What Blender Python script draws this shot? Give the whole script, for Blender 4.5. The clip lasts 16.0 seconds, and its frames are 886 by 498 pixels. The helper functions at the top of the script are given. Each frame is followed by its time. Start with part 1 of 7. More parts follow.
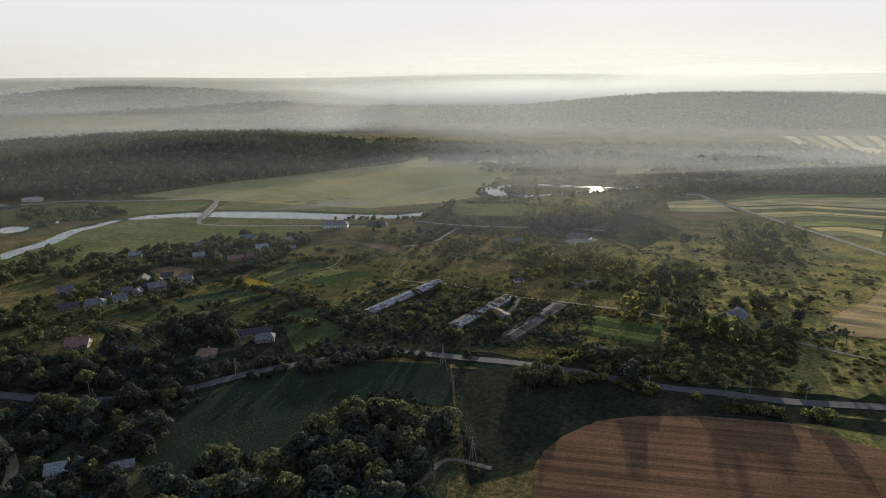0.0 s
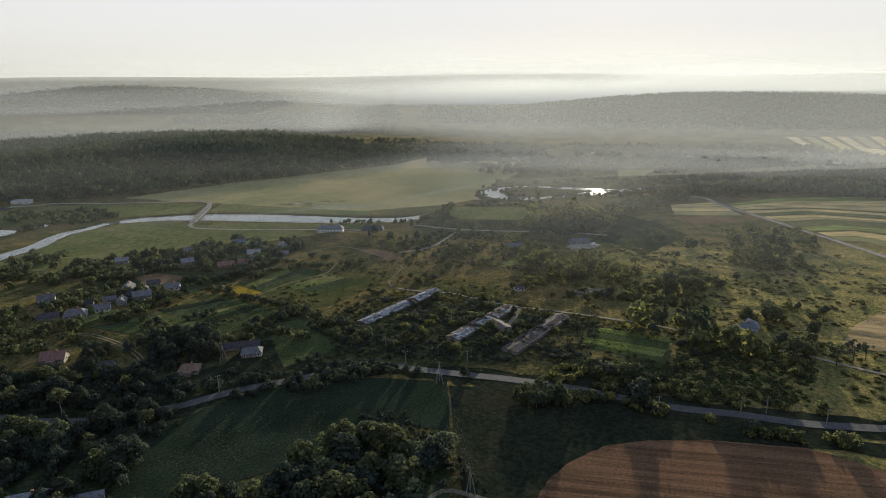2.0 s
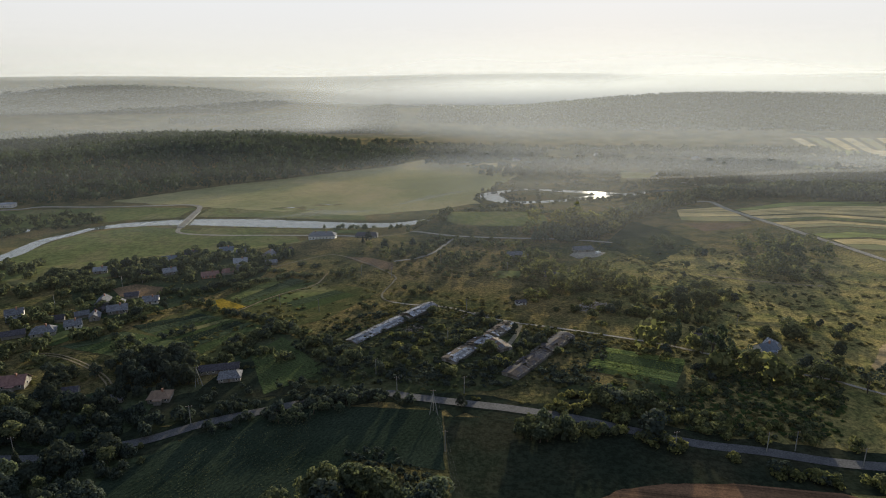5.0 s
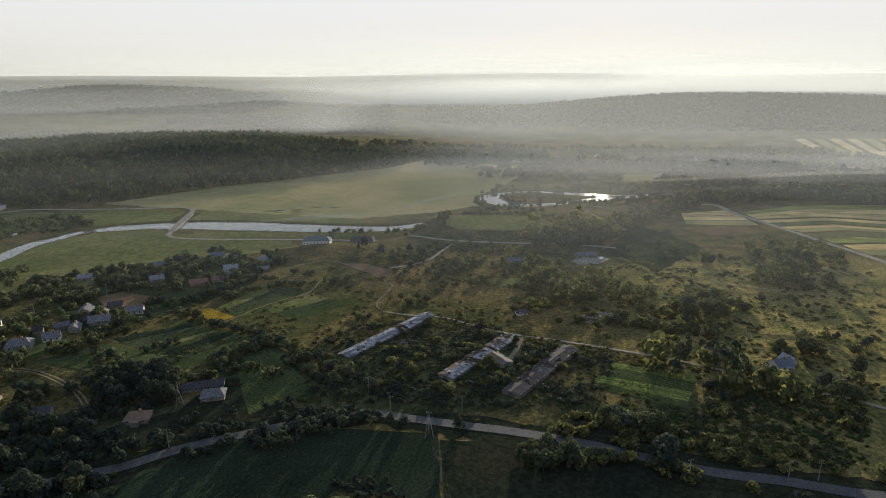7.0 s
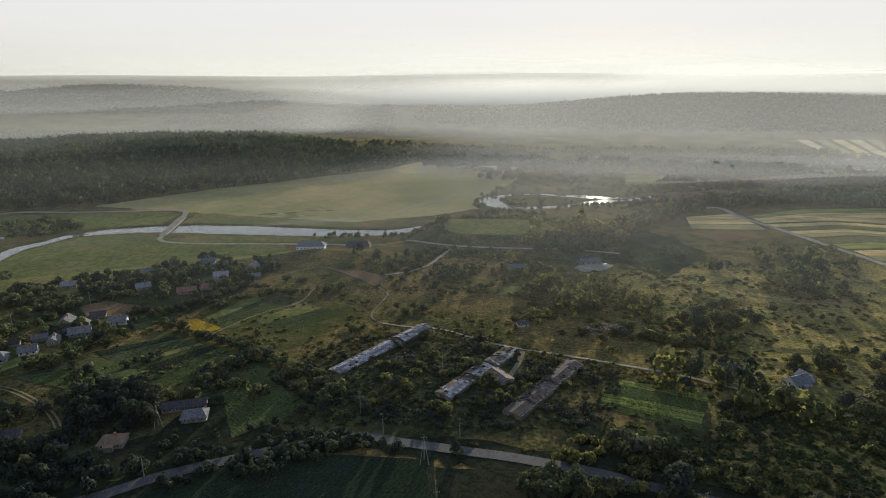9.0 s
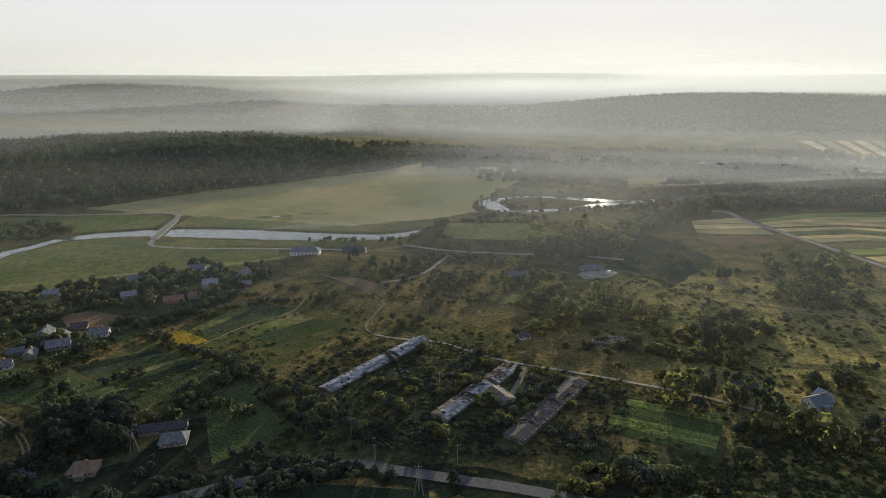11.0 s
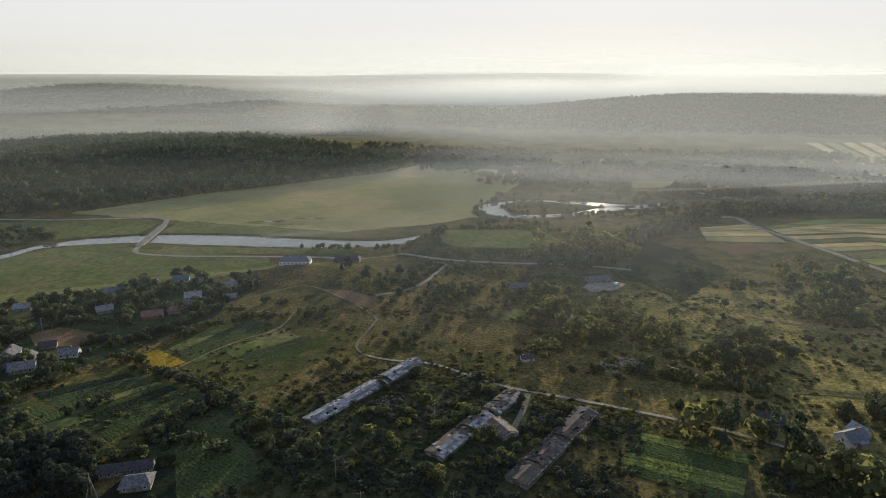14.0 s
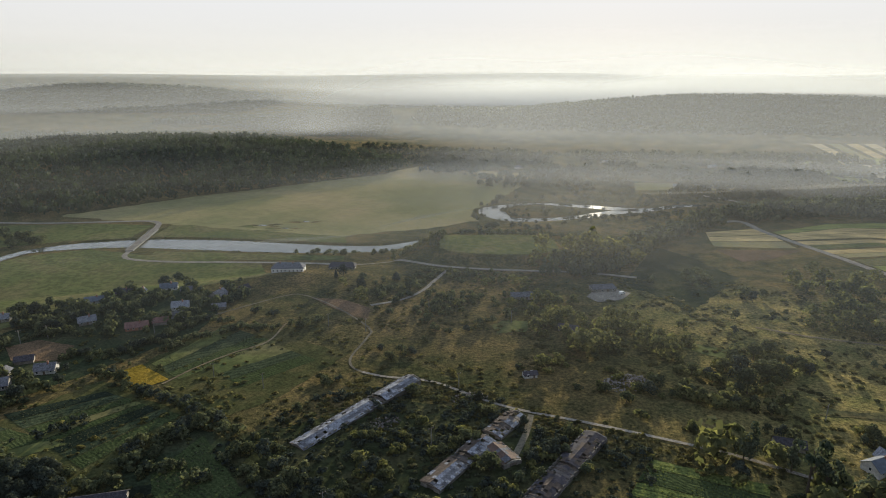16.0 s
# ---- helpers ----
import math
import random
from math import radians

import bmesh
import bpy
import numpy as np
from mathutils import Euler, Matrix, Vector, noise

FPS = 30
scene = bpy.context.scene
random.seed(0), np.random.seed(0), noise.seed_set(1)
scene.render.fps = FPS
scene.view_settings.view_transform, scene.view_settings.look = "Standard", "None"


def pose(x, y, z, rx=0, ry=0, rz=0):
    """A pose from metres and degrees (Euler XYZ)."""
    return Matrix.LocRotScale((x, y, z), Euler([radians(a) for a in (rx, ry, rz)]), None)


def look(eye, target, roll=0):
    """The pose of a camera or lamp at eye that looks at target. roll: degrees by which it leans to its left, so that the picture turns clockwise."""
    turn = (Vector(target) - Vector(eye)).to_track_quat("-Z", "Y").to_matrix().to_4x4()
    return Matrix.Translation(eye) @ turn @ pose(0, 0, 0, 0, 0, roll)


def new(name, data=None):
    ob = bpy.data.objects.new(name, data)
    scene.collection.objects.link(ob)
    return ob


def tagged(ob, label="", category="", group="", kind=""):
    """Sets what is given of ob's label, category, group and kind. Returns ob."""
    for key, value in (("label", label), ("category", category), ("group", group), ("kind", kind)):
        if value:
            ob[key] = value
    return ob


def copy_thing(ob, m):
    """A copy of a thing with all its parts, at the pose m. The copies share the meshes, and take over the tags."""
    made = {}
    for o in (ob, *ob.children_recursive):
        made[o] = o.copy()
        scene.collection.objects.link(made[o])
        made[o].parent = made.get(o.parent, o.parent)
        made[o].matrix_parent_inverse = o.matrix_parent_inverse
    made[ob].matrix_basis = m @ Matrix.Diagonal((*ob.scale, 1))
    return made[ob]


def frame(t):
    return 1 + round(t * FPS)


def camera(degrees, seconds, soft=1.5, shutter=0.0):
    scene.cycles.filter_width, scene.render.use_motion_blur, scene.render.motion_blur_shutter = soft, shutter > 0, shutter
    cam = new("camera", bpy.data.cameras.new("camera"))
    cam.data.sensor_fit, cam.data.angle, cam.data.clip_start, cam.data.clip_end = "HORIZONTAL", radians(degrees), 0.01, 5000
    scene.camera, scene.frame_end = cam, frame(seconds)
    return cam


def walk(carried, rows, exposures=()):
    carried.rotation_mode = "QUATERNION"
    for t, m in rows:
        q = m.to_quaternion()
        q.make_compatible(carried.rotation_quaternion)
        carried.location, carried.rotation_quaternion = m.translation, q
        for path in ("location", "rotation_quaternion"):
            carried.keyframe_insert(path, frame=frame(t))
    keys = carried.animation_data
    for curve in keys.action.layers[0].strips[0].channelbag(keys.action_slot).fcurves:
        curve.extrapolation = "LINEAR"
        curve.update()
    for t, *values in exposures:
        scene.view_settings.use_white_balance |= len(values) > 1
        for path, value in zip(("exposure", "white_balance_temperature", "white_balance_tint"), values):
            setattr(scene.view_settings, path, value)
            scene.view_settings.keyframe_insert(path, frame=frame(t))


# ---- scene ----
cam = camera(71.4, 16.0, soft=1.0)
PATH = [
    (0.0, (-2.284, -0.808, 140.190), (-6.177, 95.188, 112.448), -0.435),
    (2.0, (-1.497, 17.184, 140.062), (-5.336, 113.172, 112.284), -0.392),
    (4.0, (-0.759, 34.983, 139.928), (-4.548, 130.964, 112.119), -0.346),
    (6.0, (-0.076, 52.636, 139.805), (-3.819, 148.609, 111.966), -0.297),
    (8.0, (0.543, 70.187, 139.707), (-3.159, 166.155, 111.841), -0.245),
    (10.0, (1.091, 87.683, 139.648), (-2.573, 183.645, 111.759), -0.190),
    (12.0, (1.561, 105.169, 139.646), (-2.070, 201.127, 111.736), -0.131),
    (14.0, (1.945, 122.691, 139.713), (-1.656, 218.644, 111.787), -0.070),
    (16.0, (2.236, 140.294, 139.866), (-1.339, 236.245, 111.925), -0.005),
]
walk(cam, [(t, look(eye, target, roll)) for t, eye, target, roll in PATH])

# world, sun and haze-bright morning sky
SUN_AZ, SUN_EL = 12.0, 7.0          # degrees: to the right of +y, above the horizon
world = bpy.data.worlds.new("morning_sky")
scene.world = world
world.use_nodes = True
wn = world.node_tree
wn.nodes.clear()
sky = wn.nodes.new("ShaderNodeTexSky")
sky.sky_type, sky.sun_disc = "NISHITA", False
sky.sun_elevation, sky.sun_rotation = radians(SUN_EL), radians(SUN_AZ)
sky.altitude, sky.air_density, sky.dust_density, sky.ozone_density = 100, 1.0, 1.5, 1.0
clear = wn.nodes.new("ShaderNodeBackground")
clear.inputs["Strength"].default_value = 0.0008
wn.links.new(sky.outputs["Color"], clear.inputs["Color"])
# the hazy lower air: pale from the horizon up, clearing towards the zenith, brighter around the sun
ray_dir = wn.nodes.new("ShaderNodeTexCoord")
split = wn.nodes.new("ShaderNodeSeparateXYZ")
wn.links.new(ray_dir.outputs["Generated"], split.inputs[0])
air = wn.nodes.new("ShaderNodeValToRGB")
for i, (pos, col) in enumerate([(0.0, (0.87, 0.85, 0.77)), (0.03, (0.85, 0.84, 0.795)), (0.09, (0.845, 0.85, 0.85)), (0.3, (0.64, 0.73, 0.85)), (1.0, (0.34, 0.48, 0.78))]):
    e = air.color_ramp.elements[i] if i < 2 else air.color_ramp.elements.new(pos)
    e.position, e.color = pos, (*col, 1)
wn.links.new(split.outputs["Z"], air.inputs["Fac"])
toward = wn.nodes.new("ShaderNodeVectorMath")
toward.operation = "DOT_PRODUCT"
toward.inputs[1].default_value = (math.sin(radians(SUN_AZ)), math.cos(radians(SUN_AZ)), 0.0)
wn.links.new(ray_dir.outputs["Generated"], toward.inputs[0])
glow = wn.nodes.new("ShaderNodeMapRange")
glow.interpolation_type = "SMOOTHSTEP"
glow.inputs["From Min"].default_value, glow.inputs["From Max"].default_value = -0.7, 1.0
glow.inputs["To Min"].default_value, glow.inputs["To Max"].default_value = 0.62, 1.0
wn.links.new(toward.outputs["Value"], glow.inputs["Value"])
hazy = wn.nodes.new("ShaderNodeBackground")
wn.links.new(air.outputs["Color"], hazy.inputs["Color"])
wn.links.new(glow.outputs["Result"], hazy.inputs["Strength"])
both = wn.nodes.new("ShaderNodeAddShader")
wn.links.new(clear.outputs[0], both.inputs[0])
wn.links.new(hazy.outputs[0], both.inputs[1])
wout = wn.nodes.new("ShaderNodeOutputWorld")
wn.links.new(both.outputs[0], wout.inputs["Surface"])

sun_data = bpy.data.lights.new("sun", "SUN")
sun_data.energy, sun_data.angle, sun_data.color = 11.0, radians(1.2), (1.0, 0.9, 0.68)
sun = new("sun", sun_data)
sun_way = Vector((math.sin(radians(SUN_AZ)) * math.cos(radians(SUN_EL)), math.cos(radians(SUN_AZ)) * math.cos(radians(SUN_EL)), math.sin(radians(SUN_EL))))
sun.matrix_world = look(sun_way * 3000, (0, 0, 0))
scene.view_settings.exposure = 0.0


# ---- materials ----
def nodes_of(name):
    m = bpy.data.materials.new(name)
    m.use_nodes = True
    return m, m.node_tree, m.node_tree.nodes["Principled BSDF"]


def noise_node(tree, scale, detail=4.0, rough=0.55, coords="Object"):
    tc = tree.nodes.new("ShaderNodeTexCoord")
    n = tree.nodes.new("ShaderNodeTexNoise")
    n.inputs["Scale"].default_value = scale
    n.inputs["Detail"].default_value = detail
    n.inputs["Roughness"].default_value = rough
    tree.links.new(tc.outputs[coords], n.inputs["Vector"])
    return n.outputs["Fac"]


def ramp(tree, fac, stops):
    r = tree.nodes.new("ShaderNodeValToRGB")
    while len(r.color_ramp.elements) < len(stops):
        r.color_ramp.elements.new(0.5)
    for e, (pos, col) in zip(r.color_ramp.elements, stops):
        e.position, e.color = pos, (*col, 1.0)
    tree.links.new(fac, r.inputs["Fac"])
    return r.outputs["Color"]


def blend(tree, fac, a, b, kind="MIX"):
    n = tree.nodes.new("ShaderNodeMix")
    n.data_type, n.blend_type = "RGBA", kind
    for sock, v in ((n.inputs[0], fac), (n.inputs[6], a), (n.inputs[7], b)):
        if isinstance(v, (int, float)):
            sock.default_value = v
        elif isinstance(v, tuple):
            sock.default_value = (*v, 1.0)
        else:
            tree.links.new(v, sock)
    return n.outputs[2]


def bumped(tree, bsdf, height, strength, dist):
    b = tree.nodes.new("ShaderNodeBump")
    b.inputs["Strength"].default_value, b.inputs["Distance"].default_value = strength, dist
    tree.links.new(height, b.inputs["Height"])
    tree.links.new(b.outputs["Normal"], bsdf.inputs["Normal"])


def mat_mottled(name, stops, big=0.02, fine=0.6, rough=0.95, relief=0.5, dist=0.5, spec=0.0, fine_mix=0.55, sheen=0.0):
    """A surface whose colour wanders over two scales, with fine relief."""
    m, tr, b = nodes_of(name)
    c1 = ramp(tr, noise_node(tr, big, 5, 0.6), [(0.39 + 0.22 * i / max(1, len(stops) - 1), c) for i, c in enumerate(stops)])
    f = noise_node(tr, fine, 6, 0.7)
    c2 = ramp(tr, f, [(0.42, (0.4, 0.42, 0.4)), (0.58, (1.45, 1.42, 1.35))])
    col = blend(tr, fine_mix, c1, c2, "MULTIPLY")
    tr.links.new(col, b.inputs["Base Color"])
    b.inputs["Roughness"].default_value = rough
    b.inputs["Specular IOR Level"].default_value = spec
    if sheen:
        b.inputs["Sheen Weight"].default_value = sheen
        b.inputs["Sheen Roughness"].default_value = 0.6
    bumped(tr, b, f, relief, dist)
    return m


def mat_rows(name, a, b_col, period, angle, wob=0.15, relief=0.6, big=0.03):
    """Tilled or planted ground: rows at a spacing in metres, running at an angle."""
    m, tr, b = nodes_of(name)
    tc = tr.nodes.new("ShaderNodeTexCoord")
    mp = tr.nodes.new("ShaderNodeMapping")
    mp.inputs["Rotation"].default_value = (0, 0, radians(-angle))
    tr.links.new(tc.outputs["Object"], mp.inputs["Vector"])
    w = tr.nodes.new("ShaderNodeTexWave")
    w.wave_type, w.bands_direction = "BANDS", "Y"
    w.inputs["Scale"].default_value = 0.314 / period
    w.inputs["Distortion"].default_value = 9.0
    w.inputs["Detail"].default_value = 3
    w.inputs["Detail Scale"].default_value = 0.8
    tr.links.new(mp.outputs["Vector"], w.inputs["Vector"])
    f = noise_node(tr, 0.9, 6, 0.8)
    c = blend(tr, blend(tr, 0.55, w.outputs["Fac"], f), a, b_col)
    c = blend(tr, 0.6, c, ramp(tr, f, [(0.42, (0.4, 0.42, 0.4)), (0.58, (1.5, 1.5, 1.4))]), "MULTIPLY")
    c = blend(tr, 0.5, c, ramp(tr, noise_node(tr, big, 4, 0.6), [(0.41, (0.6, 0.65, 0.55)), (0.59, (1.3, 1.22, 1.15))]), "MULTIPLY")
    tr.links.new(c, b.inputs["Base Color"])
    b.inputs["Roughness"].default_value = 0.95
    b.inputs["Specular IOR Level"].default_value = 0.0
    s = tr.nodes.new("ShaderNodeMath")
    s.operation = "ADD"
    k = tr.nodes.new("ShaderNodeMath")
    k.operation = "MULTIPLY"
    k.inputs[1].default_value = 0.35
    tr.links.new(w.outputs["Fac"], k.inputs[0])
    tr.links.new(k.outputs[0], s.inputs[0])
    tr.links.new(f, s.inputs[1])
    bumped(tr, b, s.outputs[0], relief, 0.35)
    return m


def mat_streaks(name, a, b_col, angle, width=0.7, relief=0.35):
    """Worked land: long uneven streaks left by the plough or the harvester, with damp and dry patches."""
    m, tr, b = nodes_of(name)
    tc = tr.nodes.new("ShaderNodeTexCoord")
    layers = []
    for across, along in ((1.0 / width, 0.03), (0.22 / width, 0.008)):
        mp = tr.nodes.new("ShaderNodeMapping")
        mp.vector_type = "TEXTURE"
        mp.inputs["Rotation"].default_value = (0, 0, radians(angle))
        mp.inputs["Scale"].default_value = (1 / along, 1 / across, 1)
        tr.links.new(tc.outputs["Object"], mp.inputs["Vector"])
        n = tr.nodes.new("ShaderNodeTexNoise")
        n.inputs["Scale"].default_value, n.inputs["Detail"].default_value, n.inputs["Roughness"].default_value = 1.0, 4, 0.6
        tr.links.new(mp.outputs["Vector"], n.inputs["Vector"])
        layers.append(n.outputs["Fac"])
    c = ramp(tr, layers[0], [(0.36, a), (0.64, b_col)])
    c = blend(tr, 0.7, c, ramp(tr, layers[1], [(0.38, (0.6, 0.62, 0.62)), (0.62, (1.4, 1.36, 1.3))]), "MULTIPLY")
    f = noise_node(tr, 0.9, 6, 0.8)
    c = blend(tr, 0.5, c, ramp(tr, f, [(0.4, (0.5, 0.52, 0.5)), (0.6, (1.45, 1.42, 1.36))]), "MULTIPLY")
    c = blend(tr, 0.5, c, ramp(tr, noise_node(tr, 0.02, 4, 0.6), [(0.4, (0.7, 0.74, 0.7)), (0.6, (1.25, 1.2, 1.15))]), "MULTIPLY")
    tr.links.new(c, b.inputs["Base Color"])
    b.inputs["Roughness"].default_value = 0.95
    b.inputs["Specular IOR Level"].default_value = 0.0
    bumped(tr, b, layers[0], relief, 0.25)
    return m


def mat_leaf(name, dark, light, through_share=0.35, patch=0.12, sheen=0.0):
    """Foliage: light passes through the leaves; tone differs from clump to clump and tree to tree."""
    m, tr, b = nodes_of(name)
    geo = tr.nodes.new("ShaderNodeNewGeometry")
    info = tr.nodes.new("ShaderNodeObjectInfo")
    c = blend(tr, geo.outputs["Random Per Island"], dark, light)
    c = blend(tr, 0.7, c, ramp(tr, noise_node(tr, patch, 3, 0.6), [(0.4, (0.62, 0.67, 0.67)), (0.6, (1.35, 1.28, 1.08))]), "MULTIPLY")
    c = blend(tr, 0.5, c, ramp(tr, info.outputs["Random"], [(0.0, (0.6, 0.65, 0.6)), (1.0, (1.4, 1.3, 1.1))]), "MULTIPLY")
    tr.links.new(c, b.inputs["Base Color"])
    b.inputs["Roughness"].default_value = 0.85
    b.inputs["Specular IOR Level"].default_value = 0.02
    if sheen:
        b.inputs["Sheen Weight"].default_value = sheen
    t = tr.nodes.new("ShaderNodeBsdfTranslucent")
    tr.links.new(blend(tr, 1.0, c, (1.1, 1.12, 0.92), "MULTIPLY"), t.inputs["Color"])
    mx = tr.nodes.new("ShaderNodeMixShader")
    mx.inputs[0].default_value = through_share
    tr.links.new(b.outputs[0], mx.inputs[1])
    tr.links.new(t.outputs[0], mx.inputs[2])
    tr.links.new(mx.outputs[0], tr.nodes["Material Output"].inputs["Surface"])
    return m


def mat_plain(name, col, rough=0.8, metal=0.0, vary=0.35, scale=0.8, spec=0.3, relief=0.0):
    """A painted, mineral or metal surface with stains and grain."""
    m, tr, b = nodes_of(name)
    f = noise_node(tr, scale, 6, 0.65)
    info = tr.nodes.new("ShaderNodeObjectInfo")
    c = blend(tr, vary, col, ramp(tr, f, [(0.4, tuple(v * 0.35 for v in col)), (0.6, tuple(min(1, v * 1.4) for v in col))]))
    c = blend(tr, vary, c, ramp(tr, info.outputs["Random"], [(0.0, (0.6, 0.6, 0.6)), (1.0, (1.3, 1.3, 1.3))]), "MULTIPLY")
    tr.links.new(c, b.inputs["Base Color"])
    b.inputs["Roughness"].default_value, b.inputs["Metallic"].default_value = rough, metal
    b.inputs["Specular IOR Level"].default_value = spec
    if relief:
        bumped(tr, b, f, relief, 0.1)
    return m


def mat_water():
    m, tr, b = nodes_of("river_water")
    b.inputs["Base Color"].default_value = (0.1, 0.108, 0.095, 1)
    b.inputs["Roughness"].default_value = 0.06
    b.inputs["IOR"].default_value = 1.4
    bumped(tr, b, noise_node(tr, 0.5, 4, 0.6), 0.03, 0.3)
    return m


def mat_mist(name, amount, scale, forward=0.06, low=0.7):
    """Ground mist: mostly clear, the rest scatters sunlight; gloss adds glow towards the sun."""
    m, tr, b = nodes_of(name)
    tr.nodes.remove(b)
    dens = tr.nodes.new("ShaderNodeAttribute")
    dens.attribute_name = "mist_amount"
    tc = tr.nodes.new("ShaderNodeTexCoord")
    mp = tr.nodes.new("ShaderNodeMapping")
    mp.inputs["Scale"].default_value = (0.45, 1.0, 1.0)
    tr.links.new(tc.outputs["Object"], mp.inputs["Vector"])
    n = tr.nodes.new("ShaderNodeTexNoise")
    n.inputs["Scale"].default_value, n.inputs["Detail"].default_value = scale, 5
    tr.links.new(mp.outputs["Vector"], n.inputs["Vector"])
    r = tr.nodes.new("ShaderNodeMapRange")
    r.inputs["From Min"].default_value, r.inputs["From Max"].default_value = 0.3, 0.7
    r.inputs["To Min"].default_value, r.inputs["To Max"].default_value = low * amount, amount
    tr.links.new(n.outputs["Fac"], r.inputs["Value"])
    k = tr.nodes.new("ShaderNodeMath")
    k.operation, k.use_clamp = "MULTIPLY", True
    tr.links.new(r.outputs["Result"], k.inputs[0])
    tr.links.new(dens.outputs["Fac"], k.inputs[1])
    d = tr.nodes.new("ShaderNodeBsdfDiffuse")
    d.inputs["Color"].default_value = (0.98, 0.957, 0.84, 1)
    g = tr.nodes.new("ShaderNodeBsdfGlossy")
    g.inputs["Color"].default_value = (0.96, 0.9, 0.76, 1)
    g.inputs["Roughness"].default_value = 0.85
    s = tr.nodes.new("ShaderNodeMixShader")
    s.inputs[0].default_value = forward
    tr.links.new(d.outputs[0], s.inputs[1])
    tr.links.new(g.outputs[0], s.inputs[2])
    tp = tr.nodes.new("ShaderNodeBsdfTransparent")
    mx = tr.nodes.new("ShaderNodeMixShader")
    tr.links.new(k.outputs[0], mx.inputs[0])
    tr.links.new(tp.outputs[0], mx.inputs[1])
    tr.links.new(s.outputs[0], mx.inputs[2])
    tr.links.new(mx.outputs[0], tr.nodes["Material Output"].inputs["Surface"])
    return m


def mat_ground():
    """Fallow land: dry gold grass, olive weeds and dark green patches, from tens of metres down to tussocks."""
    m, tr, b = nodes_of("rough_grassland")
    big = ramp(tr, noise_node(tr, 0.014, 4, 0.6), [(0.4, (0.058, 0.063, 0.028)), (0.49, (0.107, 0.091, 0.041)), (0.58, (0.176, 0.129, 0.058))])
    mid = ramp(tr, noise_node(tr, 0.075, 5, 0.65), [(0.41, (0.046, 0.051, 0.023)), (0.5, (0.093, 0.083, 0.036)), (0.6, (0.158, 0.12, 0.055))])
    f = noise_node(tr, 0.55, 6, 0.75)
    fine = ramp(tr, f, [(0.38, (0.4, 0.43, 0.4)), (0.5, (0.98, 0.98, 0.98)), (0.62, (1.75, 1.65, 1.45))])
    # drier, golden grass on the eastern hillside
    tc = tr.nodes.new("ShaderNodeTexCoord")
    xyz = tr.nodes.new("ShaderNodeSeparateXYZ")
    tr.links.new(tc.outputs["Object"], xyz.inputs[0])
    dry = tr.nodes.new("ShaderNodeMapRange")
    dry.interpolation_type = "SMOOTHSTEP"
    dry.inputs["From Min"].default_value, dry.inputs["From Max"].default_value = 40.0, 170.0
    dry.inputs["To Max"].default_value = 0.85
    tr.links.new(xyz.outputs["X"], dry.inputs["Value"])
    near = tr.nodes.new("ShaderNodeMapRange")
    near.interpolation_type = "SMOOTHSTEP"
    near.inputs["From Min"].default_value, near.inputs["From Max"].default_value = 580.0, 500.0
    tr.links.new(xyz.outputs["Y"], near.inputs["Value"])
    share = tr.nodes.new("ShaderNodeMath")
    share.operation = "MULTIPLY"
    tr.links.new(dry.outputs["Result"], share.inputs[0])
    tr.links.new(near.outputs["Result"], share.inputs[1])
    gold = ramp(tr, noise_node(tr, 0.05, 5, 0.65), [(0.4, (0.13, 0.132, 0.05)), (0.5, (0.21, 0.183, 0.07)), (0.6, (0.275, 0.22, 0.086))])
    base = blend(tr, share.outputs[0], blend(tr, 0.5, big, mid), gold)
    col = blend(tr, 0.85, base, fine, "MULTIPLY")
    tr.links.new(col, b.inputs["Base Color"])
    b.inputs["Roughness"].default_value = 0.95
    b.inputs["Specular IOR Level"].default_value = 0.0
    bumped(tr, b, f, 1.0, 1.6)
    return m


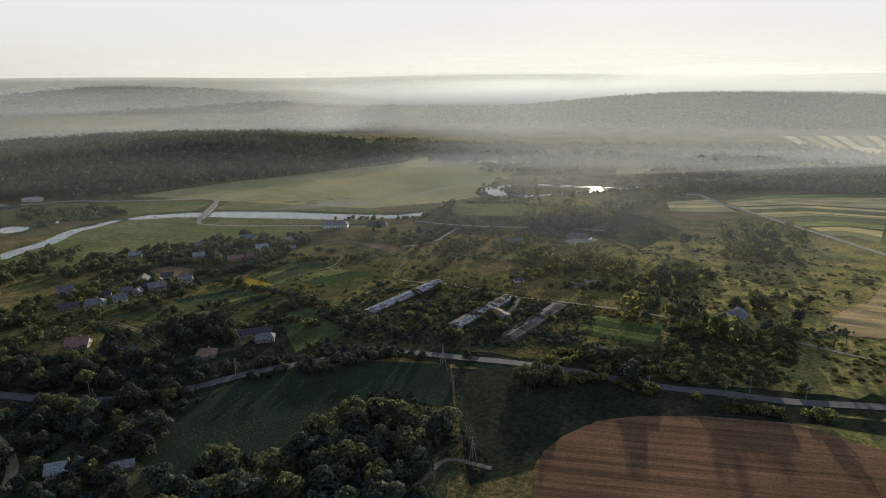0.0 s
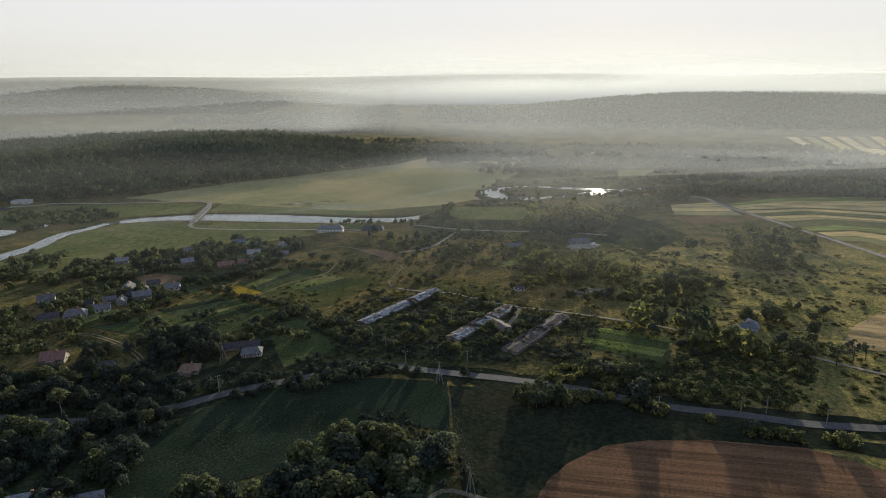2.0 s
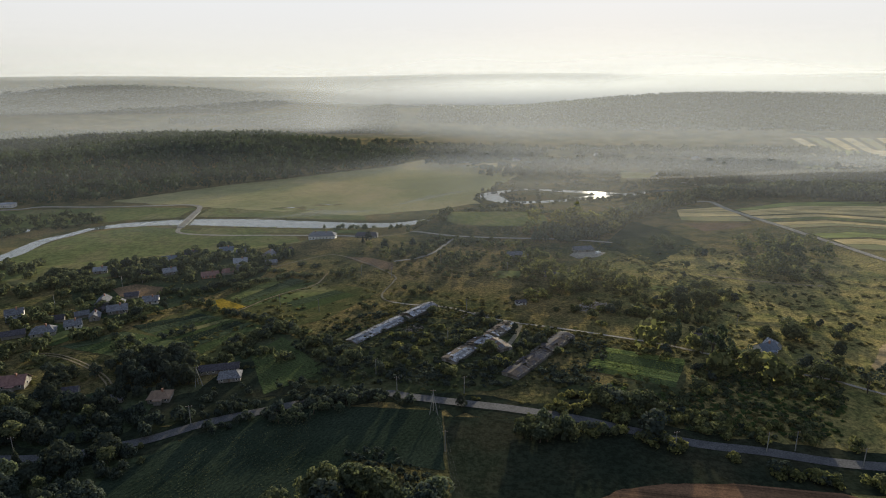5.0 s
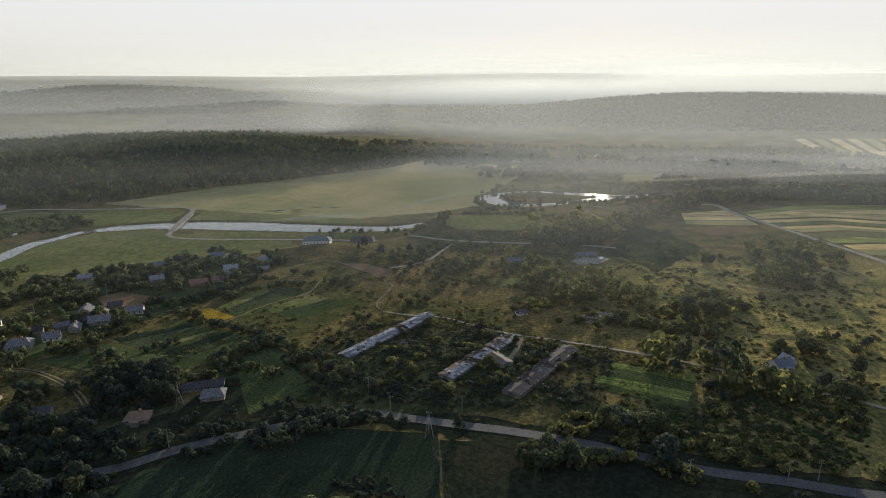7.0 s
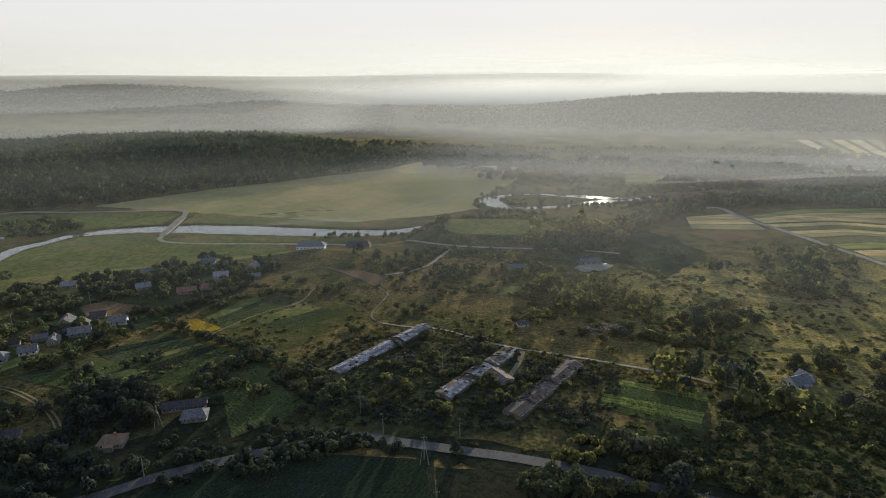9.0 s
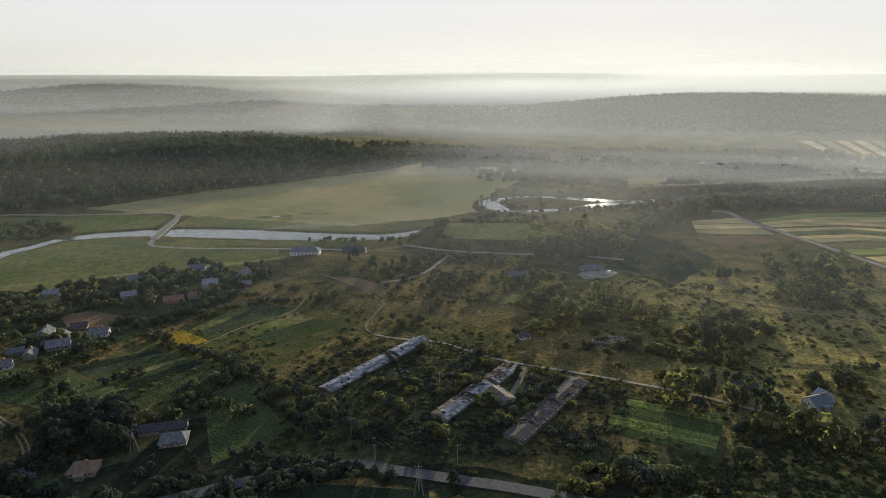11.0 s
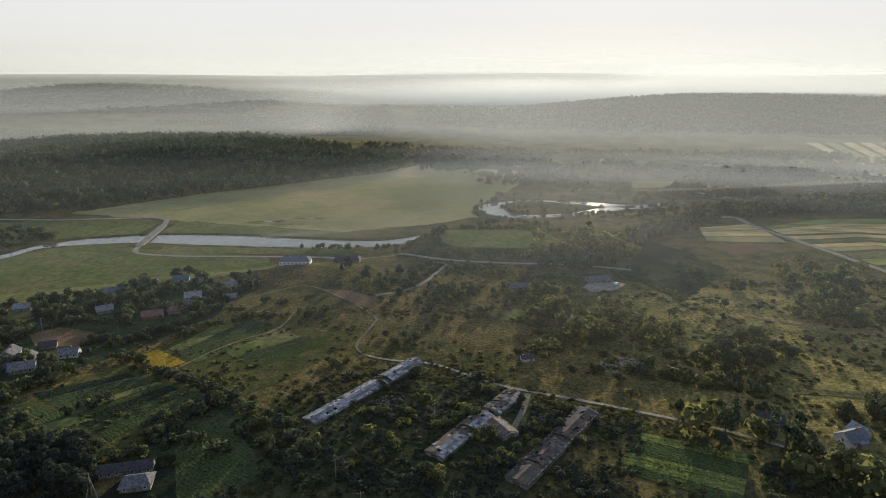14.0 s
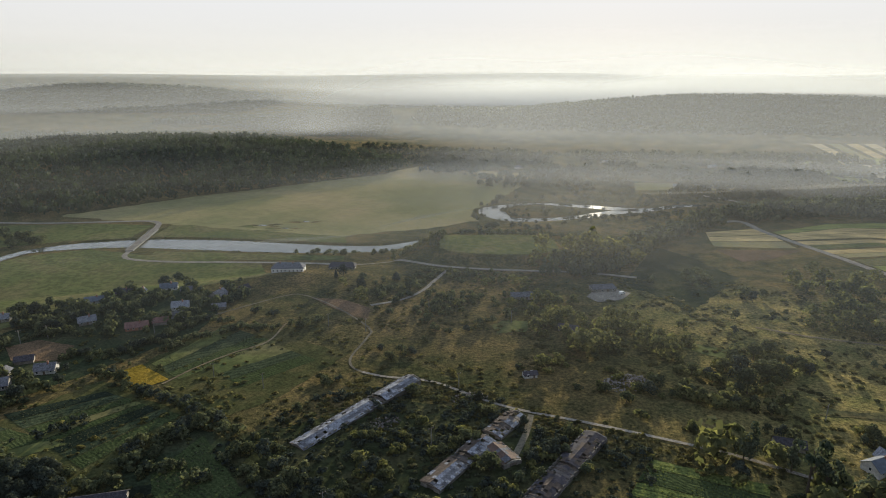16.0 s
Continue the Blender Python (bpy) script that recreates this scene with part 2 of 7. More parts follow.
M = {
    "ground": mat_ground(),
    "meadow": mat_mottled("dry_meadow", [(0.2, 0.19, 0.085), (0.26, 0.225, 0.105), (0.31, 0.25, 0.125)], 0.006, 0.12, relief=0.15, dist=0.6, fine_mix=0.14),
    "pasture": mat_mottled("green_pasture", [(0.092, 0.106, 0.04), (0.118, 0.125, 0.047), (0.14, 0.128, 0.058)], 0.02, 0.22, relief=0.3, dist=0.5, fine_mix=0.4),
    # Crop green with the near field's shade put into the colour
    "dark_field": mat_rows("shaded_green_crop", (0.0164, 0.024, 0.0167), (0.0255, 0.0346, 0.0242), 1.8, 62),
    "garden_turf": mat_mottled("garden_turf", [(0.047, 0.053, 0.022), (0.068, 0.069, 0.028), (0.09, 0.08, 0.034)], 0.05, 0.7, relief=0.8, dist=0.4),
    "slope_grass": mat_mottled("slope_grass", [(0.1, 0.098, 0.044), (0.15, 0.128, 0.056), (0.185, 0.14, 0.064)], 0.04, 0.4, relief=0.9, dist=0.7),
    # Turf with shade put into its colour, for yards and under trees
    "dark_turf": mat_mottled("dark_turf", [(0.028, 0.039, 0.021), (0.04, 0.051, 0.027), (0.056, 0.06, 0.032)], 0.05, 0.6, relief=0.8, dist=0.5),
    "weedy_turf": mat_mottled("weedy_turf", [(0.029, 0.036, 0.017), (0.042, 0.048, 0.023), (0.068, 0.065, 0.032)], 0.06, 0.45, relief=1.0, dist=0.8),
    # Grass with shade put into the colour, far darker than the other turf
    "dark_grass": mat_mottled("dark_shaded_grass", [(0.0155, 0.0205, 0.0138), (0.021, 0.0255, 0.0163), (0.028, 0.0285, 0.018)], 0.03, 0.5, relief=0.8, dist=0.4),
    "garden": mat_rows("garden_crops", (0.0372, 0.0521, 0.0215), (0.0683, 0.084, 0.0369), 1.6, 145),
    "garden_b": mat_rows("garden_beds", (0.0226, 0.0343, 0.0191), (0.0773, 0.0909, 0.0529), 3.2, 35),
    "veg": mat_rows("vegetable_rows", (0.07, 0.09, 0.03), (0.19, 0.21, 0.068), 2.4, 158),
    "soil": mat_streaks("ploughed_brown_soil", (0.095, 0.056, 0.036), (0.138, 0.081, 0.051), 172),
    "red_soil": mat_rows("bare_reddish_soil", (0.125, 0.085, 0.056), (0.17, 0.115, 0.075), 2.5, 20),
    "stubble": mat_streaks("dull_stubble", (0.26, 0.185, 0.1), (0.35, 0.255, 0.14), 168, 2.5, 0.25),
    "straw": mat_streaks("straw_stubble", (0.4, 0.295, 0.135), (0.53, 0.4, 0.19), 168, 2.5, 0.2),
    "straw_pale": mat_streaks("pale_stubble", (0.4, 0.32, 0.175), (0.52, 0.42, 0.25), 168, 2.5, 0.2),
    "strip_green": mat_streaks("green_strip", (0.17, 0.19, 0.06), (0.25, 0.255, 0.085), 168, 2.0, 0.3),
    "yellow": mat_rows("yellow_crop", (0.196, 0.1323, 0.0206), (0.2352, 0.1617, 0.0294), 2.0, 125, relief=0.3),
    "asphalt": mat_mottled("worn_asphalt", [(0.056, 0.0557, 0.0606), (0.0747, 0.0732, 0.0762)], 0.15, 2.0, rough=0.9, relief=0.2, dist=0.05, spec=0.15),
    "dirt": mat_mottled("dirt_track", [(0.16, 0.125, 0.08), (0.24, 0.19, 0.12)], 0.1, 1.2, relief=0.5, dist=0.2),
    "track_grey": mat_mottled("trodden_track", [(0.13, 0.115, 0.085), (0.19, 0.165, 0.12)], 0.1, 1.2, relief=0.4, dist=0.15),
    "gravel": mat_mottled("pale_gravel", [(0.22, 0.195, 0.16), (0.3, 0.265, 0.215)], 0.1, 1.5, relief=0.4, dist=0.1),
    "leaf": mat_leaf("broadleaf_foliage", (0.0203, 0.027, 0.0253), (0.0831, 0.1026, 0.0934)),
    "leaf_light": mat_leaf("light_foliage", (0.042, 0.057, 0.041), (0.145, 0.17, 0.125), 0.46),
    "leaf_dark": mat_leaf("dark_foliage", (0.026, 0.0342, 0.0302), (0.054, 0.0639, 0.0539), 0.28),
    # Paler than the near-tree leaves above: distance haze is put into these colours
    "thicket": mat_leaf("hazed_thicket_foliage", (0.052, 0.0614, 0.036), (0.185, 0.19, 0.105), 0.45),
    "thicket_dark": mat_leaf("hazed_dark_foliage", (0.042, 0.052, 0.034), (0.15, 0.165, 0.1), 0.45),
    "valley_tree": mat_leaf("valley_tree_foliage", (0.022, 0.03, 0.02), (0.075, 0.085, 0.05), 0.35, 0.02),
    # Leaf colour brightened as if sunlit
    "sunlit_leaf": mat_leaf("sunlit_foliage", (0.045, 0.056, 0.034), (0.145, 0.157, 0.095), 0.46),
    # Hillside leaves, brightened in colour for haze and sunlit tops
    "hill_leaf": mat_leaf("hazed_hill_foliage", (0.062, 0.072, 0.033), (0.225, 0.222, 0.1), 0.5),
    "scrub": mat_leaf("scrub_foliage", (0.055, 0.063, 0.03), (0.16, 0.158, 0.075), 0.5, 0.05),
    "weeds": mat_leaf("tall_weeds", (0.066, 0.066, 0.03), (0.17, 0.15, 0.068), 0.5, 0.03),
    # Sheen on both woodland materials stands in for haze at grazing angles
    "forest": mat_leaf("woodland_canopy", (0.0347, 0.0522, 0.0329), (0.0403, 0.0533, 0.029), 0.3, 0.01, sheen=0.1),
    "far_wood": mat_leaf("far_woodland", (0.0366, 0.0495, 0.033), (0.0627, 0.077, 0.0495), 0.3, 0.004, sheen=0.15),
    "tussock_green": mat_leaf("green_tussocks", (0.038, 0.065, 0.0273), (0.0808, 0.11, 0.0462), 0.4, 0.035),
    "bare_roof": mat_plain("bare_brown_boards", (0.104, 0.08, 0.064), 0.95, vary=0.45, scale=0.6, spec=0.08),
    "lush_crop": mat_leaf("lush_crop_leaves", (0.06, 0.085, 0.027), (0.21, 0.235, 0.08), 0.45, 0.06),
    "crop": mat_leaf("crop_leaves", (0.0299, 0.0376, 0.0249), (0.1231, 0.1296, 0.0849), 0.45, 0.06),
    "reed": mat_leaf("reeds", (0.057, 0.075, 0.0315), (0.114, 0.12, 0.0504), 0.35, 0.05),
    "bark": mat_plain("bark", (0.09, 0.07, 0.05), 0.9, relief=0.5),
    "water": mat_water(),
    "slate": mat_plain("old_asbestos_cement", (0.135, 0.135, 0.145), 0.92, vary=0.6, scale=1.1, spec=0.12),
    "slate_pale": mat_plain("pale_roof_sheet", (0.28, 0.285, 0.305), 0.92, vary=0.8, scale=2.2, spec=0.12),
    "slate_dark": mat_plain("dark_roof_sheet", (0.0624, 0.0566, 0.064), 0.92, vary=0.55, scale=1.3, spec=0.12),
    "roof_red": mat_plain("faded_red_roof", (0.17, 0.09, 0.075), 0.75, vary=0.4),
    "roof_tan": mat_plain("tan_roof", (0.152, 0.1, 0.068), 0.75, vary=0.3),
    "roof_blue": mat_plain("blue_grey_roof", (0.13, 0.146, 0.172), 0.9, vary=0.35, spec=0.1),
    "white": mat_plain("whitewash", (0.5419, 0.5237, 0.4967), 0.85, vary=0.3),
    "plaster": mat_plain("stained_plaster", (0.2456, 0.224, 0.1951), 0.9, vary=0.5),
    # Stained plaster, darkened in base colour for the walls' shaded side
    "old_wall": mat_plain("shaded_stained_wall", (0.13, 0.12, 0.105), 0.92, vary=0.6, scale=0.7),
    "brick": mat_plain("old_brick", (0.3, 0.15, 0.1), 0.9, vary=0.4),
    "concrete": mat_plain("weathered_concrete", (0.2016, 0.1968, 0.1824), 0.85, vary=0.3),
    "wood": mat_plain("grey_timber", (0.16, 0.12, 0.09), 0.85, vary=0.4),
    "rubber": mat_plain("tyre_rubber", (0.02, 0.02, 0.021), 0.85, vary=0.3),
    "glass": mat_plain("window_glass", (0.03, 0.035, 0.04), 0.08, vary=0.0, spec=0.6),
    "rust": mat_plain("rusty_steel", (0.1275, 0.0808, 0.0595), 0.9, 0.0),
    "wire": mat_plain("aluminium_wire", (0.135, 0.135, 0.135), 0.4, 0.8, vary=0.1),
    "rubble": mat_plain("rubble", (0.216, 0.186, 0.162), 0.9, vary=0.5),
    "paint_white": mat_plain("white_road_paint", (0.75, 0.75, 0.72), 0.7, vary=0.3),
}


# ---- lie of the land ----
EDGE = [(-3000, 250), (-700, 400), (-379, 523), (-283, 564), (-211, 602), (-110, 636), (-60, 662), (0, 760), (60, 800), (200, 840), (300, 860), (430, 900), (800, 1000), (3000, 1300)]
RIVER = [(-440, 430, 7.5), (-430, 490, 8.2), (-428, 521, 8.8), (-425, 547, 8.8), (-418, 573, 8.8), (-420, 599, 8.2), (-419, 623, 7.5), (-409, 642, 6.1), (-400, 667, 6.1), (-374, 684, 10.1), (-339, 695, 12.0), (-314, 699, 13.8), (-291, 700, 15.6), (-227, 696, 17.5), (-158, 689, 14.7), (-110, 688, 11.0), (-74, 692, 9.2), (-40, 716, 5.5)]
OXBOW = [(292, 896, 4.6), (262, 890, 6.9), (240, 878, 5.8), (214, 865, 9.3), (172, 850, 9.3), (129, 825, 6.9), (90, 813, 6.9), (58, 811, 8.2), (43, 822, 11.6), (34, 844, 16.2), (32, 864, 11.6), (58, 888, 5.8), (91, 898, 4.6), (146, 884, 8.2), (185, 872, 9.3), (208, 866, 8.2)]
POOLS = [(13, 1233, 22), (170, 1000, 9), (-493, 624, 15), (-470, 655, 8), (-580, 738, 14), (-214, 772, 6), (-186, 760, 5), (-172, 790, 5)]


def smooth(a, b, v):
    v = min(1.0, max(0.0, (v - a) / (b - a)))
    return v * v * (3 - 2 * v)


def table(tab, v):
    if v <= tab[0][0]:
        return tab[0][1]
    for (a, p), (b, q) in zip(tab, tab[1:]):
        if v <= b:
            return p + (q - p) * (v - a) / (b - a)
    return tab[-1][1]


def hump(x, y, cx, cy, rx, ry):
    return math.exp(-((x - cx) / rx) ** 2 - ((y - cy) / ry) ** 2)


def from_line(line, x, y):
    """Distance to a line of (x, y, half width), less the half width there."""
    best = 1e9
    for (ax, ay, aw), (bx, by, bw) in zip(line, line[1:]):
        dx, dy = bx - ax, by - ay
        k = min(1.0, max(0.0, ((x - ax) * dx + (y - ay) * dy) / (dx * dx + dy * dy)))
        best = min(best, math.hypot(x - ax - k * dx, y - ay - k * dy) - aw - k * (bw - aw))
    return best


def base_height(x, y):
    z = 1 - 5 * smooth(330, 460, y) - 6 * smooth(460, 620, y) + 3 * smooth(150, 400, x) * smooth(480, 640, y)
    z += 1.2 * math.sin(x * 0.013 + 1) * math.sin(y * 0.011) * smooth(150, 350, abs(x) + abs(y - 350) * 0.5)
    # earthwork with a flat top, spur and knolls
    z += 6.5 * (1 - smooth(0.78, 1.0, (abs((x - 31) / 60) ** 4 + abs((y - 649) / 41) ** 4) ** 0.25))
    z += 7 * hump(x, y, -38, 660, 26, 20) + 3 * hump(x, y, -75, 560, 30, 35) + 5 * hump(x, y, -125, 568, 38, 26)
    # old terraces on the eastern slope
    k = smooth(105, 150, x) * smooth(300, 330, y) * smooth(570, 520, y) * smooth(340, 290, x)
    if k > 0:
        u = (y + 0.6 * x + 6 * math.sin(x * 0.05)) / 27
        u -= math.floor(u)
        z += k * 0.9 * (0.5 - u if u < 0.9 else (u - 0.9) / 0.1 * 0.9 - 0.4)
    e = table(EDGE, x)
    z += (-20 - z) * smooth(e - 62, e, y)
    # wooded hill, long wooded ridge, and plateaus one behind another
    z += 13 * smooth(0, 420, y - (915 + 0.83 * (x + 339))) * smooth(120, -250, x) * smooth(1750, 1400, y)
    z += 13 * hump(x, y, -500, 1190, 150, 150) + 6 * hump(x, y, -690, 1030, 90, 110) - 5 * hump(x, y, -900, 1180, 190, 170)
    crest = 2000 + 600 * smooth(0, 900, x)
    z += (37 + 22 * smooth(-100, 1000, x)) * smooth(-420, -130, x) * smooth(1600, crest, y) * smooth(crest + 500, crest + 20, y)
    z += 25 * hump(x, y, -350, 2030, 200, 170) + 13 * hump(x, y, -650, 1930, 200, 160)
    r = math.hypot(x, y)
    z += (46 + 54 * smooth(-900, -2200, x)) * smooth(2380, 2950, y + 0.12 * x) * smooth(-380, -950, x) * smooth(4150, 3500, r)
    z += 30 * hump(x, y, 1500, 3700, 420, 200)
    z += 58 * smooth(3500, 4150, r) * (0.85 + 0.15 * math.sin(x * 0.0021 + 1))
    z += 78 * smooth(4300, 4840, r)
    return z


def height(x, y):
    z = base_height(x, y)
    if 380 < y < 1280 and -600 < x < 340:
        d = min(from_line(RIVER, x, y), from_line(OXBOW, x, y), min(math.hypot(x - a, y - b) - r for a, b, r in POOLS))
        z -= 2.2 * smooth(5, -4, d)
    return z
# ---- end of land ----


TAKEN = np.zeros((900, 900), bool)      # land under roads and plots, by the metre: x from -450, y from 100


def take(x, y, r):
    i, j, k = int(x + 450), int(y - 100), int(r)
    TAKEN[max(0, i - k):max(0, i + k + 1), max(0, j - k):max(0, j + k + 1)] = True


def is_taken(x, y):
    i, j = int(x + 450), int(y - 100)
    return 0 <= i < 900 and 0 <= j < 900 and TAKEN[i, j]


def link_mesh(name, verts, faces, mat, parent=None, soft=False):
    me = bpy.data.meshes.new(name)
    me.from_pydata(verts, [], faces)
    me.materials.append(mat)
    if soft:
        me.shade_smooth()
    ob = new(name, me)
    if parent is not None:
        ob.parent = parent
    return ob


def part(name, bm, mat, parent, label=""):
    me = bpy.data.meshes.new(name)
    bm.to_mesh(me)
    bm.free()
    me.materials.append(mat)
    ob = new(name, me)
    ob.parent = parent
    if label:
        ob["label"] = label
    return ob


def curve_points(pts, step=4.0):
    """A smooth line through the points, with any further values carried along."""
    out = []
    p = [np.array(q, float) for q in pts]
    p = [2 * p[0] - p[1], *p, 2 * p[-1] - p[-2]]
    for a, b, c, d in zip(p, p[1:], p[2:], p[3:]):
        n = max(1, int(np.linalg.norm((c - b)[:2]) / step))
        for i in range(n):
            t = i / n
            out.append(0.5 * (2 * b + (c - a) * t + (2 * a - 5 * b + 4 * c - d) * t * t + (3 * b - a - 3 * c + d) * t ** 3))
    out.append(p[-2])
    return out


def ribbon(name, pts, width, mat, lift=0.25, cols=4, flat=None, step=4.0, label="", category="", jag=0.0, guard=True):
    """A strip laid along a line over the land; width may be carried by the points as a half width."""
    line = curve_points(pts, step)
    rng = np.random.default_rng(len(name) * 7 + len(line))
    V, F = [], []
    for i, q in enumerate(line):
        a, b = line[max(0, i - 1)], line[min(len(line) - 1, i + 1)]
        d = (b - a)[:2]
        d = d / max(1e-6, np.linalg.norm(d))
        n = np.array((-d[1], d[0]))
        half = (q[2] if len(q) > 2 else width / 2)
        if guard:
            take(q[0], q[1], half + 1)
        h = (half + jag * rng.normal(), half + jag * rng.normal())
        for k in range(cols + 1):
            u = k / cols * 2 - 1
            x, y = q[:2] + n * u * h[0 if u < 0 else 1]
            V.append((x, y, (height(x, y) + lift) if flat is None else flat))
    c = cols + 1
    for i in range(len(line) - 1):
        for k in range(cols):
            F.append((i * c + k, i * c + k + 1, (i + 1) * c + k + 1, (i + 1) * c + k))
    ob = link_mesh(name, V, F, mat, soft=True)
    return tagged(ob, label, category, kind="structure")


def plot(name, side_a, side_b, mat, label, lift=0.2, step=5.0, wobble=0.6, category="field", guard=True):
    """A field between two lines, laid over the land."""
    def even(side, n):
        p = np.array(side, float)
        s = np.concatenate(([0], np.cumsum(np.linalg.norm(np.diff(p, axis=0), axis=1))))
        u = np.linspace(0, s[-1], n)
        return np.stack([np.interp(u, s, p[:, 0]), np.interp(u, s, p[:, 1])], 1)
    span = max(np.linalg.norm(np.diff(np.array(s, float), axis=0), axis=1).sum() for s in (side_a, side_b))
    n = max(3, int(span / step) + 1)
    A, B = even(side_a, n), even(side_b, n)
    m = max(2, int(np.linalg.norm(A - B, axis=1).max() / step) + 1)
    V, F = [], []
    for i in range(n):
        for j in range(m):
            x, y = A[i] + (B[i] - A[i]) * j / (m - 1)
            if i in (0, n - 1) or j in (0, m - 1):
                x += wobble * noise.noise((x * 0.2, y * 0.2, 1))
                y += wobble * noise.noise((x * 0.2, y * 0.2, 7))
            V.append((x, y, height(x, y) + lift))
            if 0 < i < n - 1 and 0 < j < m - 1 and guard:
                take(x, y, step / 2 + 0.5)
    for i in range(n - 1):
        for j in range(m - 1):
            F.append((i * m + j, i * m + j + 1, (i + 1) * m + j + 1, (i + 1) * m + j))
    return tagged(link_mesh(name, V, F, mat, soft=True), label, category, kind="structure")


# ground: one sheet, finer where it is near and in view
def build_ground():
    radii = list(np.arange(6, 130, 8.0)) + list(np.arange(130, 560, 3.5)) + list(np.arange(560, 900, 6.0))
    while radii[-1] < 4850:
        radii.append(radii[-1] * 1.022)
    angles = list(np.arange(-56, 56.01, 0.45)) + list(np.arange(59, 304, 5.0))
    V, F = [(0, 70, height(0, 70))], []
    for r in radii:
        for a in angles:
            x, y = r * math.sin(radians(a)), 70 + r * math.cos(radians(a))
            V.append((x, y, height(x, y)))
    n = len(angles)
    for i in range(n):
        F.append((0, 1 + (i + 1) % n, 1 + i))
    for k in range(len(radii) - 1):
        for i in range(n):
            j = (i + 1) % n
            F.append((1 + k * n + i, 1 + k * n + j, 1 + (k + 1) * n + j, 1 + (k + 1) * n + i))
    tagged(link_mesh("ground", V, F, M["ground"], soft=True), "rough olive grassland rolling down to a river valley", "ground", kind="structure")


build_ground()

# water
ribbon("water", RIVER, 0, M["water"], flat=-20.75, cols=2, label="still grey river between grassy banks", category="river")
ribbon("water", OXBOW, 0, M["water"], flat=-20.72, cols=2, label="glinting oxbow water among trees", category="pond")


def pool(x, y, r, k):
    z = (-20.7 if r > 10 else -19.75) + 0.01 * k
    V = [(x, y, z)]
    for i in range(28):
        a = i / 28 * math.tau
        q = r * (1.0 + 0.35 * noise.noise((math.cos(a) + k, math.sin(a), k)))
        V.append((x + 1.5 * q * math.cos(a), y + 0.8 * q * math.sin(a), z))
    F = [(0, 1 + i, 1 + (i + 1) % 28) for i in range(28)]
    tagged(link_mesh("water", V, F, M["water"]), "small shallow pool in the meadow", "pool", kind="structure")


for k, (x, y, r) in enumerate(POOLS):
    pool(x, y, r + 3 if r > 7 else r * 0.5, k)

def beds(a, b, n, kinds, label, lift=0.2):
    """A garden split into n strips that run from side a to side b."""
    A, B = np.array(a, float), np.array(b, float)
    rng = random.Random(int(abs(A.sum())))
    cuts = [0.0]
    for i in range(n):
        cuts.append(cuts[-1] + rng.uniform(0.6, 1.5))
    cuts = [c / cuts[-1] for c in cuts]
    for i in range(n):
        u0, u1 = cuts[i], cuts[i + 1] - 0.012
        plot("field", [A[0] + (A[1] - A[0]) * u0, B[0] + (B[1] - B[0]) * u0], [A[0] + (A[1] - A[0]) * u1, B[0] + (B[1] - B[0]) * u1], M[kinds[(i + int(A[0][0])) % len(kinds)]], label, lift, 4.0)


def strips(side_a, side_b, n, kinds, label):
    """Narrow strip fields that run along between two lines of as many points."""
    A, B = np.array(side_a, float), np.array(side_b, float)
    for i in range(n):
        u0, u1 = (i + 0.02) / n, (i + 0.95) / n
        plot("field", A + (B - A) * u0, A + (B - A) * u1, M[kinds[i % len(kinds)]], label, 0.2, 5.0, 0.8)


# fields
plot("field", [(17.7, 156.9), (22.3, 193.4), (27, 204), (36.9, 215.6), (52.4, 226.3), (69.6, 230.2)], [(180, 160), (148.3, 160.7), (171.1, 191.3), (155.8, 207.5), (130, 226.2), (97.6, 230.5)], M["soil"], "ploughed reddish-brown field with tyre lines", 0.22)
# This field lies in shade, which its dark crop colour holds
plot("field", [(-129.6, 196.2), (-128.6, 227.3), (-112.4, 250.1), (-85.7, 271), (-54.8, 278.5), (-10.3, 275.8)], [(-107.8, 183.3), (-98.4, 190), (-84.7, 199.1), (-56.1, 217.1), (-43.7, 242.1), (-7.7, 234.9)], M["dark_field"], "green row crop beside the road, darkened for shade", 0.18, guard=False)
# The verge's shade is in the grass colour
plot("field", [(-9.4, 271.6), (18, 270.5), (54, 260.1), (79.1, 247.7), (113.6, 241.3), (144.9, 233), (183.4, 225.7)], [(-1.3, 183.2), (22.3, 193.4), (37, 216.4), (69.8, 231.1), (108.9, 229.9), (141, 225.6), (175, 213.6)], M["dark_grass"], "grass verge below the road, darkened for shade", 0.16, guard=False)
plot("field", [(-242.4, 432.7), (-231.4, 443.6), (-207.3, 436.5)], [(-227.2, 416.3), (-216, 415.7), (-203, 418.6)], M["red_soil"], "bare reddish soil plot in the village")
plot("field", [(-167.1, 405.5), (-159.3, 415.4)], [(-146.7, 387.3), (-138, 399.5)], M["yellow"], "ripe yellow crop plot", 0.3)
beds([(-155.1, 416.7), (-132.9, 399.6)], [(-137.4, 469.2), (-99.9, 446.9)], 4, ("garden", "pasture", "garden_b"), "strip of green garden rows on a gentle slope")
beds([(-191.2, 362.7), (-134.6, 326.8)], [(-161, 385.8), (-115.9, 365.3)], 8, ("garden_b", "garden", "pasture", "garden", "dark_field"), "narrow strip of garden beds with green crops")
beds([(-214.8, 333.3), (-176.8, 322.6)], [(-191.3, 354.9), (-150.1, 342)], 4, ("garden", "pasture", "garden_b", "garden"), "small garden strip beside the village")
plot("field", [(-108.9, 324.7), (-100.4, 350.4)], [(-90.6, 287.4), (-67.1, 309.6)], M["garden"], "overgrown potato plot below a hedge")
beds([(72, 341), (56, 315.5)], [(109, 327), (94.5, 298)], 5, ("veg", "garden", "veg"), "lush green vegetable strip by the lane")
